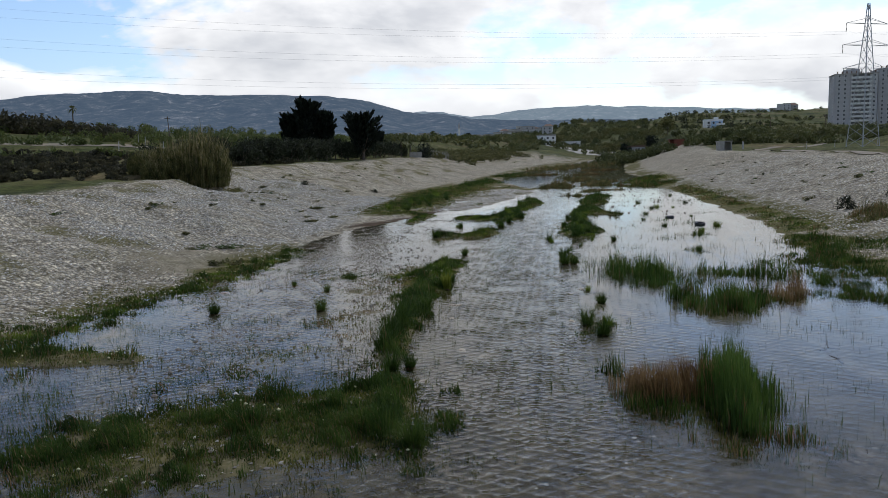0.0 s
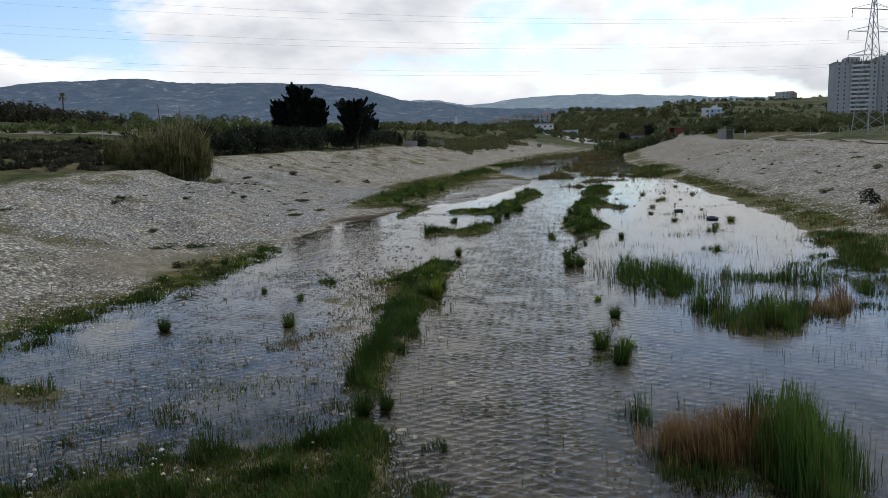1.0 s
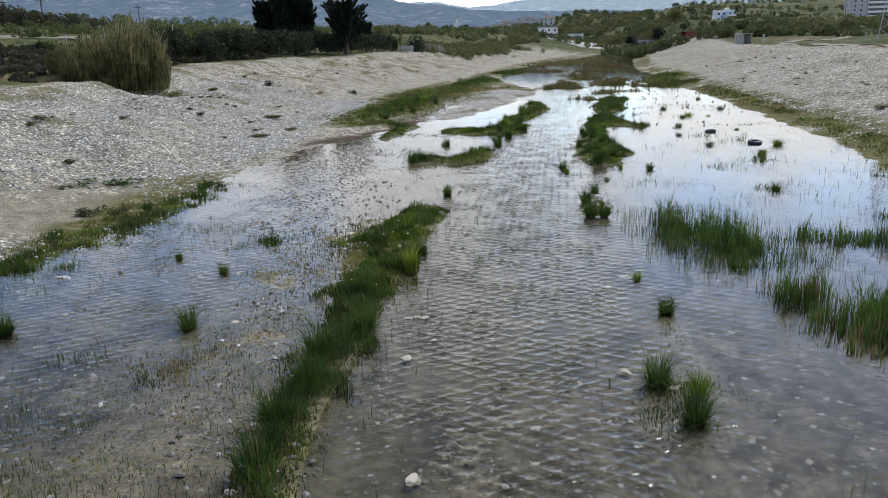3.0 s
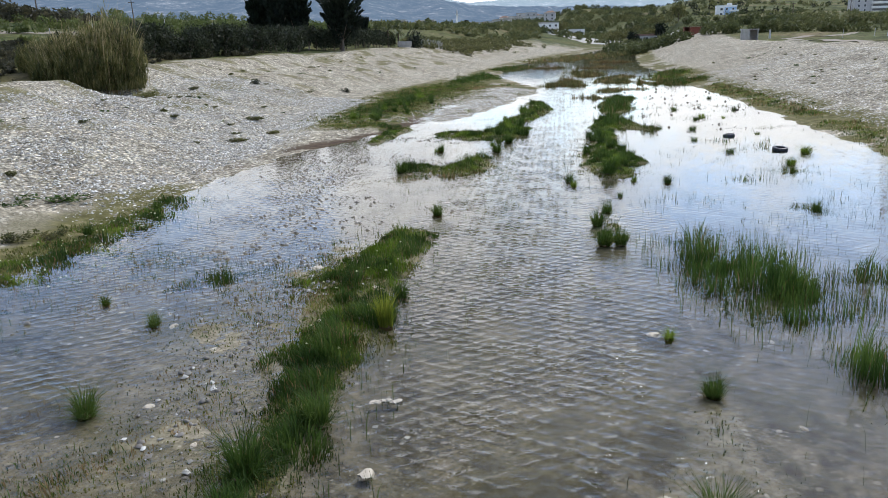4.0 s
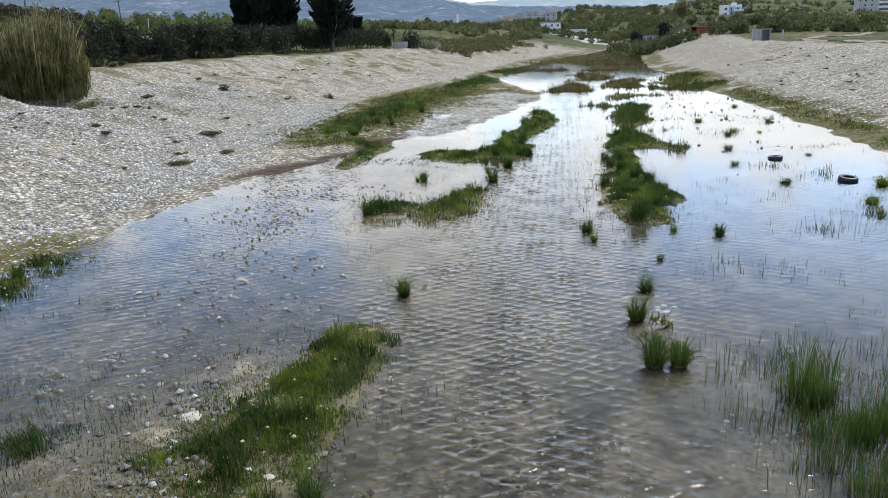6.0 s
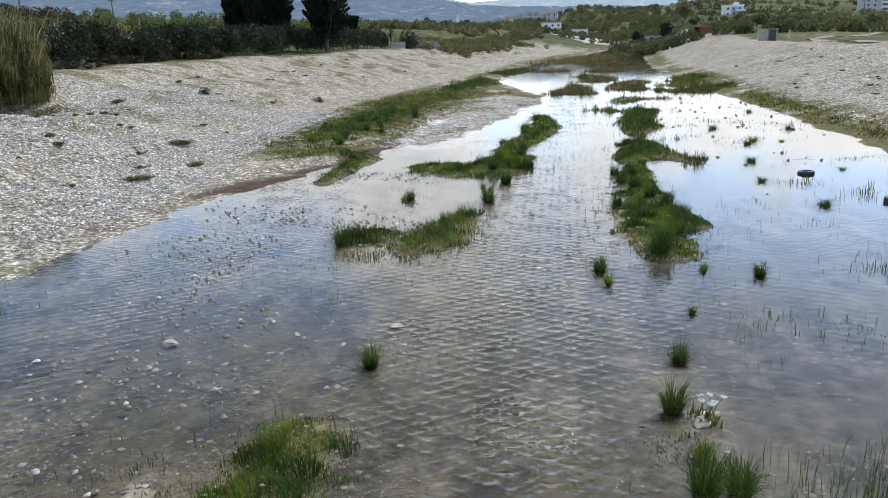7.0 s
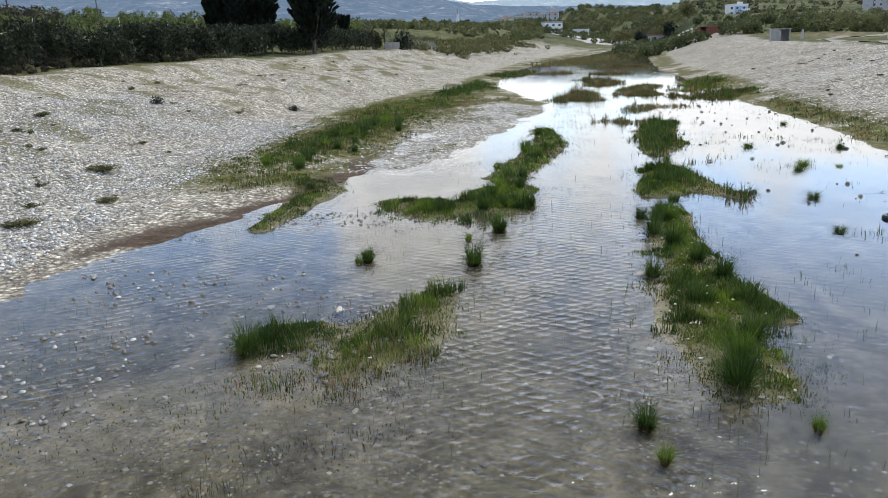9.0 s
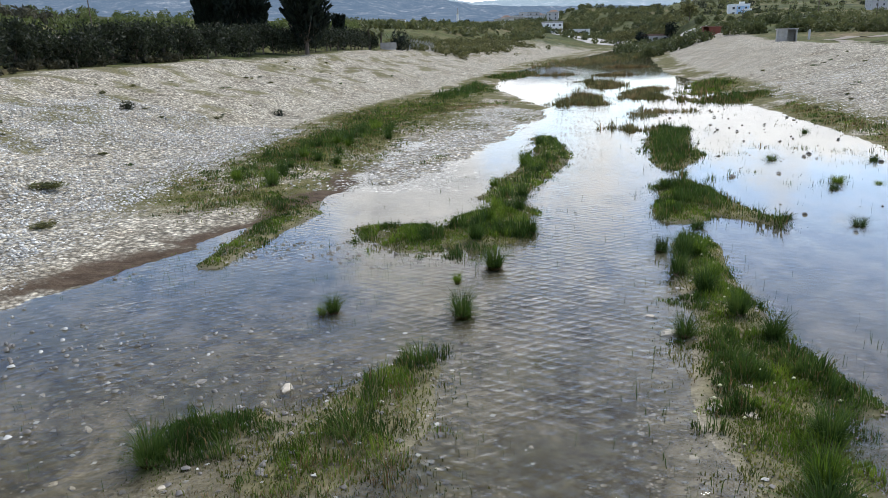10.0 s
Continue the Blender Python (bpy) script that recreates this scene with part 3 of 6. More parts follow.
def build_ground():
    xs = np.concatenate([-40 - np.geomspace(1, 1800, 34)[::-1], steps((-40, -15, 0.6), (-15, -7, 0.22), (-7, 8, 0.13), (8, 20, 0.24), (20, 25, 0.3), (25, 60, 0.7)), 60 + np.geomspace(1, 1700, 36) - 1])
    ys = np.concatenate([steps((-300, -20, 20), (-20, 8, 2), (8, 12, 0.3), (12, 58, 0.19), (58, 72, 0.3), (72, 135, 0.6), (135, 300, 2.2)), np.geomspace(300, 2300, 70)])
    v, f = grid(xs, ys, land)
    me = mesh_of("ground", v, [f], GROUND, True)
    x, y, z = v.T
    sl, bl, cl, sr = shore_l(y) + waver(y, 3), bank_l(y), crest_l(y), shore_r(y) + waver(y, 8)
    n = fbm(x * 0.45, y * 0.45, 4, 21)
    inside = (x > sl) & (x < sr)
    under = inside * (1 - smooth(-0.1, 0.4, spine(x, y, ISLANDS["gravel_bar"]) + 0.6 * (n - 0.5)))
    # damp brown margin along the left shore, and the silt of the bed
    damp = np.where(x < sl, smooth(1.5, 0.1, sl - x - 1.9 * (n - 0.35)) * smooth(43, 49, y) * smooth(72, 64, y) * (0.3 + 0.7 * smooth(0.38, 0.54, fbm(x * 0.35, y * 0.35, 3, 91))), 0)
    silt = np.maximum(under, damp * 0.5)
    silt = np.maximum(silt, 0.95 * smooth(2.6, 0.5, np.hypot((x + 12.4) / 1.9, (y - 34.0) / 3.2)) * smooth(0.22, 0.45, n))
    green = np.zeros_like(x)
    # grown-over edges
    green = np.maximum(green, smooth(1.6, 0.2, np.abs(x - sl + 0.7)) * smooth(45, 41, y) * smooth(0.25, 0.5, n))
    plain_l = smooth(0, 1.5, x - bl + 1.5) * smooth(-0.3, 0.6, sl - x) * smooth(56, 62, y)
    green = np.maximum(green, 0.9 * plain_l * smooth(0.31, 0.54, n))
    green = np.maximum(green, smooth(3.2, 1.2, np.abs(x - sr - 2.0)) * smooth(0.28, 0.5, n))
    bank = smooth(0.2, 0.5, (bl - x) / np.maximum(bl - cl, 1))
    green = np.maximum(green, bank * smooth(0.50, 0.64, fbm(x * 0.5, y * 0.5, 4, 33)) * 0.7)
    for name, pts in ISLANDS.items():
        if name != "gravel_bar" and not name.startswith("flat"):
            green = np.maximum(green, 0.6 * smooth(-0.2, 0.4, spine(x, y, pts) + 0.5 * (n - 0.5)) * inside)
    field = np.maximum(smooth(1.5, 5.0, cl - x), smooth(1, 6, x - sr - 18.5))
    field = np.maximum(field, smooth(290, 380, y + 60 * (n - 0.5)))
    cover = np.stack([np.clip(green, 0, 1), np.clip(silt, 0, 1), np.clip(field, 0, 1), np.clip(damp, 0, 1)], -1).astype(np.float32)
    a = me.attributes.new("cover", "FLOAT_COLOR", "POINT")
    a.data.foreach_set("color", cover.ravel())
    shoal = np.zeros_like(x)
    for name, pts in ISLANDS.items():
        if name.startswith("flat"):
            shoal = np.maximum(shoal, smooth(-0.7, 0.5, spine(x, y, pts) + 1.3 * (n - 0.5)) * inside)
    shoal = np.maximum(shoal, 0.4 * smooth(0.52, 0.66, fbm(x * 0.35, y * 0.22, 4, 88)) * inside * (x < 9))
    shoal = np.maximum(shoal, smooth(1.8, 0.5, np.hypot((x + 12.4) / 1.9, (y - 34.0) / 3.2)))
    p = me.attributes.new("shoal", "FLOAT", "POINT")
    p.data.foreach_set("value", (0.75 * np.clip(shoal, 0, 1)).astype(np.float32))
    return tagged(new("ground", me), "pale gravel river banks, silty stream bed and green fields", "ground", kind="structure")


def build_water():
    xs = steps((-16, 26, 0.5), (26, 90, 2.0))
    ys = steps((-40, 8, 4), (8, 130, 0.6), (130, 330, 3))
    v, f = grid(xs, ys, lambda X, Y: X * 0 + WATER_Z)
    me = mesh_of("water", v, [f], WATER, True)
    x, y, _ = v.T
    mid = np.interp(y, [0, 20, 40, 60, 80, 100, 150], [0.8, 0.9, 2.0, 4.5, 7.5, 10.5, 18])
    flow = np.where(x > mid, 0.17, 0.15) + 0.86 * np.exp(-((x - mid) / 2.5) ** 2) + 0.26 * np.exp(-((x - mid + 7.5) / 1.8) ** 2)
    flow = flow * np.interp(y, [0, 30, 45, 60, 120], [0.75, 0.75, 0.52, 0.20, 0.06])
    a = me.attributes.new("flow", "FLOAT", "POINT")
    a.data.foreach_set("value", flow.astype(np.float32))
    return tagged(new("water", me), "shallow clear rippling stream water over a silty bed", "water", kind="structure")


def ridge(name, y0, y1, heights, label, seed, mat, low=0.0):
    """A mountain range; heights: (x / y, height as seen from afar)."""
    hs = np.array(heights, float)
    xs = np.linspace(hs[0, 0] * y1, hs[-1, 0] * y1, 400)
    ys = np.linspace(y0, y1 + 500, 56)

    def height(X, Y):
        top = np.interp(X / Y, hs[:, 0], hs[:, 1])
        t = smooth(y0, y1, Y) ** 0.8
        back = smooth(y1 + 500, y1, Y)
        rough = 0.28 - np.abs(fbm(X * 0.005, Y * 0.003, 6, seed) - 0.5) * 2.2
        return low + (top - low) * t * (0.4 + 0.6 * back) + rough * 55 * t * (1 - 0.75 * smooth(0.8, 1, t)) + rough * 12 * t

    v, f = grid(xs, ys, height)
    return tagged(new(name, mesh_of(name, v, [f], mat, True)), label, "mountains", kind="structure")


ground = build_ground()
water = build_water()
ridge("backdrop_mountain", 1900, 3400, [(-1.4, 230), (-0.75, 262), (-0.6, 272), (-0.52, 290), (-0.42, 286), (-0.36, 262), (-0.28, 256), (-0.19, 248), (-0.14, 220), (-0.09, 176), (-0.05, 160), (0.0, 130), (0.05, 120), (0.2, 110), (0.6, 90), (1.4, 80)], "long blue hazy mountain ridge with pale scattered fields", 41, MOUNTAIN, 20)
ridge("backdrop_far_mountain", 3600, 4300, [(-1.4, 120), (-0.2, 160), (-0.09, 205), (-0.065, 225), (-0.04, 222), (0.0, 190), (0.03, 195), (0.06, 215), (0.1, 222), (0.15, 228), (0.2, 222), (0.26, 208), (0.35, 190), (0.6, 150), (1.4, 120)], "pale hazy distant mountains under low cloud", 47, HAZEMOUNTAIN, 40)


# ---- growth ----
rng = np.random.default_rng(7)


def blades(xy, z, h, w, lean, curl=0.35, out=None, r=None):
    """Grass blades: a bent quad and a tip each. out: way of the lean (radians), or at random."""
    r = r or rng
    n = len(xy)
    a = r.uniform(0, 2 * math.pi, n) if out is None else out
    b = r.uniform(0, math.pi, n)
    tilt = lean * r.uniform(0.1, 1.35, n)
    l = h * np.sin(tilt)
    top = h * np.cos(tilt) ** 1.3
    dx, dy = np.cos(a) * l, np.sin(a) * l
    wx, wy = np.cos(b) * w / 2, np.sin(b) * w / 2
    x, y = xy.T
    v = np.empty((n, 5, 3), np.float32)
    v[:, 0] = np.stack([x - wx, y - wy, z - 0.05], -1)
    v[:, 1] = np.stack([x + wx, y + wy, z - 0.05], -1)
    mx, my, mz = x + dx * curl, y + dy * curl, z + top * 0.62
    v[:, 2] = np.stack([mx + wx * 0.8, my + wy * 0.8, mz], -1)
    v[:, 3] = np.stack([mx - wx * 0.8, my - wy * 0.8, mz], -1)
    v[:, 4] = np.stack([x + dx, y + dy, z + top], -1)
    i = np.arange(n)[:, None] * 5
    return v.reshape(-1, 3), i + np.array([[0, 1, 2, 3]]), i + np.array([[3, 2, 4]])


def joined(sets):
    vs, qs, ts, k = [], [], [], 0
    for v, q, t in sets:
        vs.append(v), qs.append(q + k), ts.append(t + k)
        k += len(v)
    return np.concatenate(vs), [np.concatenate(qs), np.concatenate(ts)]


def scatter(pts, density, edge=0.25, clump=1.1, cut=0.45, seed=0):
    """Places within a spine, thinning out to its uneven edge, with their closeness to the middle."""
    p = np.array(pts, float)
    m = p[:, 2].max() * 1.4
    x0, y0 = p[:, :2].min(0) - m
    x1, y1 = p[:, :2].max(0) + m
    r = np.random.default_rng(seed)
    n = int((x1 - x0) * (y1 - y0) * density)
    x, y = r.uniform(x0, x1, n), r.uniform(y0, y1, n)
    f = spine(x, y, [tuple(q) for q in p])
    g = f + 2.2 * (fbm(x * clump, y * clump, 3, seed) - 0.5) + 1.3 * (fbm(x * 3.1 + 5, y * 3.1, 2, seed + 2) - 0.5)
    keep = (g > edge * r.uniform(-1.6, 2.6, n)) & (f > -0.9) & (fbm(x * 1.7 + 9, y * 1.7, 2, seed + 5) > cut * r.uniform(0.5, 1.05, n))
    x, y, g = x[keep], y[keep], g[keep]
    return np.stack([x, y], -1), np.clip(g, 0, 1)


def patch(name, pts, density, height, width, mat, label, category="grass patch", dry=0.1, seed=1, lean=0.62, cut=0.45, group="grass stands in the stream", flowers=0, edge=0.25, even=0.0, low=0.5, fringe=0.03):
    """A stand of grass, rush or reed, as one thing: its green blades, its dry ones, its flowers."""
    xy, g = scatter(pts, density * (1.3 if width < 0.02 else 1.0), edge, 1.1, cut, seed)
    r = np.random.default_rng(seed + 50)
    cx, cy = np.mean([q[0] for q in pts]), np.mean([q[1] for q in pts])
    cz = land1(cx, cy)
    thing = base(name, cx, cy, cz, label, category, group)
    z = land(xy[:, 0], xy[:, 1])
    tone = fbm(xy[:, 0] * 0.7, xy[:, 1] * 0.7, 3, seed + 3)
    # tussocks: blades lean out from the root of their own clump
    step = 0.42 + 0.40 * height
    cell = np.floor(xy / step + 0.6 * np.stack([tone, 1 - tone], -1)).astype(int)
    key = (cell[:, 0] * 7919 + cell[:, 1] * 104729) & 1023
    off = np.random.default_rng(seed + 9).uniform(0.2, 0.8, (1024, 3))
    root = (cell + off[key, :2]) * step
    out = np.arctan2(xy[:, 1] - root[:, 1], xy[:, 0] - root[:, 0]) + r.normal(0, 0.7, len(xy))
    near = np.exp(-np.sum((xy - root) ** 2, 1) / (0.55 * step) ** 2)
    h = height * (0.16 + 0.92 * g ** 0.8) * (0.16 + 1.45 * off[key, 2] ** 2.0) * (0.5 + 0.6 * near) * r.uniform(0.55, 1.2, len(xy)) * 1.35
    h = h * (1 - even) + even * height * (0.45 + 0.55 * np.sqrt(g)) * r.uniform(0.6, 1.1, len(xy))
    bare = off[key, 2] < 0.26 * (1 - even)
    h = np.where(bare, h * 0.5, h)
    isdry = r.uniform(0, 1, len(xy)) < dry * (0.4 + 1.4 * (tone > 0.5))
    shift = np.array([cx, cy, cz], np.float32)
    tall = (off[key, 2] > 0.58) & (mat is LUSH)
    for part_name, sel, m in (("greenery", ~isdry & ~tall, mat), ("tussock", ~isdry & tall, GREEN), ("dry_straw", isdry, DRY)):
        if sel.sum() > 3:
            v, q, t = blades(xy[sel], z[sel], h[sel] * (0.85 if m is DRY else 1), width * 1.15 * r.uniform(0.7, 1.3, sel.sum()), lean, 0.35, out[sel], r)
            tagged(sub(part_name, mesh_of(part_name, v - shift, [q, t], m), thing, "straw-coloured dry stalks" if m is DRY else "dark green tussocks" if part_name == "tussock" else ""), kind="stuff")
    # a low mat between the tussocks, and single stalks standing out in the water
    out_xy, out_g = scatter([(a, b, c * 1.5 + 0.15) for a, b, c in pts], density * fringe * (0.3 if cy > 55 else 1.0), 0.5, 1.1, 0.5, seed + 7)
    mat_xy, mat_g = scatter(pts, density * low, edge, 1.1, cut * 0.6, seed + 8)
    for part_name, at, high, wide, tilt, m, tag in (("fringe", out_xy, min(0.36, 0.55 * height), width * 0.8, 0.25, GREEN, "thin stalks at the edge"), ("low_growth", mat_xy, 0.035 + 0.14 * height, max(0.022, width * 1.6), 0.95, MOSS, "low yellow-green weeds")):
        if len(at) > 3:
            zz = land(at[:, 0], at[:, 1])
            hh = high * r.uniform(0.35, 1.2, len(at)) + (np.maximum(0, WATER_Z - zz) if part_name == "fringe" else 0)
            v, q, t = blades(at, zz, hh, wide * r.uniform(0.6, 1.3, len(at)), tilt, 0.4, None, r)
            tagged(sub(part_name, mesh_of(part_name, v - shift, [q, t], m), thing, tag), kind="stuff")
    if flowers:
        k = r.choice(len(xy), min(flowers, len(xy)), replace=False)
        s = r.uniform(0.015, 0.045, len(k))[:, None]
        c = np.stack([xy[k, 0], xy[k, 1], z[k] + h[k] * 0.8], -1) - shift
        o = np.array([(1, 0, 0), (0, 1, 0), (-1, 0, 0), (0, -1, 0), (0, 0, 0.7), (0, 0, -0.7)], np.float32)
        v = (c[:, None] + o[None] * s[:, None]).reshape(-1, 3)
        t = (np.arange(len(k))[:, None, None] * 6 + np.array([(0, 1, 4), (1, 2, 4), (2, 3, 4), (3, 0, 4), (1, 0, 5), (2, 1, 5), (3, 2, 5), (0, 3, 5)])[None]).reshape(-1, 3)
        tagged(sub("bloom", mesh_of("bloom", v, [t], BLOOM), thing, "small pale flower heads"), kind="stuff")
    return thing


def tuft_mesh(kind, n, size, width, mat, seed, spread=1.0):
    """A fountain of rush blades from one root."""
    r = np.random.default_rng(seed)
    a = r.uniform(0, 2 * math.pi, n)
    d = size * 0.16 * np.sqrt(r.uniform(0, 1, n))
    xy = np.stack([np.cos(a) * d, np.sin(a) * d], -1)
    h = size * r.uniform(0.3, 1.15, n)
    v, q, t = blades(xy, np.zeros(n), h, width * r.uniform(0.7, 1.3, n), spread, 0.3, a + r.normal(0, 0.5, n), r)
    return mesh_of(kind, v, [q, t], mat)


def leaf_cloud(lumps, n, size, r, up=0.0, long=1.0):
    """Leaf cards on and in a crown of lumps (x, y, z, radius, squash)."""
    L = np.array(lumps, float)
    vol = L[:, 3] ** 2
    k = r.choice(len(L), n, p=vol / vol.sum())
    d = r.normal(size=(n, 3))
    d /= np.linalg.norm(d, axis=1)[:, None]
    rad = L[k, 3] * r.uniform(0.55, 1.08, n)
    c = L[k, :3] + d * rad[:, None] * np.stack([np.ones(n), np.ones(n), L[k, 4]], -1)
    a = r.normal(size=(n, 3)) + d * 0.6
    a[:, 2] += up
    a /= np.linalg.norm(a, axis=1)[:, None]
    b = np.cross(a, r.normal(size=(n, 3)))
    b /= np.linalg.norm(b, axis=1)[:, None]
    s = size * r.uniform(0.6, 1.4, n)[:, None]
    a, b = a * s * long, b * s * 0.5
    v = np.stack([c - a * 0.5, c + b * 0.5, c + a * 0.5, c - b * 0.5], 1).reshape(-1, 3)
    return v, np.arange(n * 4).reshape(-1, 4)


def tree(name, x, y, height, width, mat, label, seed, leaves=900, leaf=0.22, trunk=0.25, lumps=9, up=0.0, long=1.6, squash=0.9, category="tree", group=""):
    """Tapered trunk with limbs, and an uneven crown of many leaves."""
    r = np.random.default_rng(seed)
    z = land1(x, y)
    t = base(name, x, y, z, label, category, group, 0)
    hb = height * trunk
    L = []
    for _ in range(lumps):
        a, d = r.uniform(0, 6.283), width * 0.5 * math.sqrt(r.uniform(0, 0.55))
        zz = r.uniform(hb + 0.12 * height, height * 0.86)
        fall = 1 - 0.45 * (zz / height)
        rr = width * r.uniform(0.20, 0.33)
        L.append((math.cos(a) * d * fall, math.sin(a) * d * fall, zz, min(rr, (height - zz) * 0.95 + 0.1), squash))
    L.append((0, 0, height * 0.6, width * 0.32, 1.2))
    bm = bmesh.new()
    rad = max(0.05, 0.032 * height)
    bar(bm, (0, 0, -0.15), (r.normal() * 0.1, r.normal() * 0.1, height * 0.55), rad, rad * 0.45, 7)
    for q in L[:5]:
        bar(bm, (0, 0, hb * 0.8), (q[0], q[1], q[2]), rad * 0.4, rad * 0.12, 5)
    part("trunk", bm, BARK, t)
    v, f = leaf_cloud(L, leaves, leaf, r, up, long)
    tagged(sub("crown", mesh_of("crown", v, [f], mat), t), kind="stuff")
    return t


# grass islands
I = ISLANDS
patch("grass_patch", I["front"], 850, 0.50, 0.012, GREEN, "dense dark green grass on a low mud island in the stream", dry=0.06, seed=11, cut=0.10, edge=0.10, flowers=40)
patch("grass_patch", I["long"][:4], 850, 0.50, 0.013, GREEN, "narrow strip of dark green grass along a silt bar", dry=0.06, seed=12, cut=0.2)
patch("grass_patch", I["long"][3:], 900, 0.36, 0.012, LUSH, "bright green grass on the wide end of a silt bar", dry=0.05, seed=13, cut=0.12, edge=0.15, flowers=20)
patch("grass_patch", [(-3.1, 30.2, 0.4), (-2.6, 31.4, 0.45), (-2.4, 29.2, 0.4)], 300, 0.22, 0.013, LUSH, "short thin grass on wet silt", dry=0.25, seed=14)
patch("grass_patch", I["right_strip"], 820, 0.30, 0.014, LUSH, "lush green grass strip with small pale flowers", dry=0.05, seed=15, cut=0.15, edge=0.12, flowers=45)
patch("grass_patch", I["right_fork"], 600, 0.38, 0.014, GREEN, "dark green grass spit reaching into the pool", dry=0.06, seed=16, cut=0.3)
patch("grass_patch", I["right_mid"][:2], 520, 0.32, 0.015, LUSH, "green grass island beside the main channel", dry=0.08, seed=17, cut=0.35)
patch("rush_patch", I["right_mid"][1:], 320, 0.55, 0.020, GREEN, "upright rushes standing in shallow water", "rush patch", dry=0.06, seed=18, cut=0.4)
patch("grass_patch", I["right_far"], 260, 0.50, 0.026, GREEN, "dark green grass island in the wide stream", dry=0.12, seed=19, cut=0.35)
patch("grass_patch", I["left_mid"], 700, 0.42, 0.016, LUSH, "bright green grass island beside the main channel", dry=0.04, seed=20, cut=0.30)
patch("grass_patch", I["left_mid_tail"], 300, 0.34, 0.020, LUSH, "weedy green strip with pale flowers on gravel", dry=0.12, seed=21, cut=0.45, flowers=60)
patch("rush_patch", I["small_dark"], 900, 0.42, 0.012, GREEN, "low dark green mat of rushes on wet silt", "rush patch", dry=0.05, seed=22, cut=0.25)
patch("grass_patch", I["small_pale"], 620, 0.42, 0.010, LUSH, "thin pale green sedge on wet silt", dry=0.14, seed=23, cut=0.42)
patch("grass_patch", [(-1.6, 43.4, 0.5), (0.2, 43.4, 0.7), (0.9, 44.2, 0.5)], 240, 0.25, 0.012, LUSH, "sparse low sedge with straw stalks on silt", dry=0.4, seed=24, cut=0.5)
patch("rush_patch", [(0.9, 47.7, 0.3), (1.15, 48.3, 0.25)], 700, 0.42, 0.012, GREEN, "small dark rush clump at the channel edge", "rush patch", dry=0.05, seed=25)

# straw and thin growth on the silt flats
patch("grass_patch", [(2.9, 20.2, 0.35), (3.3, 21.4, 0.45), (3.9, 21.4, 0.3)], 520, 0.26, 0.012, GREEN, "low green growth round rush tufts in the stream", dry=0.1, seed=140, cut=0.3)
patch("grass_patch", [(-3.9, 16.4, 0.5), (-2.9, 16.9, 0.6), (-2.1, 17.4, 0.5)], 380, 0.30, 0.012, GREEN, "low dark grass thinning out over wet silt", dry=0.15, seed=141, cut=0.35)
patch("grass_patch", [(-6.8, 16.2, 0.5), (-5.9, 17.2, 0.45), (-4.9, 16.0, 0.5)], 300, 0.30, 0.012, GREEN, "thin dark sedge between two shallow channels", dry=0.25, seed=142, cut=0.4)
patch("sedge_mat", [(-5.9, 20.6, 0.8), (-4.9, 22.0, 0.7), (-4.3, 22.6, 0.4)], 300, 0.18, 0.011, GREEN, "brownish sedge over a dark silt flat", "sedge mat", dry=0.45, seed=143, cut=0.4, group="growth on silt flats")
patch("sedge_mat", [(-6.9, 19.2, 0.7), (-5.6, 18.6, 0.6)], 280, 0.20, 0.011, GREEN, "dark thin weeds on wet silt", "sedge mat", dry=0.3, seed=144, cut=0.45, group="growth on silt flats")
patch("sedge_mat", [(-1.6, 40.6, 0.4), (-0.6, 41.6, 0.5), (0.5, 41.9, 0.35)], 220, 0.18, 0.010, GREEN, "thin brownish weeds on a stony shoal", "sedge mat", dry=0.4, seed=145, cut=0.5, group="growth on silt flats")
patch("straw_clump", [(5.3, 43.5, 0.25), (5.5, 42.9, 0.28)], 700, 0.42, 0.010, DRY, "dry straw-coloured grass at the foot of a green strip", dry=0.0, seed=146, cut=0.2)
patch("sedge_mat", I["flat_a"], 170, 0.10, 0.010, LUSH, "thin straw and moss over a tan silt flat", "sedge mat", dry=0.8, seed=26, cut=0.5, group="growth on silt flats")
patch("sedge_mat", I["flat_f"], 130, 0.14, 0.010, LUSH, "thin straw and weeds over a pebbly silt flat", "sedge mat", dry=0.5, seed=30, cut=0.55, group="growth on silt flats")
patch("sedge_mat", I["flat_b"], 120, 0.10, 0.010, LUSH, "thin straw and moss over a tan silt flat", "sedge mat", dry=0.7, seed=27, cut=0.5, group="growth on silt flats")
patch("sedge_mat", I["flat_c"], 140, 0.12, 0.010, LUSH, "thin green growth round rush tufts on silt", "sedge mat", dry=0.3, seed=28, cut=0.5, group="growth on silt flats")
patch("sedge_mat", I["flat_d"], 45, 0.10, 0.010, GREEN, "thin straw and sedge beside a grass strip", "sedge mat", dry=0.6, seed=29, cut=0.5, group="growth on silt flats")

patch("rush_patch", [(-5.0, 30.9, 0.4), (-5.2, 30.6, 0.35)], 700, 0.42, 0.013, GREEN, "small dark rush clump in the side channel", "rush patch", dry=0.05, seed=44, cut=0.3)
patch("rush_patch", [(-5.7, 30.3, 0.3), (-5.9, 30.1, 0.2)], 500, 0.32, 0.013, GREEN, "thin rush clump in the side channel", "rush patch", dry=0.1, seed=45, cut=0.4)

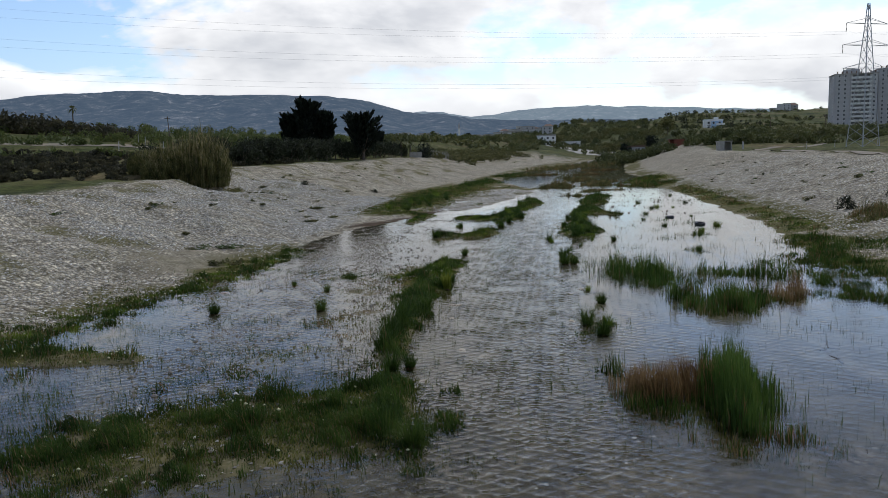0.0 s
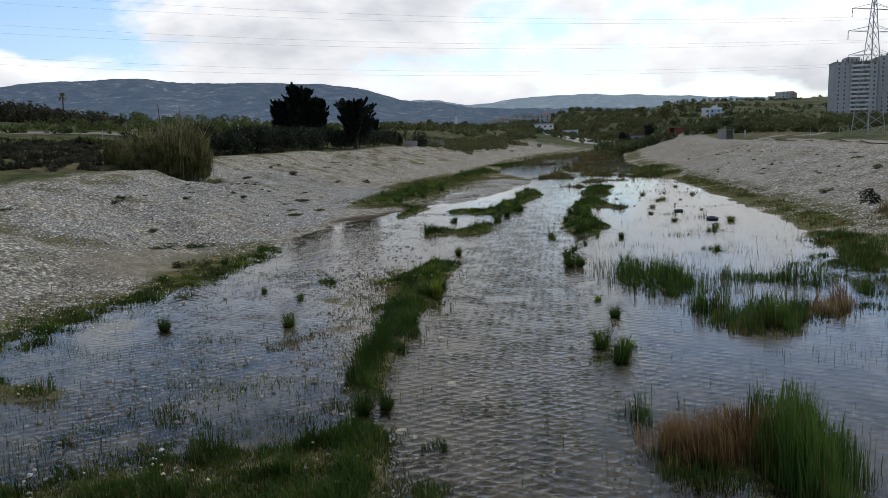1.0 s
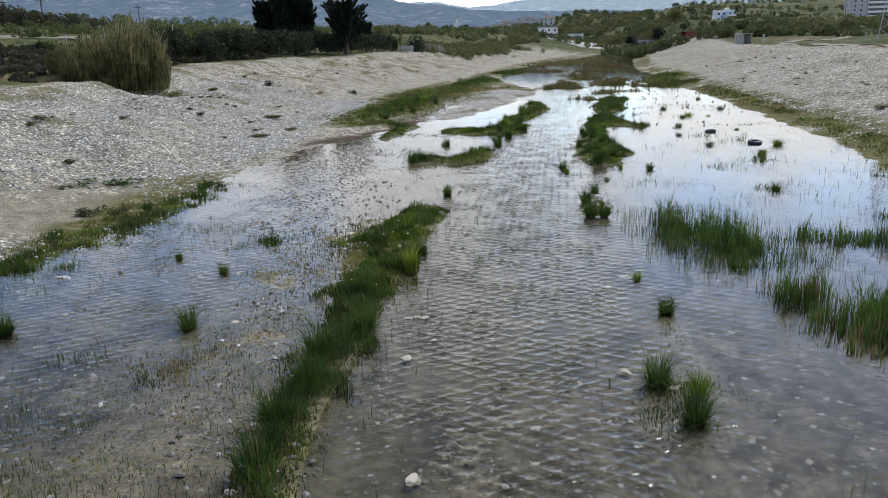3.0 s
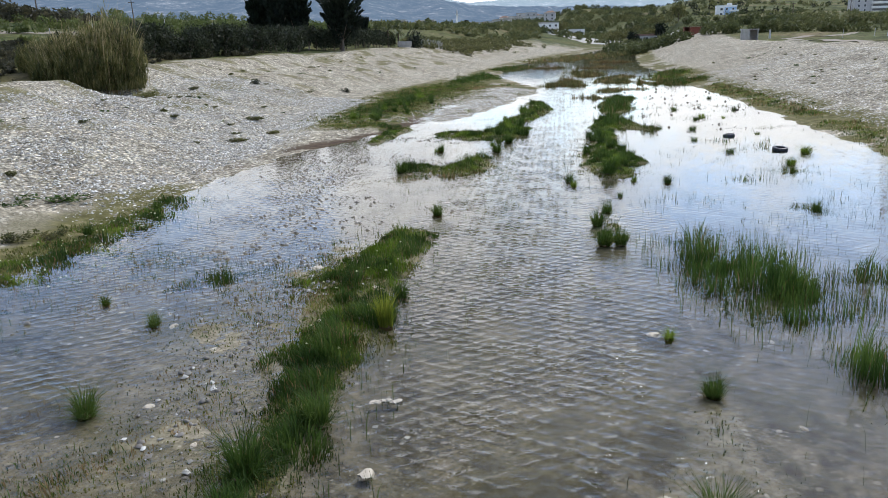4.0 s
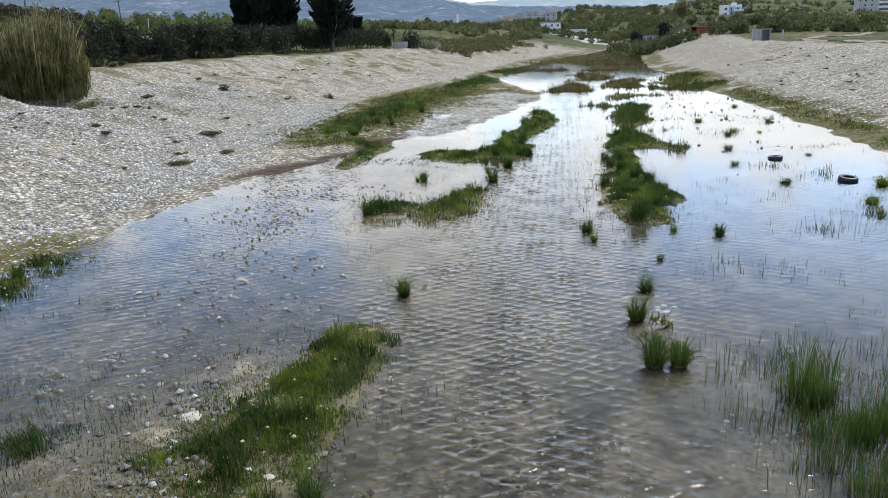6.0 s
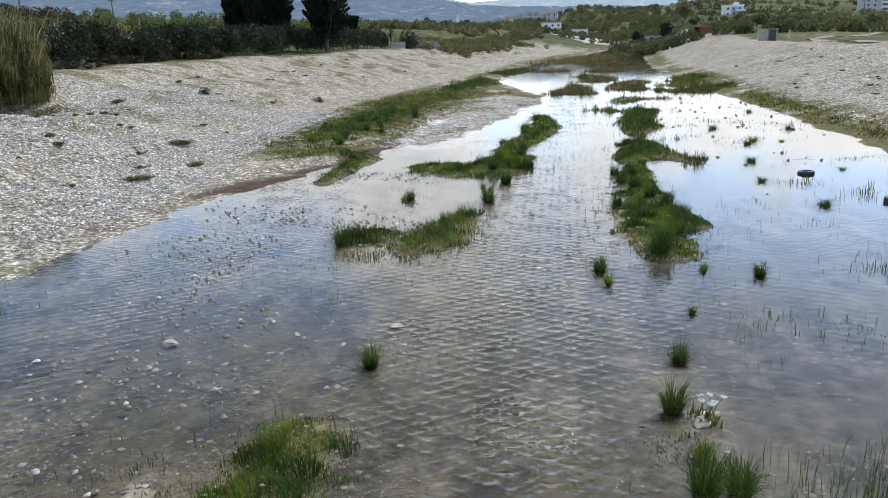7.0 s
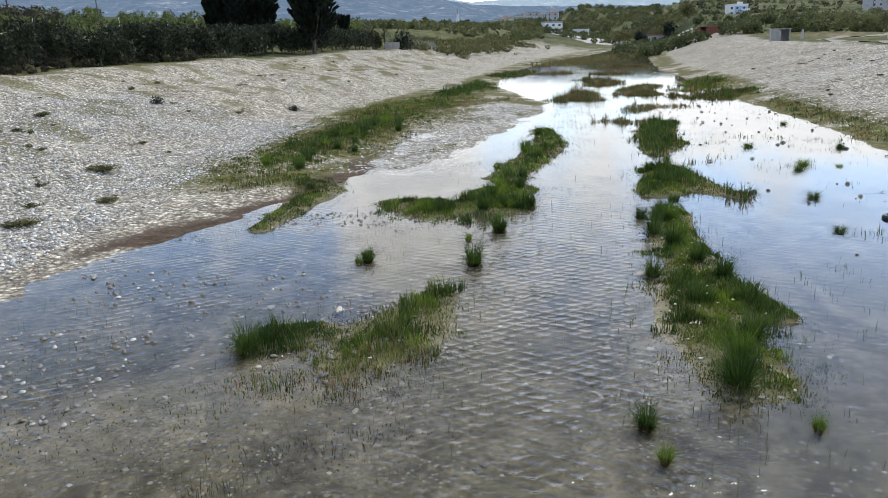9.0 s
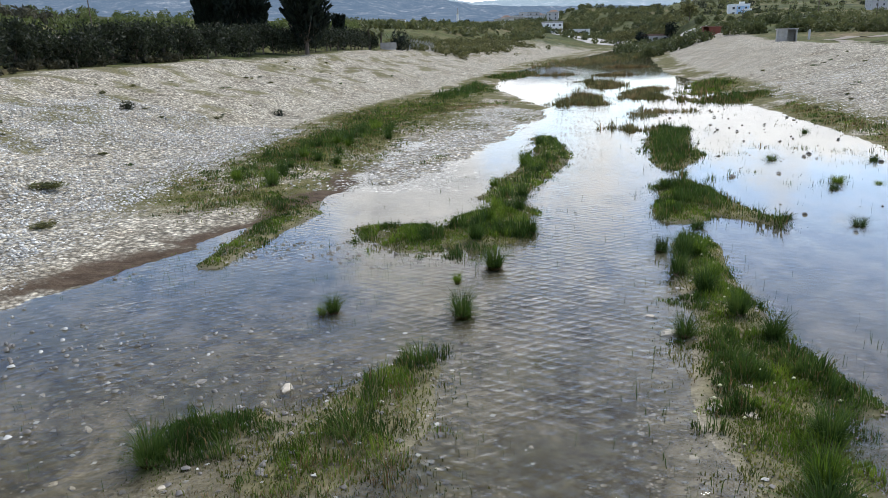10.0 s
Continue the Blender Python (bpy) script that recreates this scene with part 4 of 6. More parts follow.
# left shore
patch("shore_grass", [(-13.0, 17.5, 1.6), (-12.2, 22.5, 1.4), (-11.2, 27.0, 1.3)], 560, 0.24, 0.015, LUSH, "green grass fringe along the gravel shore", dry=0.12, seed=31, group="grass along the shores", flowers=120, cut=0.1, edge=0.15, low=0.9)
patch("shore_grass", [(-10.8, 28.5, 1.2), (-9.8, 33.0, 1.0), (-9.5, 37.0, 0.9), (-9.4, 40.0, 0.6)], 520, 0.28, 0.016, LUSH, "dark grass fringe along the gravel shore", dry=0.12, seed=32, group="grass along the shores", flowers=100, cut=0.2, edge=0.15, low=0.9)
patch("grass_patch", I["shore_mat"], 560, 0.33, 0.014, GREEN, "low dark grass island beside the gravel shore", dry=0.1, seed=33, flowers=20)
patch("grass_patch", [(-11.8, 17.4, 1.0), (-9.8, 16.3, 0.9), (-8.6, 14.2, 0.8), (-8.0, 12.4, 0.8)], 340, 0.32, 0.013, GREEN, "thin sedge standing in shallow water", dry=0.2, seed=34, cut=0.5)
patch("rush_patch", [(-10.2, 13.6, 1.2), (-8.4, 11.6, 1.2)], 300, 0.36, 0.013, GREEN, "dark thin sedge standing in shallow water", "rush patch", dry=0.25, seed=49, cut=0.3)
patch("grass_patch", [(-7.2, 16.2, 0.35), (-6.3, 17.3, 0.45), (-5.6, 16.8, 0.4)], 320, 0.35, 0.013, LUSH, "thin tufted sedge with straw stalks", dry=0.3, seed=35, cut=0.45)
patch("grass_patch", [(-7.4, 23.4, 0.8), (-5.6, 22.4, 0.7), (-4.2, 22.0, 0.6)], 110, 0.26, 0.013, GREEN, "sparse brownish sedge in shallow water", dry=0.45, seed=36, cut=0.5)
patch("shore_grass", I["tongue"], 420, 0.22, 0.018, LUSH, "short moss-green grass at the water's edge", dry=0.15, seed=37, group="grass along the shores", cut=0.4)
patch("shore_grass", [(-6.6, 60.5, 1.5), (-7.2, 64.5, 2.0), (-6.2, 68.5, 2.4), (-5.0, 73.0, 2.4)], 260, 0.24, 0.020, LUSH, "green grass spread over the flood plain", dry=0.2, seed=38, group="grass along the shores", cut=0.5, low=0.8)
patch("rush_patch", [(-7.4, 70.0, 0.8), (-6.4, 74.5, 1.1), (-5.0, 79.0, 1.3), (-4.6, 84.0, 0.9)], 230, 0.52, 0.024, GREEN, "dark tall rushes on the flood plain", "rush patch", dry=0.06, seed=39, group="grass along the shores", cut=0.3)
patch("shore_grass", [(-4.4, 78.0, 2.6), (-4.8, 84.0, 3.0), (-4.2, 92.0, 3.2), (-1.5, 100.0, 3.0)], 110, 0.34, 0.03, LUSH, "green grass spread over the flood plain", dry=0.25, seed=40, group="grass along the shores", cut=0.52, low=1.0)
patch("rush_patch", [(-1.0, 105.0, 1.6), (1.5, 115.0, 1.9), (2.2, 124.0, 1.5)], 110, 0.75, 0.035, GREEN, "dark tall rushes along the far shore", "rush patch", dry=0.08, seed=41, group="grass along the shores", cut=0.3)
patch("shore_grass", [(-1.0, 92.0, 1.2), (2.0, 97.0, 1.6), (5.0, 100.0, 1.4)], 90, 0.30, 0.03, LUSH, "thin yellowish grass on pale gravel", dry=0.5, seed=42, group="grass along the shores", cut=0.5)
patch("shore_grass", [(-9.4, 33.8, 0.3), (-10.3, 33.0, 0.35)], 260, 0.25, 0.015, SCRUB, "low dark weeds on the gravel beach", dry=0.2, seed=43, group="grass along the shores")

patch("sedge_mat", [(-8.6, 64.0, 1.2), (-7.6, 68.0, 2.2), (-6.2, 75.0, 2.8), (-4.4, 86.0, 3.2), (-2.0, 98.0, 3.0)], 210, 0.12, 0.026, LUSH, "low olive mat of moss and straw over gravel", "sedge mat", dry=0.4, seed=46, cut=0.35, group="grass along the shores", flowers=120)
patch("grass_patch", [(-0.4, 69.0, 0.5), (0.3, 70.4, 0.5)], 200, 0.2, 0.02, LUSH, "small green tuft patch on the wet gravel bar", dry=0.2, seed=47)
patch("grass_patch", [(1.0, 65.2, 0.4), (1.6, 66.0, 0.4)], 200, 0.25, 0.02, GREEN, "small dark tuft patch on the wet gravel bar", dry=0.2, seed=48)

# reeds of the right-hand side
patch("reed_bed", [(4.7, 13.6, 0.45), (5.05, 14.8, 0.62), (5.3, 16.1, 0.5)], 560, 1.25, 0.013, REED, "tall bright green reeds standing in the stream", "reeds", dry=0.05, seed=51, lean=0.14, cut=0.2, even=0.75)
patch("reed_bed", [(3.7, 15.6, 0.7), (4.4, 15.6, 0.65)], 460, 1.1, 0.011, DRY, "dry russet-brown reeds standing in the stream", "reeds", dry=0.0, seed=52, lean=0.26, cut=0.2, even=0.65)
patch("reed_bed", [(3.3, 15.4, 0.7), (3.9, 14.1, 1.0), (5.0, 12.9, 0.8)], 460, 0.60, 0.012, GREEN, "thin green sedge at the foot of the reeds", "reeds", dry=0.3, seed=53, lean=0.3)
patch("rush_patch", [(3.0, 17.0, 0.42), (3.3, 16.5, 0.40)], 800, 0.62, 0.013, GREEN, "dark upright rush clump in the stream", "rush patch", dry=0.06, seed=54, lean=0.3)
patch("reed_bed", [(6.5, 32.2, 0.8), (6.5, 30.2, 0.9), (6.9, 28.4, 0.8)], 640, 0.86, 0.012, REED, "green reeds standing in shallow water", "reeds", dry=0.08, seed=55, lean=0.32, cut=0.62, even=0.12, fringe=0.3)
patch("reed_bed", [(7.0, 25.6, 0.7), (7.6, 23.9, 1.0), (8.6, 24.4, 0.9)], 420, 1.05, 0.012, REED, "green reeds with russet stalks in shallow water", "reeds", dry=0.2, seed=56, lean=0.28, cut=0.5, even=0.4)
patch("reed_bed", [(8.7, 24.6, 0.6), (9.8, 25.0, 0.6), (11.0, 26.0, 0.5)], 420, 0.95, 0.011, GREEN, "russet and green reeds in shallow water", "reeds", dry=0.65, seed=57, lean=0.36, cut=0.35)
patch("reed_bed", [(8.9, 30.3, 0.5), (10.0, 29.9, 0.6), (12.2, 29.4, 0.5)], 340, 1.0, 0.013, REED, "dark green reeds between two pools", "reeds", dry=0.1, seed=58, lean=0.34, cut=0.35)
patch("shore_grass", [(12.2, 25.0, 1.0), (13.0, 28.2, 1.5), (14.6, 32.0, 1.7)], 460, 0.45, 0.014, GREEN, "thick dark grass along the far pool", dry=0.08, seed=59, group="grass along the shores", cut=0.25)
patch("shore_grass", [(14.8, 32.5, 1.4), (16.6, 36.0, 1.8), (17.0, 40.0, 1.2)], 320, 0.50, 0.018, GREEN, "thick dark grass below the gravel bank", dry=0.12, seed=60, group="grass along the shores", cut=0.3)
patch("shore_grass", [(18.6, 43.0, 1.2), (19.4, 50.0, 1.0), (20.8, 58.0, 0.9)], 200, 0.26, 0.02, LUSH, "short yellow-green grass below the gravel bank", dry=0.3, seed=61, group="grass along the shores", flowers=90, cut=0.42)
patch("shore_grass", [(21.2, 62.0, 0.9), (22.4, 75.0, 1.2), (24.2, 92.0, 1.2)], 110, 0.26, 0.028, LUSH, "short yellow-green grass below the gravel bank", dry=0.35, seed=62, group="grass along the shores", cut=0.42)
patch("shrub_patch", [(22.0, 43.0, 1.3), (23.0, 46.0, 0.9)], 220, 1.0, 0.022, SCRUB, "dark weedy shrub stand on the gravel bank", "shrub", dry=0.25, seed=63, group="grass along the shores", cut=0.3)

# islands further up the stream
far_islands = [
    ([(10.1, 81.5, 0.8), (11.8, 80.6, 0.9)], SCRUB, 0.75), ([(12.6, 87.5, 0.8), (14.4, 91.5, 1.1), (16.8, 90.8, 0.8)], SCRUB, 0.6), ([(15.2, 104.5, 1.1), (17.4, 104.2, 1.2), (16.6, 110.0, 1.0)], SCRUB, 0.8),
    ([(9.0, 98.5, 1.0), (10.9, 99.0, 1.4), (11.4, 107.0, 1.1)], SCRUB, 0.85), ([(14.6, 119.0, 1.2), (17.0, 122.5, 1.3), (15.4, 129.0, 1.1)], SCRUB, 0.85), ([(19.6, 145.0, 1.4), (21.8, 146.0, 1.5)], DRYSEDGE, 0.9),
    ([(26.0, 172.0, 1.6), (29.5, 172.0, 1.6)], DRYSEDGE, 0.9), ([(11.4, 148.0, 1.2), (14.3, 148.5, 1.3)], DRYSEDGE, 0.8), ([(5.0, 142.0, 1.3), (7.5, 148.0, 1.5), (9.4, 156.0, 1.4)], GREEN, 0.8),
    ([(19.2, 101.0, 1.2), (21.0, 98.8, 1.4), (24.4, 103.0, 1.6)], GREEN, 0.7), ([(22.0, 108.0, 1.3), (25.6, 116.0, 1.6), (27.0, 122.0, 1.4)], LUSH, 0.8), ([(18.4, 113.0, 1.0), (20.2, 115.5, 0.9)], SCRUB, 0.7)]
for k, (pts, m, h) in enumerate(far_islands):
    patch("rush_patch", [(x, y, w * 1.2) for x, y, w in pts], 150, h * 1.05, 0.035, m, "russet-brown sedge island far up the stream" if m is DRYSEDGE else "olive-green rush island far up the stream" if m is not GREEN else "dark green rush island far up the stream", "rush patch", dry=0.3, seed=70 + k, cut=0.4, even=0.2, fringe=0.05)
patch("brush_belt", [(16, 182, 4), (28, 215, 7), (42, 245, 6)], 9, 0.9, 0.10, SCRUB, "olive-brown brush across the far stream bed", "brush", dry=0.3, seed=81, cut=0.3)
patch("brush_belt", [(48, 265, 5), (66, 300, 8)], 9, 1.1, 0.12, SCRUB, "olive-brown brush along the far stream bend", "brush", dry=0.3, seed=82, cut=0.3)

# low sprawling growth beside the tyre, at the pool's edge and round the tufts of the channel
patch("grass_patch", [(12.3, 43.6, 0.42), (12.9, 43.5, 0.38)], 520, 0.34, 0.012, LUSH, "low bright green grass clump beside a tyre", dry=0.1, seed=151, cut=0.3)
patch("rush_patch", [(10.3, 37.3, 0.35), (10.8, 36.5, 0.35)], 300, 0.42, 0.011, GREEN, "loose green rushes standing in the still pool", "rush patch", dry=0.1, seed=152, cut=0.45)
patch("grass_patch", [(3.75, 34.3, 0.3), (4.05, 33.7, 0.4), (4.15, 33.2, 0.3)], 420, 0.26, 0.011, LUSH, "low green growth with brown stalks round rush tufts", dry=0.3, seed=153, cut=0.4)
patch("rush_patch", [(5.5, 31.8, 0.5), (5.6, 30.2, 0.6), (5.7, 28.6, 0.5)], 150, 0.55, 0.010, GREEN, "thin loose rushes at the edge of the reeds", "rush patch", dry=0.15, seed=154, lean=0.3, cut=0.6, fringe=0.2)

# thin rush lines across the wide pool
for k, pts in enumerate(([(11.6, 70.0, 0.5), (13.6, 71.0, 0.45)], [(15.2, 73.0, 0.4), (19.2, 70.6, 0.5)], [(12.4, 52.6, 0.3), (14.2, 52.2, 0.35)], [(9.8, 42.3, 0.35), (10.9, 41.8, 0.25)], [(13.5, 63.0, 0.35), (15.6, 64.6, 0.3)], [(12.8, 49.9, 0.25), (14.3, 50.8, 0.3)], [(6.6, 39.0, 0.5), (8.2, 38.4, 0.45)], [(16.5, 57.5, 0.4), (18.2, 58.4, 0.3)], [(10.5, 64.5, 0.4), (12.5, 66.0, 0.3)])):
    patch("rush_line", pts, 90, 0.34, 0.014 + 0.00012 * pts[0][1], GREEN, "thin dark rushes standing in the still pool", "rush patch", dry=0.15, seed=120 + k, lean=0.3, cut=0.55, low=0.1, fringe=0.2)

# single tufts of rush
TUFTS = [tuft_mesh("foliage", 420, 1.0, 0.014, GREEN, 5), tuft_mesh("foliage", 380, 1.0, 0.015, GREEN, 6, 0.75), tuft_mesh("foliage", 320, 1.0, 0.015, LUSH, 8, 0.8), tuft_mesh("foliage", 160, 1.0, 0.022, IRIS, 9, 0.3)]
SPOTS = [(-5.0, 24.1, .50, 0), (-8.4, 23.9, .45, 1), (-5.5, 27.8, .32, 0), (-0.55, 36.9, .42, 1), (4.0, 24.7, .42, 1), (3.1, 21.5, .6, 0), (3.6, 21.1, .4, 2), (3.35, 20.3, .55, 0),
         (3.9, 26.9, .26, 2), (4.5, 37.0, .42, 0), (3.95, 35.2, .5, 1), (3.8, 33.1, .55, 1), (4.2, 33.1, .5, 1), (5.3, 39.2, .22, 0), (4.0, 42.1, .42, 0), (-1.0, 50.5, .42, 1), (1.6, 50.2, .62, 0), (2.3, 53.5, .60, 1),
         (7.4, 41.6, .36, 1), (11.8, 48.6, .45, 0), (13.1, 45.2, .55, 2), (-2.35, 44.7, .6, 0), (14.1, 62.4, .45, 0), (16.0, 63.2, .3, 2), (6.5, 54.7, .45, 0), (1.45, 52.4, .25, 2), (12.5, 57.2, .5, 0), (14.4, 69.0, .5, 0), (18.3, 68.3, .5, 0), (14.8, 63.7, .55, 2), (10.6, 36.9, .36, 0), (12.6, 43.7, .30, 2), (10.9, 58.1, .35, 0), (19.5, 78.2, .45, 0), (11.4, 52.8, .4, 0), (4.05, 41.2, .28, 2), (6.3, 42.0, .25, 2)]
SPOTS2 = [(-2.1, 21.2, .62, 0), (-2.2, 22.4, .7, 0), (-2.4, 20.2, .62, 0), (-1.6, 23.8, .6, 0), (-1.15, 12.7, .6, 0), (-1.9, 13.6, .4, 1), (-2.0, 17.2, .5, 1), (-1.6, 17.5, .4, 1), (-0.95, 29.3, .4, 0), (4.0, 33.9, .3, 2), (6.9, 54.0, .6, 0), (6.4, 52.6, .6, 0), (5.6, 49.0, .5, 0), (6.5, 45.2, .65, 0), (5.6, 43.2, .7, 0), (5.9, 44.0, .6, 2), (-10.2, 34.8, .4, 1), (-9.6, 38.2, .4, 1), (14.9, 48.2, .62, 2), (15.2, 55.0, .3, 2), (3.4, 56.8, .5, 0), (3.2, 59.3, .5, 0), (-1.2, 50.3, .25, 2), (-7.0, 29.0, .25, 2), (-1.1, 27.6, .62, 3), (-1.15, 27.9, .5, 3)]


def rush_tuft(x, y, s, k, turn):
    t = base("rush_tuft", x, y, max(land1(x, y), WATER_Z - 0.06), "dark green rush tuft growing out of the stream bed" if k < 2 else "upright yellow-green iris clump on a silt bar" if k == 3 else "small bright green grass tuft on the stream bed", "rush tuft", "rush tufts", turn)
    b = tagged(sub("foliage", TUFTS[k], t), kind="stuff")
    low = 0.62 if x > 8 and y > 42 else 1.0
    b.scale = (s * (1.45 if low < 1 else 1.25), s * 1.25, s * 1.15 * low)
    bm = bmesh.new()
    bmesh.ops.create_icosphere(bm, subdivisions=2, radius=1)
    for v in bm.verts:
        v.co = Vector((v.co.x * s * 0.24, v.co.y * s * 0.24, v.co.z * 0.07)) * (1 + 0.25 * noise.noise(v.co * 2.3 + Vector((x, y, 0))))
    part("root_mound", bm, SOIL, t, "brown root mound")
    return t


def flowering_weed(x, y, h):
    """Grey-green leaves with flat white flower heads on thin stems."""
    r = np.random.default_rng(31)
    t = base("flowering_weed", x, y, max(land1(x, y), WATER_Z - 0.04), "white-flowered weed with flat heads on a stony mound", "flowering plant")
    v, q, f = blades(r.normal(0, 0.10, (110, 2)), np.zeros(110), h * r.uniform(0.25, 0.6, 110), 0.030 * r.uniform(0.6, 1.3, 110), 0.8, r=r)
    tagged(sub("leaves", mesh_of("leaves", v, [q, f], MOSS), t, "pale green leaves"), kind="stuff")
    for k in range(6):
        a, d, top = r.uniform(0, 6.283), r.uniform(0.05, 0.24), h * r.uniform(0.55, 1.0)
        tip = Vector((math.cos(a) * d, math.sin(a) * d, top))
        stem = part("stem", bar(bmesh.new(), (tip.x * 0.2, tip.y * 0.2, 0), tip, 0.006, 0.004, 5), GREEN, t)
        bm = bmesh.new()
        for j in range(14):
            b, e = r.uniform(0, 6.283), 0.055 * math.sqrt(r.uniform(0, 1))
            bmesh.ops.create_icosphere(bm, subdivisions=1, radius=r.uniform(0.008, 0.017), matrix=Matrix.Translation(tip + Vector((math.cos(b) * e, math.sin(b) * e, 0.01 - e * 0.15))))
        tagged(part("flower_head", bm, WHITEBLOOM, stem, "flat white flower head"), kind="stuff")


flowering_weed(4.32, 34.95, 0.36)
for i, (x, y, s, k) in enumerate(SPOTS + SPOTS2):
    rush_tuft(x, y, s, k, (i * 67) % 360)


# rush tufts among the grass of the flood plain and the islands
krng = np.random.default_rng(9)
for i in range(46):
    zone = i % 4
    y = float(krng.uniform(62, 84) if zone < 2 else krng.uniform(55, 75) if zone == 2 else krng.uniform(44, 66))
    x = float(np.interp(y, [62, 70, 78, 84], [-6.8, -5.2, -4.2, -4.4]) + krng.normal(0, 0.9)) if zone < 2 else float(np.interp(y, [55, 60, 67, 75], [1.2, 2.8, 4.2, 5.1]) + krng.normal(0, 0.5)) if zone == 2 else float(np.interp(y, [44, 49, 55, 58, 66], [5.9, 6.5, 7.2, 8.2, 9.8]) + krng.normal(0, 0.35))
    rush_tuft(x, y, float(krng.uniform(0.4, 0.62)), int(krng.choice([0, 1, 2])), float(krng.uniform(0, 360)))


def sparse(name, x0, y0, x1, y1, density, h, label, seed, mat, dry=0.3, width=0.008):
    """Thin single stalks standing in shallow water, in loose drifts."""
    r = np.random.default_rng(seed)
    n = int((x1 - x0) * (y1 - y0) * density)
    x, y = r.uniform(x0, x1, n), r.uniform(y0, y1, n)
    keep = (fbm(x * 0.35, y * 0.35, 3, seed) + 0.55 * fbm(x * 2.6, y * 2.6, 2, seed + 1) > 0.92) & (x > shore_l(y) - 0.3) & (x < shore_r(y) + 0.3)
    x, y = x[keep], y[keep]
    z = land(x, y)
    hh = h * r.uniform(0.4, 1.2, len(x)) + np.maximum(0, WATER_Z - z)
    v, q, t = blades(np.stack([x, y], -1), z, hh, width * r.uniform(0.6, 1.3, len(x)), 0.3, r=r)
    ob = new(name, mesh_of(name, v, [q, t], mat))
    return tagged(ob, label, "sedge", kind="stuff")


sparse("sparse_sedge", -12, 11, -2.2, 34, 150, 0.09, "thin green sedge stalks in shallow water", 91, GREEN)
sparse("sparse_sedge", -10.5, 12, -2.2, 36, 90, 0.08, "thin straw-coloured stalks in shallow water", 92, DRY)
sparse("sparse_sedge", -1.8, 12, 0.4, 36, 22, 0.12, "thin green sedge stalks in shallow water", 93, GREEN)
sparse("sparse_sedge", 4.2, 12, 12, 44, 22, 0.2, "thin green sedge stalks in shallow water", 94, GREEN)
sparse("sparse_sedge", 5.4, 32, 14, 50, 18, 0.15, "thin green sedge stalks in the pool", 95, GREEN, width=0.010)
sparse("sparse_sedge", -8.0, 36, 2.0, 56, 60, 0.07, "thin green sedge stalks in shallow water", 96, LUSH, width=0.006)
sparse("sparse_sedge", -6.5, 36, 1.0, 52, 40, 0.07, "thin straw-coloured stalks in shallow water", 97, DRY, width=0.006)
sparse("sparse_sedge", 9, 56, 21, 92, 5, 0.10, "thin dark sedge stalks in the wide pool", 98, GREEN, width=0.016)


# ---- stones ----
def stone_mesh(seed, mat, flat=0.55):
    bm = bmesh.new()
    bmesh.ops.create_icosphere(bm, subdivisions=2, radius=0.5)
    o = Vector((seed * 3.1, seed * 1.7, 0.4))
    for v in bm.verts:
        k = 1 + 0.75 * noise.noise(v.co * 1.9 + o) + 0.30 * noise.noise(v.co * 5 + o)
        v.co = Vector((v.co.x * 1.15 * k, v.co.y * 0.85 * k, v.co.z * flat * 0.8 * k))
    me = bpy.data.meshes.new("stone")
    bm.to_mesh(me)
    bm.free()
    me.materials.append(mat)
    return me


STONES = [stone_mesh(k, STONE) for k in range(5)] + [stone_mesh(k + 5, DARKSTONE) for k in range(3)]
KNOWN = [(-9.2, 27.5, .42), (-5.1, 27.7, .26), (-6.0, 27.7, .2), (-0.8, 22.6, .3), (-3.1, 31.4, .40), (3.7, 27.1, .32), (2.7, 22.0, .28), (3.35, 21.4, .26), (-5.9, 22.1, .2), (-4.2, 24.4, .2), (1.2, 20.3, .2), (-4.3, 37.9, .34), (4.3, 34.95, .48), (4.0, 36.5, .2),
         (-0.3, 38.7, .22), (-4.3, 37.2, .2), (5.4, 49.1, .45), (-1.1, 46.9, .30), (5.2, 50.0, .25), (5.3, 46.1, .30), (-3.0, 45.7, .2), (-2.6, 47.3, .2), (-3.7, 45.7, .2), (-1.2, 16.3, .25), (-1.0, 16.2, .18), (-1.8, 16.6, .24), (-0.4, 18.9, .28), (-2.5, 18.6, .22), (0.1, 18.5, .2), (5.7, 45.8, .24)]


def stone(x, y, s, k, turn, sink=0.3):
    ob = new("stone", STONES[k])
    z = land1(x, y)
    tall = 0.75 * s
    top = max(z + 0.16 * s, WATER_Z + 0.10 * s if s > 0.16 else z)
    ob.matrix_world = pose(x, y, max(z, top - 0.19 * s), 0, 0, turn) @ Matrix.Diagonal((s, s, tall, 1))
    dark = k > 4
    return tagged(ob, "damp brown-grey stone lying in shallow water" if dark else "pale rounded limestone lying in shallow water", "stone", "loose stones")


for i, (x, y, s) in enumerate(KNOWN):
    stone(x, y, s * 0.78, i % 5, (i * 79) % 360)
srng = np.random.default_rng(5)
for i in range(300):
    zone = i % 5
    x, y = (srng.uniform(-8.5, -1.5), srng.uniform(14, 34)) if zone == 0 else (srng.uniform(-6.5, 0.5), srng.uniform(36, 54)) if zone < 3 else (srng.uniform(-1.5, 4.5), srng.uniform(14, 46)) if zone == 3 else (srng.uniform(1.8, 7.5), srng.uniform(20, 56))
    if fbm(np.array([x * 0.5]), np.array([y * 0.5]), 2, 77)[0] < 0.42:
        continue
    stone(x, y, float(srng.uniform(0.05, 0.13)), int(srng.choice([0, 1, 2, 3, 4, 5, 6, 7])), float(srng.uniform(0, 360)))


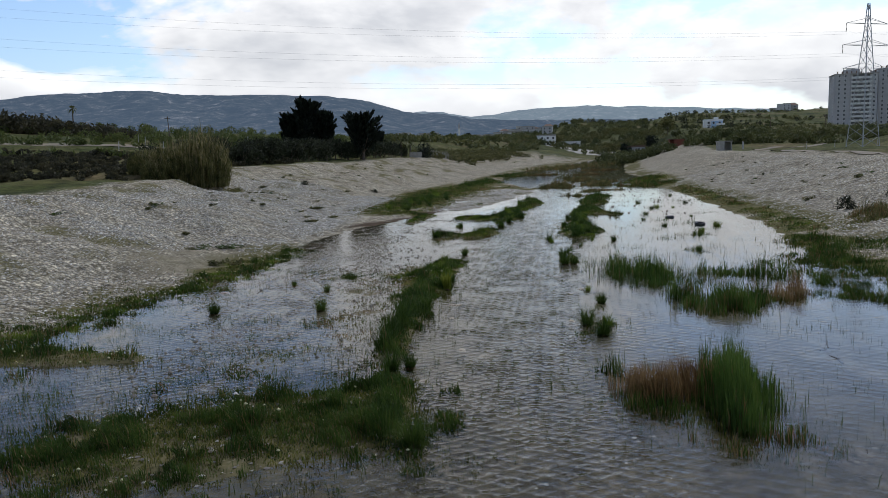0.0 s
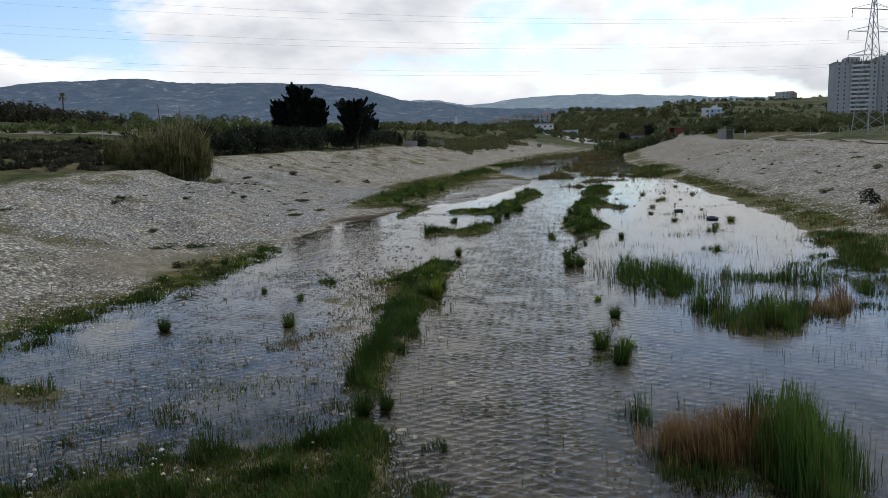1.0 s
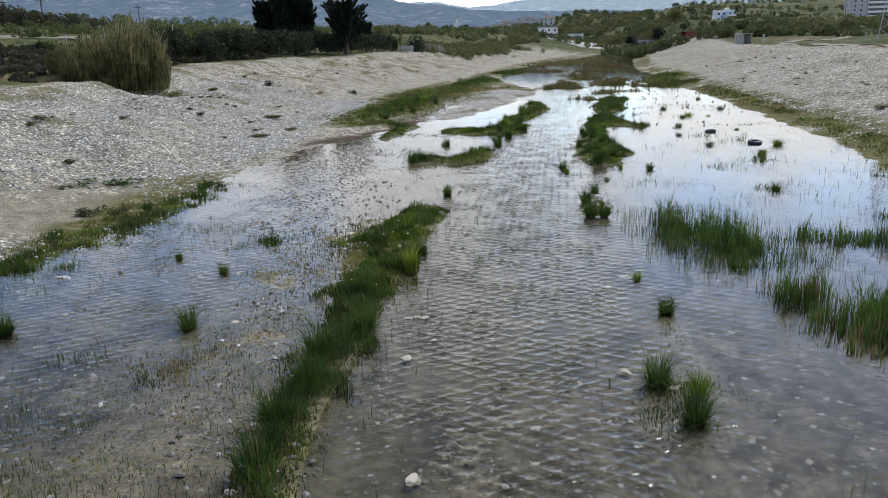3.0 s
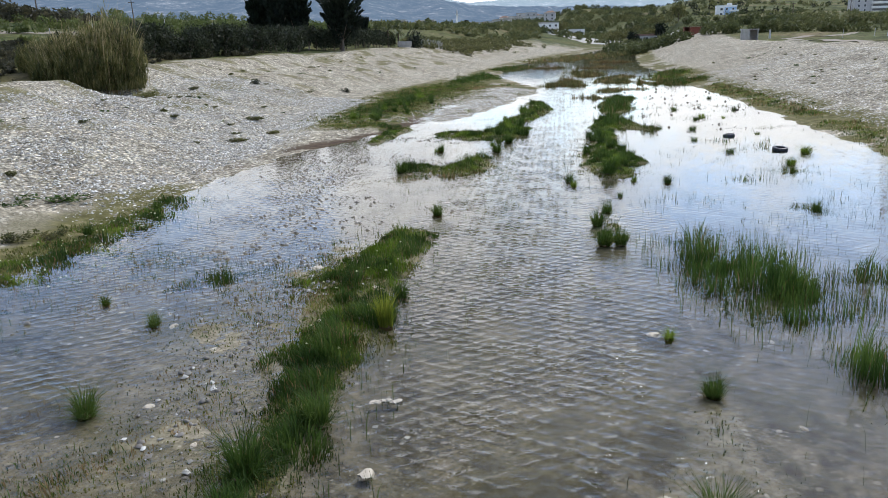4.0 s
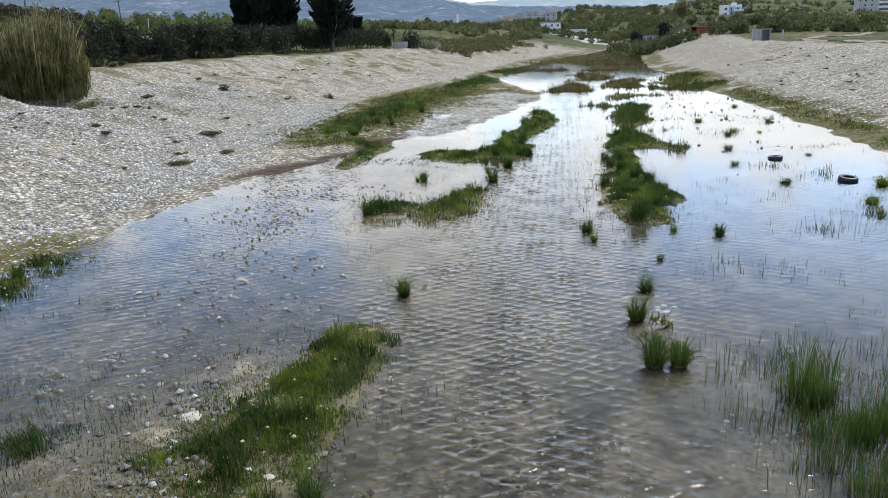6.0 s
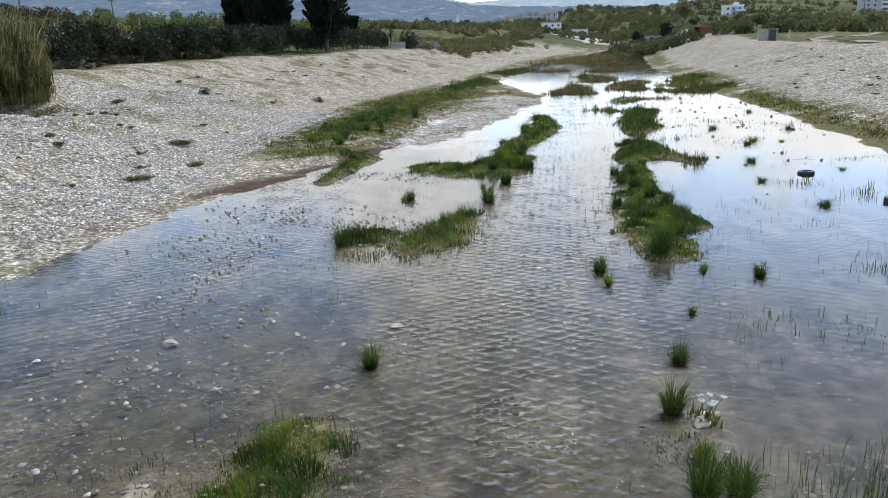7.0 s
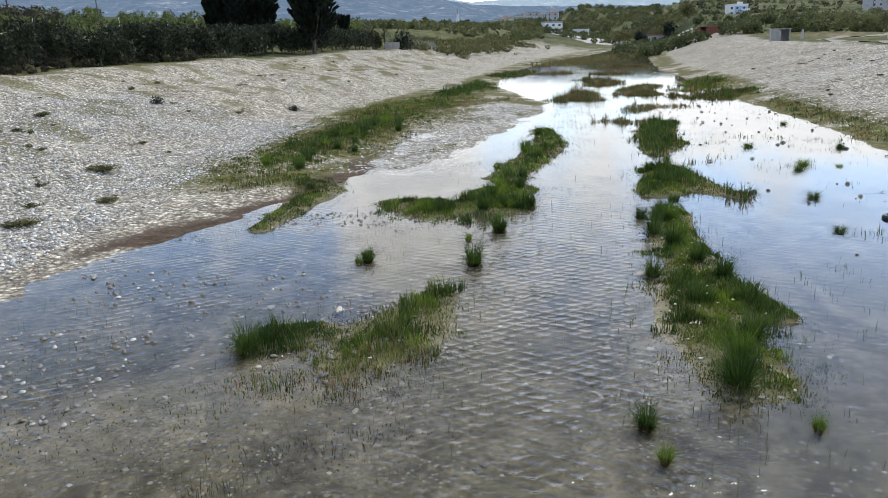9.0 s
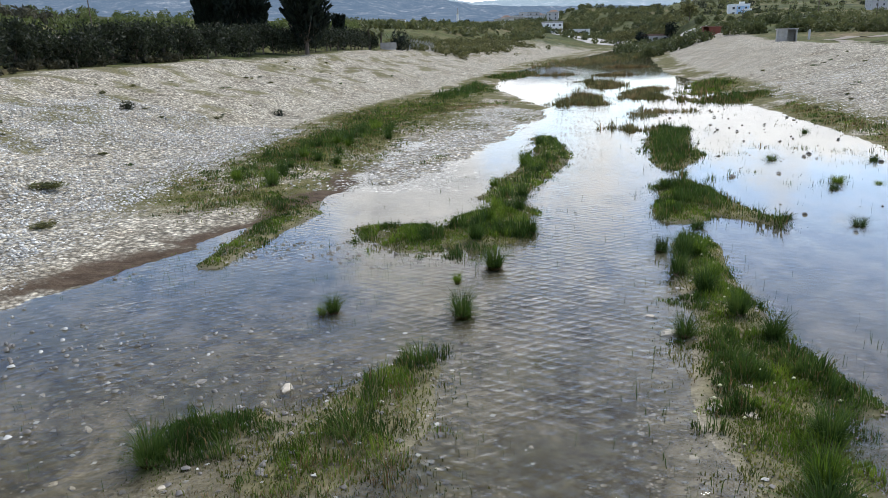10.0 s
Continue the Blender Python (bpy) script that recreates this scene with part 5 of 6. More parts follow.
def rubble(x, y, l, turn):
    """A crusty lump of pale broken limestone, low and many-lobed."""
    r = np.random.default_rng(int(abs(x) * 100 + y))
    bm = bmesh.new()
    for k in range(9):
        c = Vector(((k / 8 - 0.5) * l, r.normal() * 0.07 * l, 0.03 + 0.04 * r.uniform()))
        s = l * r.uniform(0.10, 0.19)
        vs = bmesh.ops.create_icosphere(bm, subdivisions=2, radius=1)["verts"]
        for v in vs:
            q = 1 + 0.5 * noise.noise(v.co * 2.5 + c * 9) + 0.3 * noise.noise(v.co * 6 + c * 5)
            v.co = Vector((v.co.x * s * q, v.co.y * s * 0.8 * q, v.co.z * s * 0.38 * q)) + c
    me = bpy.data.meshes.new("rubble_lump")
    bm.to_mesh(me)
    bm.free()
    me.materials.append(CHALK)
    ob = new("rubble_lump", me)
    ob.matrix_world = pose(x, y, max(land1(x, y), WATER_Z - 0.05), 0, 0, turn)
    return tagged(ob, "crusty white lump of broken limestone in shallow water", "stone", "loose stones")


rubble(-0.75, 24.5, 0.38, 5)
rubble(4.38, 35.05, 0.34, 12)


def gravel(name, zone, n, s0, s1, label, seed, mat, dry=False, bulky=False):
    """Loose pebbles, each with its own faces, joined."""
    r = np.random.default_rng(seed)
    x, y = zone(r, n)
    z = land(x, y)
    if dry:
        z = np.maximum(z, WATER_Z - 0.012 * r.uniform(-0.3, 1, len(x)))
    s = r.uniform(0, 1, len(x)) ** (2.6 if not (dry or bulky) else 1.9) * (s1 - s0) + s0
    o = [(1, 0, 0), (0.3, 0.9, 0.1), (-0.9, 0.3, 0), (-0.2, -0.85, 0), (0.1, 0.05, 0.40), (0, 0, -0.5)]
    f = [(0, 1, 4), (1, 2, 4), (2, 3, 4), (3, 0, 4)]
    if dry or bulky:
        o = [(1.1, 0, 0), (0.5, 0.7, 0), (-0.6, 0.65, 0), (-1.1, -0.1, 0), (-0.4, -0.7, 0), (0.6, -0.6, 0), (0.6, 0.2, 0.55), (-0.4, 0.35, 0.5), (-0.1, -0.4, 0.62)]
        f = [(0, 1, 6), (1, 2, 7), (1, 7, 6), (2, 3, 7), (3, 4, 8), (3, 8, 7), (4, 5, 8), (5, 0, 6), (5, 6, 8), (6, 7, 8)]
    o, f, m = np.array(o, np.float32), np.array(f), len(o)
    a = r.uniform(0, 6.283, len(x))
    c, d = np.cos(a), np.sin(a)
    jit = o[None] * r.uniform(0.65, 1.3, (len(x), m, 1))
    v = np.stack([jit[..., 0] * c[:, None] - jit[..., 1] * d[:, None], jit[..., 0] * d[:, None] + jit[..., 1] * c[:, None], jit[..., 2]], -1) * (s / 2)[:, None, None]
    v += np.stack([x, y, z + s * 0.08], -1)[:, None]
    t = (np.arange(len(x))[:, None, None] * m + f[None]).reshape(-1, 3)
    return tagged(new(name, mesh_of(name, v.reshape(-1, 3), [t], mat)), label, "gravel", kind="stuff")


def pebble_material(name, k):
    m, nt, p = material(name)
    g = nt.nodes.new("ShaderNodeNewGeometry")
    nt.links.new(ramp(nt, g.outputs["Random Per Island"], (0.0, (0.175, 0.168, 0.145)), (0.45, (0.36, 0.350, 0.315)), (0.8, (0.56 * k, 0.545 * k, 0.495 * k)), (1.0, (0.88 * k, 0.86 * k, 0.79 * k))), p.inputs["Base Color"])
    p.inputs["Roughness"].default_value = 0.8
    return m


PEBBLE, WETPEBBLE = pebble_material("pebbles", 1.0), pebble_material("damp_pebbles", 0.7)


def left_beach(r, n):
    y = 4 * r.normal(0, 1, n) + 8 + 71 * r.uniform(0, 1, n) ** 1.25
    edge = shore_l(y) + waver(y, 3) - 0.15
    edge = np.where(y > 43, np.minimum(edge - 0.9 * smooth(43, 50, y), bank_l(y) + 1.2), edge) + r.normal(0, 0.3, n)
    x = crest_l(y) + (edge - crest_l(y)) * r.uniform(0, 1, n)
    k = np.hypot((x + 12.4) / 1.9, (y - 34.0) / 3.2) > r.uniform(0.7, 1.9, n)
    return x[k], y[k]


def low_beach(r, n):
    y = 34 + 48 * r.uniform(0, 1, n)
    x = np.minimum(shore_l(y) - 1.2, bank_l(y) + 0.5) - 12.5 * r.uniform(0, 1, n) ** 1.1
    k = (fbm(x * 0.3, y * 0.3, 3, 55) > 0.40 * r.uniform(0.6, 1.3, n)) & (np.hypot((x + 12.4) / 1.9, (y - 34.0) / 3.2) > r.uniform(0.7, 2.2, n))
    return x[k], y[k]


def right_beach(r, n):
    y = 36 + 75 * r.uniform(0, 1, n) ** 1.2
    return shore_r(y) + 2.5 + 15 * r.uniform(0, 1, n), y


def bed(r, n):
    y = 11 + 49 * r.uniform(0, 1, n) ** 1.1
    x = r.uniform(-9, 8, n)
    k = (x > shore_l(y) + 0.4) & (fbm(x * 0.4, y * 0.4, 3, 12) + 0.16 * (x < -0.5) > 0.56)
    return x[k], y[k]


def bar_zone(r, n):
    y = 63 + 31 * r.uniform(0, 1, n)
    return np.interp(y, [63, 71, 78, 86, 94], [-1.6, -0.2, 1.3, 3.4, 5.0]) + r.normal(0, 1.5, n), y


gravel("bank_gravel", left_beach, 72000, 0.04, 0.145, "loose pale grey river gravel on the sloping bank", 101, PEBBLE)
gravel("shore_cobbles", low_beach, 30000, 0.05, 0.155, "pale rounded cobbles over the foot of the bank", 108, PEBBLE, False, True)
gravel("bank_gravel", right_beach, 30000, 0.06, 0.20, "loose pale grey river gravel on the wide bank", 102, PEBBLE)
gravel("bed_pebbles", bed, 9000, 0.04, 0.15, "small dark pebbles scattered over the stream bed", 103, DARKSTONE)
gravel("bed_pebbles", bed, 4500, 0.04, 0.13, "small pale pebbles scattered over the stream bed", 104, WETPEBBLE)
def shoal(r, n):
    y = r.uniform(14, 56, n)
    x = r.uniform(-8, 0, n)
    k = (x > shore_l(y) + 0.3) & (fbm(x * 0.5, y * 0.35, 3, 71) > 0.52) & ((y > 36) | (x < -1.5))
    return x[k], y[k]


gravel("shoal_stones", shoal, 950, 0.05, 0.14, "small pale stones breaking the water surface", 106, WETPEBBLE, True)
gravel("shoal_stones", shoal, 3000, 0.05, 0.14, "small dark stones breaking the water surface", 107, DARKSTONE, True)
def pool(r, n):
    y = r.uniform(44, 92, n)
    x = np.interp(y, [44, 60, 92], [8.5, 10.5, 15]) + r.uniform(0, 9.5, n)
    k = (x < shore_r(y) - 0.3) & (fbm(x * 0.25, y * 0.25, 3, 73) + 0.2 * smooth(50, 75, y) > 0.60)
    return x[k], y[k]


gravel("pool_stones", pool, 150, 0.08, 0.28, "dark wet stones breaking the surface of the pool", 109, WETSTONE, True)
gravel("bar_gravel", bar_zone, 9000, 0.06, 0.20, "pale gravel bar between two channels", 105, PEBBLE)


# ---- shrubs on the banks ----
def shrub_mesh(seed, mat, n=260):
    r = np.random.default_rng(seed)
    L = [(r.normal() * 0.25, r.normal() * 0.25, 0.25 + 0.1 * r.normal(), 0.28, 0.8) for _ in range(5)]
    v, f = leaf_cloud(L, n, 0.11, r, 0.5, 2.0)
    return mesh_of("foliage", v, [f], mat)


SHRUBS = [shrub_mesh(1, SCRUB), shrub_mesh(2, SCRUB), shrub_mesh(3, GREEN), shrub_mesh(4, OLIVE)]


def shrub(x, y, s, k, turn, flat=1.0):
    t = base("shrub", x, y, land1(x, y), "low dark scrub bush on the gravel bank" if k != 2 else "low green weed clump on the gravel bank", "shrub", "bank scrub", turn)
    b = tagged(sub("foliage", SHRUBS[k], t), kind="stuff")
    b.scale = (s, s, s * flat)
    bm = bmesh.new()
    for a in range(4):
        bar(bm, (0, 0, -0.03), (math.cos(a * 1.6) * s * 0.25, math.sin(a * 1.6) * s * 0.25, s * flat * 0.35), 0.02 * s, 0.008 * s, 4)
    part("stem", bm, BARK, t)


for x, y, s, k, fl in ((-17.3, 78.3, 0.95, 3, 0.8), (-12.9, 61.4, 1.3, 0, 0.35), (-11.7, 53.6, 1.1, 0, 0.35), (-19.6, 61.6, 1.5, 1, 0.55), (-19.0, 60.4, 0.8, 1, 0.6), (-11.6, 89.0, 0.8, 3, 0.8), (-11.7, 33.6, 0.7, 1, 0.7), (-11.0, 34.2, 0.6, 1, 0.7), (-12.6, 37.6, 1.4, 2, 0.3), (-10.7, 57.0, 1.0, 0, 0.3), (-19.1, 68.8, 1.0, 0, 0.4), (30.0, 62.0, 0.8, 1, 0.8), (24.5, 52.0, 0.9, 3, 0.8), (23.0, 48.5, 1.2, 3, 0.8), (26.5, 50.0, 1.1, 3, 0.8), (24.0, 57.0, 0.8, 1, 0.7)):
    shrub(x, y, s, k, x * 40 % 360, fl)
brng = np.random.default_rng(15)
for i in range(120):
    y = float(brng.uniform(35, 130))
    x = float(crest_l(y) + brng.uniform(0.5, 11)) if i % 2 else float(shore_r(y) + brng.uniform(2, 16))
    shrub(x, y, float(brng.uniform(0.18, 0.55)), int(brng.choice([0, 0, 1, 2])), float(brng.uniform(0, 360)), float(brng.uniform(0.4, 0.8)))


# ---- the cane thicket in the dip of the left bank ----
def cane_thicket(x, y, w, h, n, seed, label):
    r = np.random.default_rng(seed)
    z = land1(x, y)
    t = base("cane_thicket", x, y, z, label, "cane thicket")
    a, d = r.uniform(0, 6.283, n), np.sqrt(r.uniform(0, 1, n))
    xy = np.stack([x + np.cos(a) * d * w, y + np.sin(a) * d * w * 0.55], -1)
    zz = land(xy[:, 0], xy[:, 1])
    hh = h * (1 - 0.45 * d ** 2) * (0.65 + 0.6 * fbm(xy[:, 0] * 0.8, xy[:, 1] * 0.8, 3, seed)) * r.uniform(0.7, 1.15, n)
    hh = hh * np.where(r.uniform(0, 1, n) < 0.14, 1.3, 1.0) * np.where(np.cos(a) * d > 0.1, 1.08, 0.88)
    s = np.array([x, y, z], np.float32)
    fan = np.arctan2(np.sin(a), np.cos(a))
    v, q, tr = blades(xy, zz, hh, 0.040 * r.uniform(0.7, 1.3, n), 0.24, out=fan, r=r)
    tagged(sub("cane_stem", mesh_of("cane_stem", v - s, [q, tr], STRAW), t, "tall straw-coloured stems"), kind="stuff")
    # long leaves all along each stem, hanging out from it
    k = np.repeat(np.arange(n), 26)
    up = r.uniform(0.05, 1, len(k)) ** 1.15 * 0.74
    at = xy[k] + np.stack([np.cos(fan[k]), np.sin(fan[k])], -1) * (0.18 * up * hh[k])[:, None] + r.normal(0, 0.12, (len(k), 2))
    lv, lq, lt = blades(at, zz[k] + up * hh[k], r.uniform(0.35, 0.75, len(k)), 0.05 * r.uniform(0.6, 1.3, len(k)), 0.85, r=r)
    lv = lv - s
    lf = [lq, lt]
    lv[:, 2] = np.maximum(lv[:, 2], -0.6)
    tagged(sub("foliage", mesh_of("foliage", lv, lf, CANE), t, "olive-green cane foliage"), kind="stuff")
    return t


cane_thicket(-24.6, 65.2, 3.5, 4.6, 900, 3, "olive and straw-coloured cane thicket on the bank crest")
cane_thicket(-28.0, 68.0, 2.6, 2.6, 420, 4, "lower olive cane thicket behind the bank crest")


# ---- trees ----
# olive row behind the left bank
for k in range(36):
    f = k / 35
    x, y = -31.5 + 15.5 * f, 83 + 91 * f
    j = np.random.default_rng(300 + k)
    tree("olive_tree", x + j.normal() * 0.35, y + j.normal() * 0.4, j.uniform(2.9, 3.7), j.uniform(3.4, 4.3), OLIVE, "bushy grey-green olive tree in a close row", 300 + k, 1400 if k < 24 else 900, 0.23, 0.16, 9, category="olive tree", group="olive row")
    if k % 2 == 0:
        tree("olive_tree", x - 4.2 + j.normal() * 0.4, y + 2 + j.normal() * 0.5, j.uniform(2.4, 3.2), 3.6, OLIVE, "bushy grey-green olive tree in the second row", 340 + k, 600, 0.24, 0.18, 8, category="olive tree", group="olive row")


def cypress(x, y, top, width, seed, label):
    r = np.random.default_rng(seed)
    z = land1(x, y)
    h = top - z
    t = base("cypress", x, y, z, label, "cypress", "dark cypresses")
    bm = bmesh.new()
    bar(bm, (0, 0, -0.2), (0, 0, h * 0.8), 0.32, 0.08, 8)
    trunk = part("trunk", bm, BARK, t)
    for a in range(6):
        part("limb", bar(bmesh.new(), (0, 0, h * 0.15), (math.cos(a * 1.05) * width * 0.3, math.sin(a * 1.05) * width * 0.3, h * 0.45), 0.12, 0.04, 5), BARK, trunk)
    # a dark heart, and many plumes that sweep out and up with ragged tips
    L = [(r.normal() * width * 0.08, r.normal() * width * 0.08, h * q, width * k, 1.3) for q, k in ((0.34, 0.22), (0.48, 0.27), (0.62, 0.22), (0.76, 0.13))]
    sets = [leaf_cloud(L, 1500, 0.40, r, 1.2, 2.0)]
    for k in range(92):
        a, q = r.uniform(0, 6.283), 0.16 + 0.66 * r.uniform(0, 1) ** 0.7
        reach = width * 0.5 * min(1.0, (1.04 - q) * 3.0, 0.15 + q * 2.0) ** 0.6 * r.uniform(0.6, 1.1)
        foot = np.array([math.cos(a) * reach * 0.25, math.sin(a) * reach * 0.25, h * q])
        tip = np.array([math.cos(a) * reach, math.sin(a) * reach, h * min(r.uniform(0.86, 1.0), q + r.uniform(0.10, 0.24))])
        n = 52
        w = r.uniform(0, 1, n)[:, None]
        c = foot + (tip - foot) * w ** 0.8 + r.normal(size=(n, 3)) * (0.34 * (1.12 - w)) * min(1.0, width * 0.25)
        d = (tip - foot) / np.linalg.norm(tip - foot) + np.array([0, 0, 0.5]) + r.normal(size=(n, 3)) * 0.35
        d /= np.linalg.norm(d, axis=1)[:, None]
        e = np.cross(d, r.normal(size=(n, 3)))
        e /= np.linalg.norm(e, axis=1)[:, None]
        l = 0.42 * r.uniform(0.6, 1.3, n)[:, None] * min(1.0, width * 0.25)
        v = np.stack([c - d * l, c + e * l * 0.33, c + d * l, c - e * l * 0.33], 1).reshape(-1, 3)
        sets.append((v, np.arange(n * 4).reshape(-1, 4)))
    v, f, m = [], [], 0
    for p, q in sets:
        v.append(p), f.append(q + m)
        m += len(p)
    v, f = np.concatenate(v), np.concatenate(f)
    tagged(sub("crown", mesh_of("crown", v, [f], CONIFER), t), kind="stuff")


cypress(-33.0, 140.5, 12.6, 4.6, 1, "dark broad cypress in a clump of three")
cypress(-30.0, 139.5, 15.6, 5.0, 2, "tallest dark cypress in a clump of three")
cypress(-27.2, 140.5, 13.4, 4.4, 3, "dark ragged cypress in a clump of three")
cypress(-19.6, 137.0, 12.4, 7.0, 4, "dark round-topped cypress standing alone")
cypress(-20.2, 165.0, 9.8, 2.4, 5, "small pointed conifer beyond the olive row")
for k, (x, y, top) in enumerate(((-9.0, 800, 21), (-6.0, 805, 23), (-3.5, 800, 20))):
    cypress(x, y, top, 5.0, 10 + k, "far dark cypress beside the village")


def palm(x, y, h, s, seed, label):
    r = np.random.default_rng(seed)
    t = base("palm_tree", x, y, land1(x, y), label, "palm tree", "palms")
    bm = bmesh.new()
    for k in range(6):
        bar(bm, (0, 0, h * k / 6 - 0.1), (0, 0, h * (k + 1) / 6), s * 0.12, s * 0.10, 7)
    part("trunk", bm, BARK, t)
    bm = bmesh.new()
    for k in range(44):
        a, e = r.uniform(0, 6.283), r.uniform(-0.7, 1.2)
        d = Vector((math.cos(a) * math.cos(e), math.sin(a) * math.cos(e), math.sin(e))) * s
        side = d.cross(Vector((0, 0, 1))).normalized() * s * 0.10
        p0, p1 = Vector((0, 0, h)), Vector((0, 0, h)) + d * 0.6
        p2 = Vector((0, 0, h)) + d + Vector((0, 0, -0.35 * s))
        a0, a1, b0, b1, c0 = (bm.verts.new(q) for q in (p0, p0 + side * 0.2, p1 + side, p1 - side, p2))
        bm.faces.new((a0, a1, b0, b1))
        bm.faces.new((b1, b0, c0))
    tagged(part("crown", bm, WOODS, t, "drooping fronds"), kind="stuff")


palm(-156.5, 300, 8.0, 2.2, 1, "single tall palm above the far fields")
palm(-16.0, 170, 3.4, 1.7, 2, "short bushy palm beyond the olive row")
palm(-14.2, 172, 3.0, 1.5, 3, "short bushy palm beyond the olive row")
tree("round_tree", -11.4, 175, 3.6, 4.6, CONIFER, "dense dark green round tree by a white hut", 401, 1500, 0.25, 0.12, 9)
tree("broad_tree", 96, 428, 7.5, 9, CONIFER, "dark broad tree beside a hillside house", 402, 700, 0.8, 0.2, 9)
tree("broad_tree", 106, 432, 8.5, 11, SCRUB, "brown-green broad tree beside a hillside house", 403, 700, 0.9, 0.2, 9)
tree("broad_tree", 83, 430, 6, 8, CONIFER, "dark broad tree on the hillside", 404, 600, 0.8, 0.2, 8)
tree("broad_tree", 54, 505, 8, 12, SCRUB, "brown-green tree beside a white house", 405, 600, 0.9, 0.2, 8)
tree("broad_tree", 44, 496, 4.5, 3.5, CONIFER, "small dark tree in front of a white house", 406, 500, 0.6, 0.2, 8)


def wood_belt(name, zone, n, size, label, seed, leaf, cards=70, mat=None):
    """Scrub and trees too far to count: many leafy clumps, joined."""
    r = np.random.default_rng(seed)
    x, y, keep_s = zone(r, n)
    s = size * r.uniform(0.5, 1.4, len(x)) * keep_s
    z = land(x, y)
    L = np.stack([x, y, z + s * 0.35, s * 0.5, np.full(len(x), 0.85)], -1)
    v, f = leaf_cloud(L, len(x) * cards, leaf, r, 0.2, 1.5)
    return tagged(new(name, mesh_of(name, v, [f], mat or WOODS)), label, "scrub", kind="stuff")


def hill_zone(r, n):
    y = 215 + 700 * r.uniform(0, 1, n) ** 1.3
    x = y * r.uniform(0.0, 0.66, n)
    g = fbm(x * 0.006, y * 0.020, 4, 61)
    k = (x > shore_r(y) + 20) & (g > 0.52)
    return x[k], y[k], np.interp(g[k], [0.52, 0.62], [0.45, 1.0])


def hedge_zone(r, n):
    t = r.uniform(0, 1, n)
    row = r.integers(0, 5, n)
    y = np.array([226, 250, 292, 345, 400])[row] + 8 * np.sin(t * 9) + r.normal(0, 1.5, n)
    x = y * (0.16 + 0.5 * t)
    return x, y, np.ones(n)


def left_zone(r, n):
    row = r.integers(0, 6, n)
    y = np.array([118, 165, 200, 240, 285, 320])[row] * (0.9 + 0.2 * r.uniform(0, 1, n) * (row > 2)) + r.normal(0, 1.5, n)
    x = -y * r.uniform(0.12, 0.75, n)
    k = x < crest_l(y) - 16
    return x[k], y[k], np.interp(row[k], [0, 2, 5], [0.35, 0.8, 1.2])


def valley_zone(r, n):
    y = 300 + 900 * r.uniform(0, 1, n) ** 1.5
    x = y * r.uniform(-0.16, 0.22, n)
    k = (x < crest_l(y) - 3) | (y > 420)
    return x[k], y[k], np.interp(y[k], [300, 700], [0.6, 1.1])


def bend_zone(r, n):
    y = r.uniform(440, 640, n)
    x = y * r.uniform(0.0, 0.24, n)
    g = fbm(x * 0.03, y * 0.03, 3, 67)
    k = g > 0.46
    return x[k], y[k], np.interp(g[k], [0.46, 0.6], [0.5, 1.1])


def weed_zone(r, n):
    y = r.uniform(58, 112, n)
    x = crest_l(y) - 4 - 45 * r.uniform(0, 1, n)
    k = np.hypot(x + 26, (y - 66) / 1.0) > 5
    return x[k], y[k], 0.6 + 0.8 * fbm(x[k] * 0.2, y[k] * 0.2, 3, 63)


def left_trees(r, n):
    y = r.uniform(225, 262, n)
    x = -y * (0.42 + 0.35 * r.uniform(0, 1, n) ** 0.8)
    return x, y, np.interp(-x / y, [0.42, 0.50, 0.62], [0.35, 0.6, 1.0])


def crest_zone(r, n):
    y = r.uniform(185, 300, n)
    x = crest_l(y) + r.normal(-2, 3.0, n) + 6 * (r.uniform(0, 1, n) > 0.5)
    return x, y, np.ones(n)


wood_belt("hillside_scrub", hill_zone, 2800, 3.4, "olive-green trees and scrub over the far hillside", 111, 0.9, 40)
wood_belt("dark_hillside_scrub", hill_zone, 650, 4.4, "dark trees in bands over the far hillside", 117, 1.0, 40, OLIVE)
wood_belt("bend_scrub", bend_zone, 900, 4.0, "olive and brown brush beyond the far river bend", 121, 0.9, 50, SCRUB)
wood_belt("bank_weeds", weed_zone, 1700, 0.65, "dark grey-brown weeds behind the bank crest", 118, 0.22, 60, DARKWEED)
wood_belt("far_left_trees", left_trees, 260, 7.0, "dark brown-green tree belt on the plain", 119, 1.0, 90, DARKWEED)
wood_belt("hedge_scrub", hedge_zone, 620, 3.2, "dark hedges along terraced fields", 112, 0.7)
wood_belt("field_scrub", left_zone, 620, 3.0, "green orchard rows and hedges on the plain", 113, 0.6, 60, ORCHARD)
wood_belt("valley_scrub", valley_zone, 1900, 4.4, "dark trees scattered over the valley floor", 114, 1.2, 45)
wood_belt("crest_scrub", crest_zone, 260, 1.8, "olive scrub along the far bank crest", 115, 0.35, 90, SCRUB)


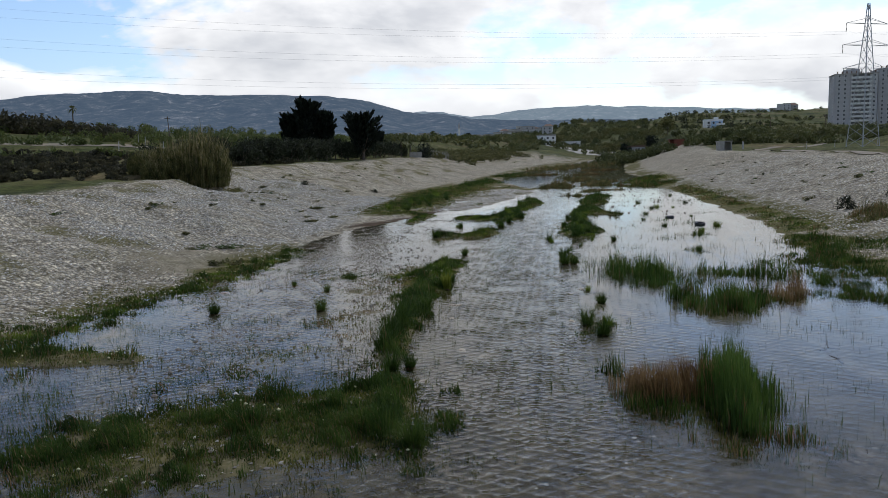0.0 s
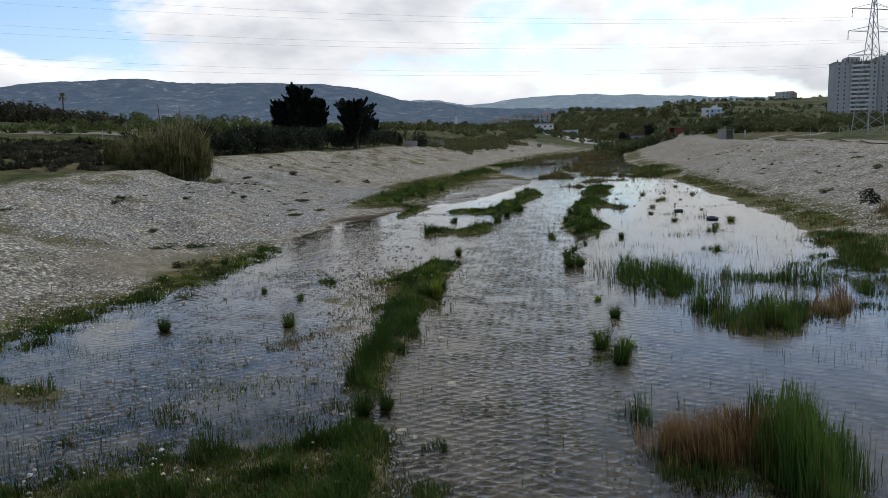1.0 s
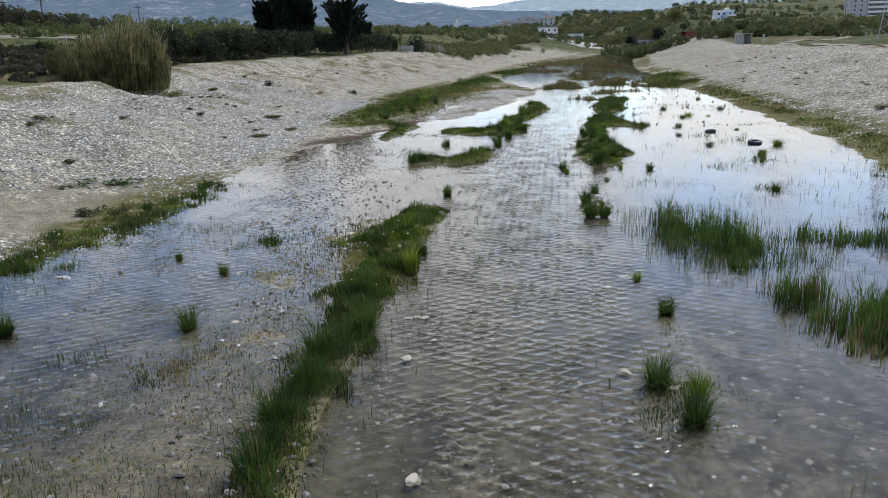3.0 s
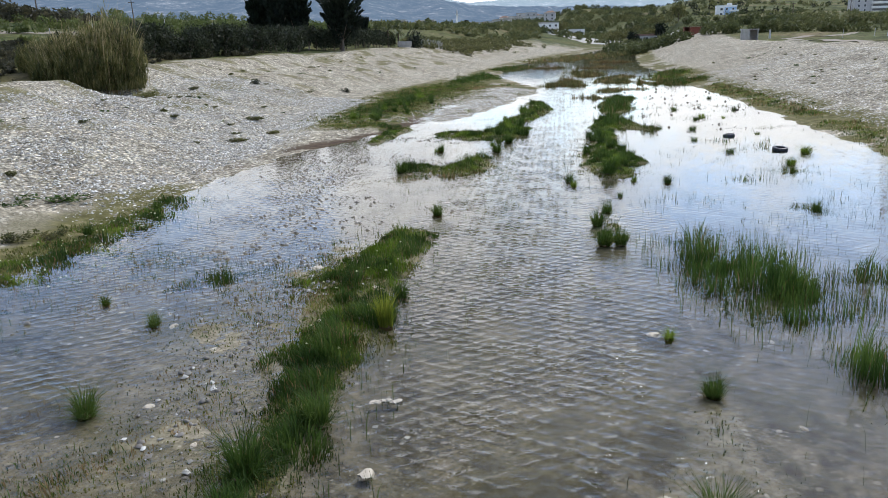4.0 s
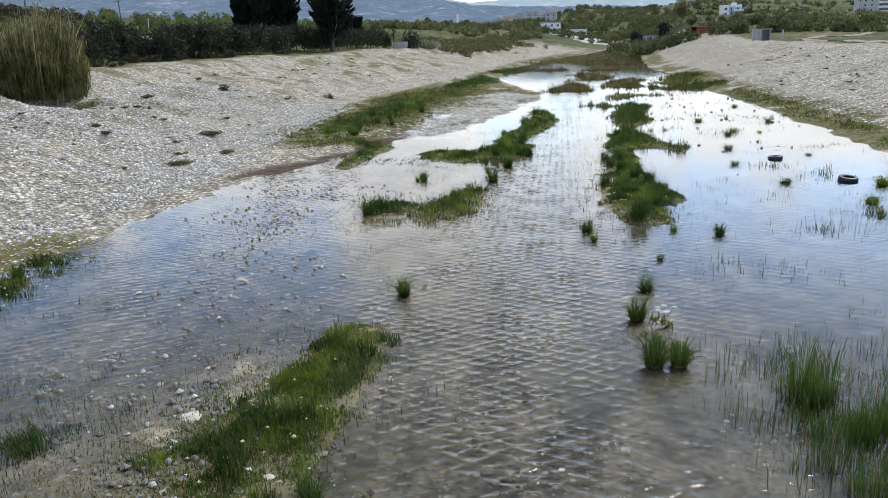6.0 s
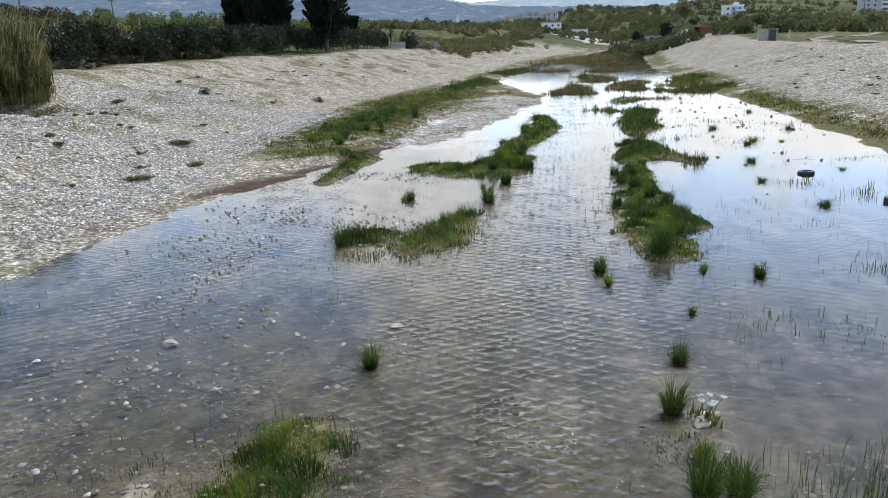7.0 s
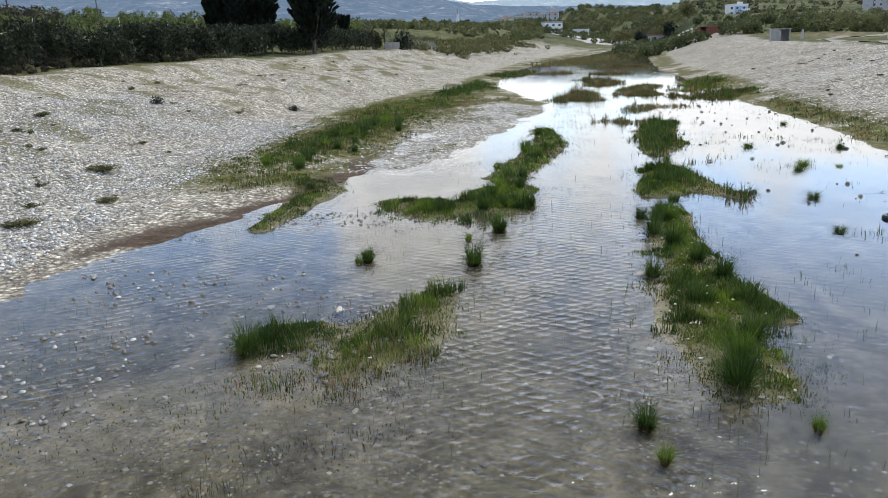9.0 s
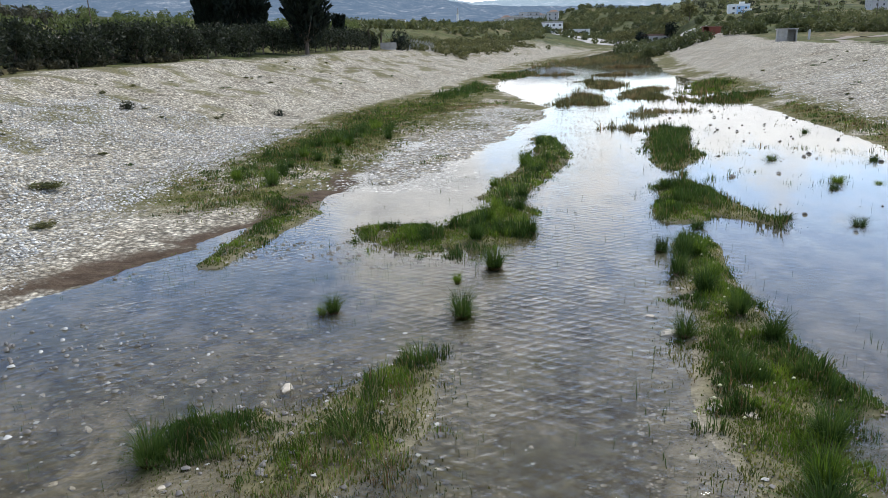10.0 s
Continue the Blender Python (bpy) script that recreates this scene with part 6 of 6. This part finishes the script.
def ribbon(name, pts, width, mat, label, category):
    """A strip of track laid on the land."""
    p = np.array(pts, float)
    s = np.concatenate([[0], np.cumsum(np.hypot(*np.diff(p, axis=0).T))])
    t = np.linspace(0, s[-1], int(s[-1] / 2.5) + 2)
    c = np.stack([np.interp(t, s, p[:, 0]), np.interp(t, s, p[:, 1])], -1)
    d = np.gradient(c, axis=0)
    d /= np.linalg.norm(d, axis=1)[:, None]
    nrm = np.stack([-d[:, 1], d[:, 0]], -1)
    rows = [c + nrm * width * k for k in (-0.5, -0.25, 0, 0.25, 0.5)]
    v = np.stack([np.concatenate([q, (land(q[:, 0], q[:, 1]) + 0.10)[:, None]], 1) for q in rows], 1)
    n, m = len(c), 5
    i = (np.arange(n - 1)[:, None] * m + np.arange(m - 1)[None]).ravel()
    return tagged(new(name, mesh_of(name, v.reshape(-1, 3), [np.stack([i, i + 1, i + m + 1, i + m], -1)], mat, True)), label, category, kind="structure")


ribbon("road", [(-170, 156), (-90, 150), (-62, 146), (-48, 140)], 9, DIRTROAD, "pale dirt road across the plain", "road")
ribbon("gravel_strip", [(30, 520), (50, 468), (78, 415), (96, 380)], 26, PALEGRAVEL, "pale gravel bank across the far river bend", "gravel bank")
ribbon("road_track", [(42, 70), (47, 100), (54, 140), (62, 176), (90, 205)], 2.6, DIRTROAD, "dirt track along the top of the bank", "road")


# ---- buildings ----
def window(parent, x, y, z, w, h, side, deep=0.08):
    """A framed window set into a wall; side: 'front' looks to -y, 'flank' to -x."""
    bm = bmesh.new()
    if side == "front":
        box(bm, x - w / 2, y - 0.03, z, x + w / 2, y + deep, z + h)
    else:
        box(bm, x - 0.03, y - w / 2, z, x + deep, y + w / 2, z + h)
    win = part("window", bm, DARKGLASS, parent, "dark glazed window")
    bm = bmesh.new()
    e = 0.09
    if side == "front":
        for a in ((x - w / 2 - e, z - e, x - w / 2, z + h + e), (x + w / 2, z - e, x + w / 2 + e, z + h + e), (x - w / 2, z - e, x + w / 2, z), (x - w / 2, z + h, x + w / 2, z + h + e)):
            box(bm, a[0], y - 0.07, a[1], a[2], y + 0.02, a[3])
    else:
        for a in ((y - w / 2 - e, z - e, y - w / 2, z + h + e), (y + w / 2, z - e, y + w / 2 + e, z + h + e), (y - w / 2, z - e, y + w / 2, z), (y - w / 2, z + h, y + w / 2, z + h + e)):
            box(bm, x - 0.07, a[0], a[1], x + 0.02, a[2], a[3])
    part("frame", bm, PLASTER, win)
    return win


def house(name, x, y, w, d, floors, wall, roof, label, turn=0.0, pitched=False, group="", trim=None, cols=3, category="house", framed=True, storey=2.9):
    z = land1(x, y)
    t = base(name, x, y, z, label, category, group, turn)
    h = floors * storey
    bm = bmesh.new()
    box(bm, -w / 2, -d / 2, -2.0, w / 2, d / 2, h, 0.04)
    part("wall", bm, wall, t)
    bm = bmesh.new()
    if pitched:
        v = [bm.verts.new(q) for q in ((-w / 2 - .4, -d / 2 - .4, h), (w / 2 + .4, -d / 2 - .4, h), (w / 2 + .4, d / 2 + .4, h), (-w / 2 - .4, d / 2 + .4, h), (-w / 4, 0, h + d * .28), (w / 4, 0, h + d * .28))]
        for q in ((0, 1, 5, 4), (1, 2, 5), (2, 3, 4, 5), (3, 0, 4), (3, 2, 1, 0)):
            bm.faces.new([v[i] for i in q])
    else:
        box(bm, -w / 2 - .15, -d / 2 - .15, h, w / 2 + .15, d / 2 + .15, h + .25)
        box(bm, -w / 2 - .15, -d / 2 - .15, h + .25, w / 2 + .15, -d / 2, h + .9)
        box(bm, -w / 2 - .15, d / 2, h + .25, w / 2 + .15, d / 2 + .15, h + .9)
    part("roof", bm, roof, t)
    for f in range(floors):
        for c in range(cols):
            if framed:
                window(t, -w / 2 + w * (c + 0.5) / cols, -d / 2, f * 2.9 + 0.95, min(1.3, w / cols * 0.5), 1.3, "front")
            else:
                bm = bmesh.new()
                cx = -w / 2 + w * (c + 0.5) / cols
                box(bm, cx - .6, -d / 2 - .04, f * 2.9 + .9, cx + .6, -d / 2 + .05, f * 2.9 + 2.2)
                part("window", bm, DARKGLASS, t)
    return t


def white_house():
    t = house("house", 152, 504, 11.5, 9, 2, PLASTER, PLASTER, "white two-storey house with a pale blue front", -12, cols=2, trim=BLUEWALL)
    bm = bmesh.new()
    box(bm, -1.2, -5.6, -1.5, 5.4, -4.53, 5.6, 0.03)
    part("blue_bay", bm, BLUEWALL, t, "pale blue projecting bay")
    for z in (0.1, 3.0):
        bm = bmesh.new()
        box(bm, 1.5, -6.6, z, 6.6, -5.62, z + 0.18)
        box(bm, 1.5, -6.6, z + 0.18, 6.6, -6.5, z + 1.0)
        part("balcony", bm, PLASTER, t)
    for x in (0.0, 3.6):
        for z in (0.9, 3.8):
            window(t, x, -5.6, z, 1.1, 1.3, "front")
    bm = bmesh.new()
    box(bm, 0.5, -1, 6.0, 3.2, 2, 8.0, 0.03)
    part("roof_room", bm, PLASTER, t)


white_house()
h2 = house("house", 46, 500, 10.5, 9, 2, PLASTER, CONCRETE, "white two-storey house with a flat grey roof", 6, cols=3)
for z in (3.0,):
    bm = bmesh.new()
    box(bm, -5.0, -5.9, z, 5.0, -4.53, z + 0.18)
    box(bm, -5.0, -5.9, z + 0.18, 5.0, -5.8, z + 1.0)
    part("balcony", bm, PLASTER, h2)
house("house", 90, 436, 13, 9, 1, GREYWALL, ROOF, "low grey house with a dark roof on the hillside", 5, cols=3)
house("house", 60, 512, 18, 4, 1, PLASTER, PLASTER, "low white wall building beside a white house", 4, cols=5)


def apartment(x, y, w, d, floors, turn, label):
    z = land1(x, y)
    t = base("apartment_building", x, y, z, label, "apartment building", "apartment towers", turn)
    fh = 2.72
    h = floors * fh
    bm = bmesh.new()
    box(bm, -w / 2, -d / 2, -8, -w * 0.14, d / 2, h, 0.05)
    part("stair_wing", bm, GREYWALL, t, "grey rendered wing")
    bm = bmesh.new()
    box(bm, -w * 0.14, -d / 2 + 1.6, -8, w / 2, d / 2, h - 0.02, 0.05)
    part("wall", bm, PALEWALL, t)
    bm = bmesh.new()
    box(bm, -w / 2 - .4, -d / 2 - .4, h, w / 2 + .4, d / 2 + .4, h + .5)
    part("roof", bm, CONCRETE, t, "flat grey roof slab")
    bm = bmesh.new()
    box(bm, -w * .2, -d * .2, h + .5, w * .12, d * .3, h + 3.6, 0.05)
    part("roof_room", bm, GREYWALL, t)
    for k in range(9):
        bm = bmesh.new()
        cx = -w / 2 + 1.5 + k * (w - 3) / 8
        bar(bm, (cx, -d / 2 + 1.2, h + .5), (cx, -d / 2 + 1.2, h + 1.3), 0.35, 0.35, 8)
        bar(bm, (cx, -d / 2 + 1.2, h + 1.3), (cx, -d / 2 + 1.2, h + 1.9), 0.45, 0.35, 8)
        part("water_heater", bm, RUST, t, "dark rooftop tank")
    for f in range(floors):
        b = f * fh
        bm = bmesh.new()
        box(bm, -w * .12, -d / 2 + 0.15, b - .1, w * .36, -d / 2 + 1.58, b + .1)
        box(bm, -w * .12, -d / 2 + 0.15, b + .1, w * .36, -d / 2 + .3, b + 1.05)
        part("balcony", bm, PLASTER, t, "white balcony with a solid rail")
        bm = bmesh.new()
        box(bm, -w * .08, -d / 2 + 1.55, b + .15, w * .32, -d / 2 + 1.66, b + 2.4)
        part("balcony_door", bm, DARKGLASS, t, "dark glazed balcony door")
        for cx in (-w * .40, -w * .26):
            window(t, cx, -d / 2, b + .9, 1.1, 1.3, "front")
        window(t, w * .43, -d / 2 + 1.6, b + .9, 1.2, 1.3, "front")
        for cy in (-d * .25, d * .2):
            window(t, -w / 2, cy, b + .9, 1.1, 1.3, "flank")
    return t


apartment(247, 522, 25, 20, 12, -14, "grey twelve-storey apartment tower with white balconies")
apartment(278, 528, 26, 20, 13, -14, "grey tall apartment tower behind the pylon")


# far village: counted houses on the valley side and along the hill crest
vrng = np.random.default_rng(44)
walls = [PLASTER, PALEWALL, GREYWALL, CONCRETE]
for k in range(110):
    if k >= 46:
        y = float(vrng.uniform(820, 2100))
        x = y * float(vrng.uniform(-0.10, 0.11))
    elif k < 24:
        y = float(vrng.uniform(640, 1050))
        x = y * float(vrng.uniform(0.012, 0.095))
    elif k < 34:
        y = float(vrng.uniform(870, 900))
        x = y * float(vrng.uniform(0.32, 0.45))
    else:
        y = float(vrng.uniform(900, 1500))
        x = y * float(vrng.uniform(-0.11, 0.03))
    fl = int(vrng.integers(1, 4))
    red = vrng.uniform() < 0.15
    house("house", x, y, float(vrng.uniform(9, 16)), float(vrng.uniform(8, 11)), fl, walls[int(vrng.integers(0, 4))], ROOF if red else CONCRETE, "pale village house with a clay roof" if red else "pale flat-roofed village house", float(vrng.uniform(-25, 25)), red, "village houses", cols=2 if fl > 1 else 3, framed=False)


def minaret(x, y):
    t = base("minaret", x, y, land1(x, y), "slender white minaret beside a low prayer hall", "minaret")
    bm = bmesh.new()
    bar(bm, (0, 0, -2), (0, 0, 15), 1.3, 1.1, 12)
    part("shaft", bm, PLASTER, t)
    bm = bmesh.new()
    bar(bm, (0, 0, 15), (0, 0, 16.2), 1.2, 1.9, 12)
    part("gallery", bm, PLASTER, t)
    bm = bmesh.new()
    bar(bm, (0, 0, 16.2), (0, 0, 19), 0.9, 0.8, 12)
    bar(bm, (0, 0, 19), (0, 0, 23), 1.0, 0.05, 12)
    part("spire", bm, GREYWALL, t, "grey pointed cap")


minaret(-17, 900)
house("prayer_hall", -28, 905, 22, 14, 1, PLASTER, CONCRETE, "low white flat-roofed hall beside a minaret", 0, cols=5, category="hall", framed=False)
house("hut", -13.0, 172, 2.4, 2.0, 1, GREYWALL, CONCRETE, "small white hut at the end of the olive row", 8, cols=0, category="hut", storey=0.3)


# ---- small buildings on the right bank ----
def concrete_box(x, y):
    z = land1(x, y)
    t = base("pump_shelter", x, y, z, "open-fronted raw concrete shelter on the bank top", "shelter", turn=-12)
    for name, a in (("side_wall", (-1.6, -1.1, -.3, -1.38, 1.1, 2.1)), ("side_wall", (1.38, -1.1, -.3, 1.6, 1.1, 2.1)), ("back_wall", (-1.38, 0.9, -.3, 1.38, 1.1, 2.1)), ("front_wall", (-1.38, -1.1, -.3, 0.0, -0.9, 2.1)), ("roof_slab", (-1.75, -1.25, 2.1, 1.75, 1.25, 2.28))):
        bm = bmesh.new()
        box(bm, *a, 0.02)
        part(name, bm, CONCRETE, t)


def red_hut(x, y):
    z = land1(x, y)
    t = base("brick_hut", x, y, z, "small red brick hut with a rusty sheet roof", "hut", turn=-10)
    t.scale = (1.35, 1.35, 1.35)
    for name, a in (("side_wall", (-1.7, -1.2, -.3, -1.5, 1.2, 1.8)), ("side_wall", (1.5, -1.2, -.3, 1.7, 1.2, 1.8)), ("back_wall", (-1.5, 1.0, -.3, 1.5, 1.2, 1.8)), ("front_wall", (-0.6, -1.2, -.3, 1.5, -1.0, 1.8))):
        bm = bmesh.new()
        box(bm, *a, 0.02)
        part(name, bm, REDWALL, t)
    bm = bmesh.new()
    box(bm, -2.0, -1.5, 1.8, 2.0, 1.5, 1.88)
    roof = part("roof", bm, RUST, t, "rusty corrugated roof")
    for k in range(13):
        part("roof_rib", bar(bmesh.new(), (-1.95 + k * 0.325, -1.5, 1.89), (-1.95 + k * 0.325, 1.5, 1.89), 0.04, 0.04, 5), RUST, roof)


concrete_box(56.9, 180)
red_hut(64.6, 252)


def post(x, y, h, label, lean=0.0, r0=0.06):
    t = base("post", x, y, land1(x, y), label, "post", "posts", 0)
    bm = bmesh.new()
    bar(bm, (0, 0, -0.3), (lean, 0, h), r0, r0 * 0.8, 6)
    part("shaft", bm, PALEWALL, t)
    bm = bmesh.new()
    bar(bm, (lean, 0, h), (lean, 0, h + r0), r0, r0 * 0.3, 6)
    part("cap", bm, CONCRETE, t)


post(62.5, 184, 1.6, "white marker post beside the bank track", 0, 0.22)
for x, y, h in ((72, 172, 1.5), (78, 172, 1.4), (86, 170, 1.5), (70, 120, 1.2), (-52, 112, 1.8), (-47, 116, 2.0), (-60, 140, 2.2), (-70, 160, 2.2), (-58, 165, 2.4), (-44, 150, 2.4), (-34, 155, 2.4)):
    post(x, y, h, "pale leaning fence post in the field", 0.1)
for k in range(26):
    x, y = -10.5 + k * 0.16, 185 + k * 0.45
    post(x, y, 1.5 + 0.2 * (k % 3), "rough cane fence stake by the orchard", 0.05, 0.04)


def utility_pole(x, y, h, lean):
    t = base("utility_pole", x, y, land1(x, y), "dark wooden utility pole in the fields", "pole", "poles")
    bm = bmesh.new()
    bar(bm, (0, 0, -0.5), (lean, 0, h), 0.16, 0.11, 8)
    part("shaft", bm, BARK, t)
    bm = bmesh.new()
    box(bm, lean - 0.8, -0.06, h - 0.6, lean + 0.8, 0.06, h - 0.45)
    part("crossarm", bm, BARK, t)


utility_pole(-85, 215, 6.5, -0.3)
utility_pole(112, 300, 7, 0.1)
utility_pole(150, 340, 7, 0.0)
utility_pole(98, 330, 7, 0.0)


# ---- power line ----
PX, PY, PTOP = 83.0, 170.0, 33.6


def pylon(x, y, top, label, turn):
    z = land1(x, y)
    t = base("pylon", x, y, z, label, "pylon", "power line", turn)
    h = top - z
    half = lambda q: 2.1 * (1 - q / h) ** 1.15 + 0.16
    for sx, sy in ((-1, -1), (1, -1), (1, 1), (-1, 1)):
        for k in range(8):
            a, b = h * k / 8, h * (k + 1) / 8
            part("leg", bar(bmesh.new(), (sx * half(a), sy * half(a), a - (0.4 if k == 0 else 0)), (sx * half(b), sy * half(b), b), 0.09, 0.08, 4), STEEL, t)
    for k in range(14):
        a, b = h * k / 14, h * (k + 1) / 14
        p, q = half(a), half(b)
        for (ax, ay), (bx, by) in (((-1, -1), (1, -1)), ((1, -1), (1, 1)), ((1, 1), (-1, 1)), ((-1, 1), (-1, -1))):
            part("brace", bar(bmesh.new(), (ax * p, ay * p, a), (bx * q, by * q, b), 0.045, 0.045, 4), STEEL, t)
            part("brace", bar(bmesh.new(), (bx * p, by * p, a), (ax * q, ay * q, b), 0.045, 0.045, 4), STEEL, t)
    for zz, arm in ((h * 0.86, 5.6), (h * 0.71, 6.4), (h * 0.55, 6.0)):
        for s in (-1, 1):
            bm = bmesh.new()
            w = half(zz)
            for sy in (-1, 1):
                bar(bm, (s * w, sy * w, zz), (s * arm, 0, zz), 0.06, 0.05, 4)
                bar(bm, (s * w, sy * w, zz + 1.1), (s * arm, 0, zz), 0.05, 0.04, 4)
            part("crossarm", bm, STEEL, t)
            bm = bmesh.new()
            for k in range(7):
                bar(bm, (s * arm, 0, zz - 0.25 * k - 0.05), (s * arm, 0, zz - 0.25 * k - 0.22), 0.10, 0.06, 8)
            part("insulator", bm, DARKGLASS, t, "dark insulator string")
    return z, h


pz, ph = pylon(PX, PY, PTOP, "grey steel lattice pylon before the apartment towers", 20)


def cable(a, b, sag, label):
    cu = bpy.data.curves.new("cable", "CURVE")
    cu.dimensions, cu.bevel_depth, cu.bevel_resolution = "3D", 0.012, 1
    sp = cu.splines.new("POLY")
    n = 40
    sp.points.add(n)
    for k in range(n + 1):
        t = k / n
        q = Vector(a).lerp(Vector(b), t)
        sp.points[k].co = (q.x, q.y, q.z - sag * 4 * t * (1 - t), 1)
    cu.materials.append(CABLE)
    tagged(new("cable", cu), label, "cable", "power cables")


for (zz, arm), lz in zip(((0.86, 5.6), (0.71, 6.4), (0.55, 6.0)), (36.8, 30.8, 24.6)):
    for s in (-1, 1):
        z = pz + ph * zz - 1.75
        ax, ay = PX + s * arm * math.cos(radians(20)), PY + s * arm * math.sin(radians(20))
        cable((ax, ay, z), (-122 + s * 2.0, 150 + s * 3.4, lz - s * 0.8), 3.0, "thin grey overhead power cable")
        cable((ax, ay, z), (ax + 150, ay + 60, z + 4), 2.5, "thin grey overhead power cable")


# ---- things in the stream ----
def tyre(x, y, s, tilt, turn, label):
    t = base("tyre", x, y, WATER_Z - 0.11, label, "tyre", "dumped tyres", turn)
    prof = [(0.20, -0.09), (0.24, -0.115), (0.31, -0.115), (0.335, -0.085), (0.338, 0.085), (0.31, 0.115), (0.24, 0.115), (0.20, 0.09), (0.235, 0.06), (0.24, -0.06)]
    n = 40
    v = np.array([(r * s * math.cos(a), r * s * math.sin(a), z * s) for a in np.linspace(0, 2 * math.pi, n, endpoint=False) for r, z in prof])
    m = len(prof)
    f = np.array([(k * m + j, ((k + 1) % n) * m + j, ((k + 1) % n) * m + (j + 1) % m, k * m + (j + 1) % m) for k in range(n) for j in range(m)])
    body = sub("carcass", mesh_of("carcass", v, [f], RUBBER, True), t)
    body.matrix_basis = pose(0, 0, 0.14 * s, tilt, 0, 0)
    for row in (-0.055, 0.0, 0.055):
        bm = bmesh.new()
        for k in range(n):
            a0, a1 = 2 * math.pi * k / n, 2 * math.pi * (k + 0.7) / n
            q = [bm.verts.new((r * s * math.cos(a), r * s * math.sin(a), (row + dz) * s)) for r in (0.334, 0.348) for a in (a0, a1) for dz in (-0.02, 0.02)]
            for i in ((4, 5, 7, 6), (0, 4, 6, 2), (1, 3, 7, 5), (0, 1, 5, 4), (2, 6, 7, 3)):
                bm.faces.new([q[j] for j in i])
        tread = part("tread", bm, RUBBER, t)
        tread.matrix_basis = pose(0, 0, 0.14 * s, tilt, 0, 0)


tyre(14.1, 49.0, 0.95, 6, 20, "old black tyre lying in the shallow pool")
tyre(13.5, 54.2, 0.85, -4, 70, "old black tyre half sunk in the pool")


def bottle(x, y, z):
    t = base("plastic_bottle", x, y, z, "clear plastic bottle standing at the foot of the reeds", "bottle")
    prof = [(0.0, 0.0), (0.040, 0.005), (0.045, 0.03), (0.045, 0.20), (0.035, 0.25), (0.015, 0.29), (0.015, 0.31)]
    n = 14
    v = np.array([(r * math.cos(a), r * math.sin(a), q) for a in np.linspace(0, 2 * math.pi, n, endpoint=False) for r, q in prof])
    m = len(prof)
    f = np.array([(k * m + j, ((k + 1) % n) * m + j, ((k + 1) % n) * m + j + 1, k * m + j + 1) for k in range(n) for j in range(m - 1)])
    sub("body", mesh_of("body", v, [f], PLASTER, True), t, "pale bottle body")
    bm = bmesh.new()
    bar(bm, (0, 0, 0.31), (0, 0, 0.335), 0.018, 0.018, 12)
    part("cap", bm, PLASTER, t)


bottle(4.75, 14.4, WATER_Z - 0.03)


def log(x, y, l, turn):
    t = base("driftwood", x, y, land1(x, y), "thin dark driftwood stick lying in the water", "driftwood", "driftwood", turn)
    bm = bmesh.new()
    bar(bm, (-l / 2, 0, 0.06), (l * 0.1, 0.05, 0.08), 0.022, 0.018, 6)
    bar(bm, (l * 0.1, 0.05, 0.08), (l / 2, -0.06, 0.05), 0.018, 0.008, 6)
    part("stick", bm, DARKWOOD, t)
    bm = bmesh.new()
    bar(bm, (0, 0.02, 0.09), (l * 0.2, 0.22, 0.16), 0.015, 0.008, 5)
    part("twig", bm, DARKWOOD, t)


log(8.5, 18.6, 0.55, 20)
log(8.3, 17.6, 0.45, 80)
log(13.8, 31.2, 0.9, 10)
log(14.9, 57.8, 0.9, -10)
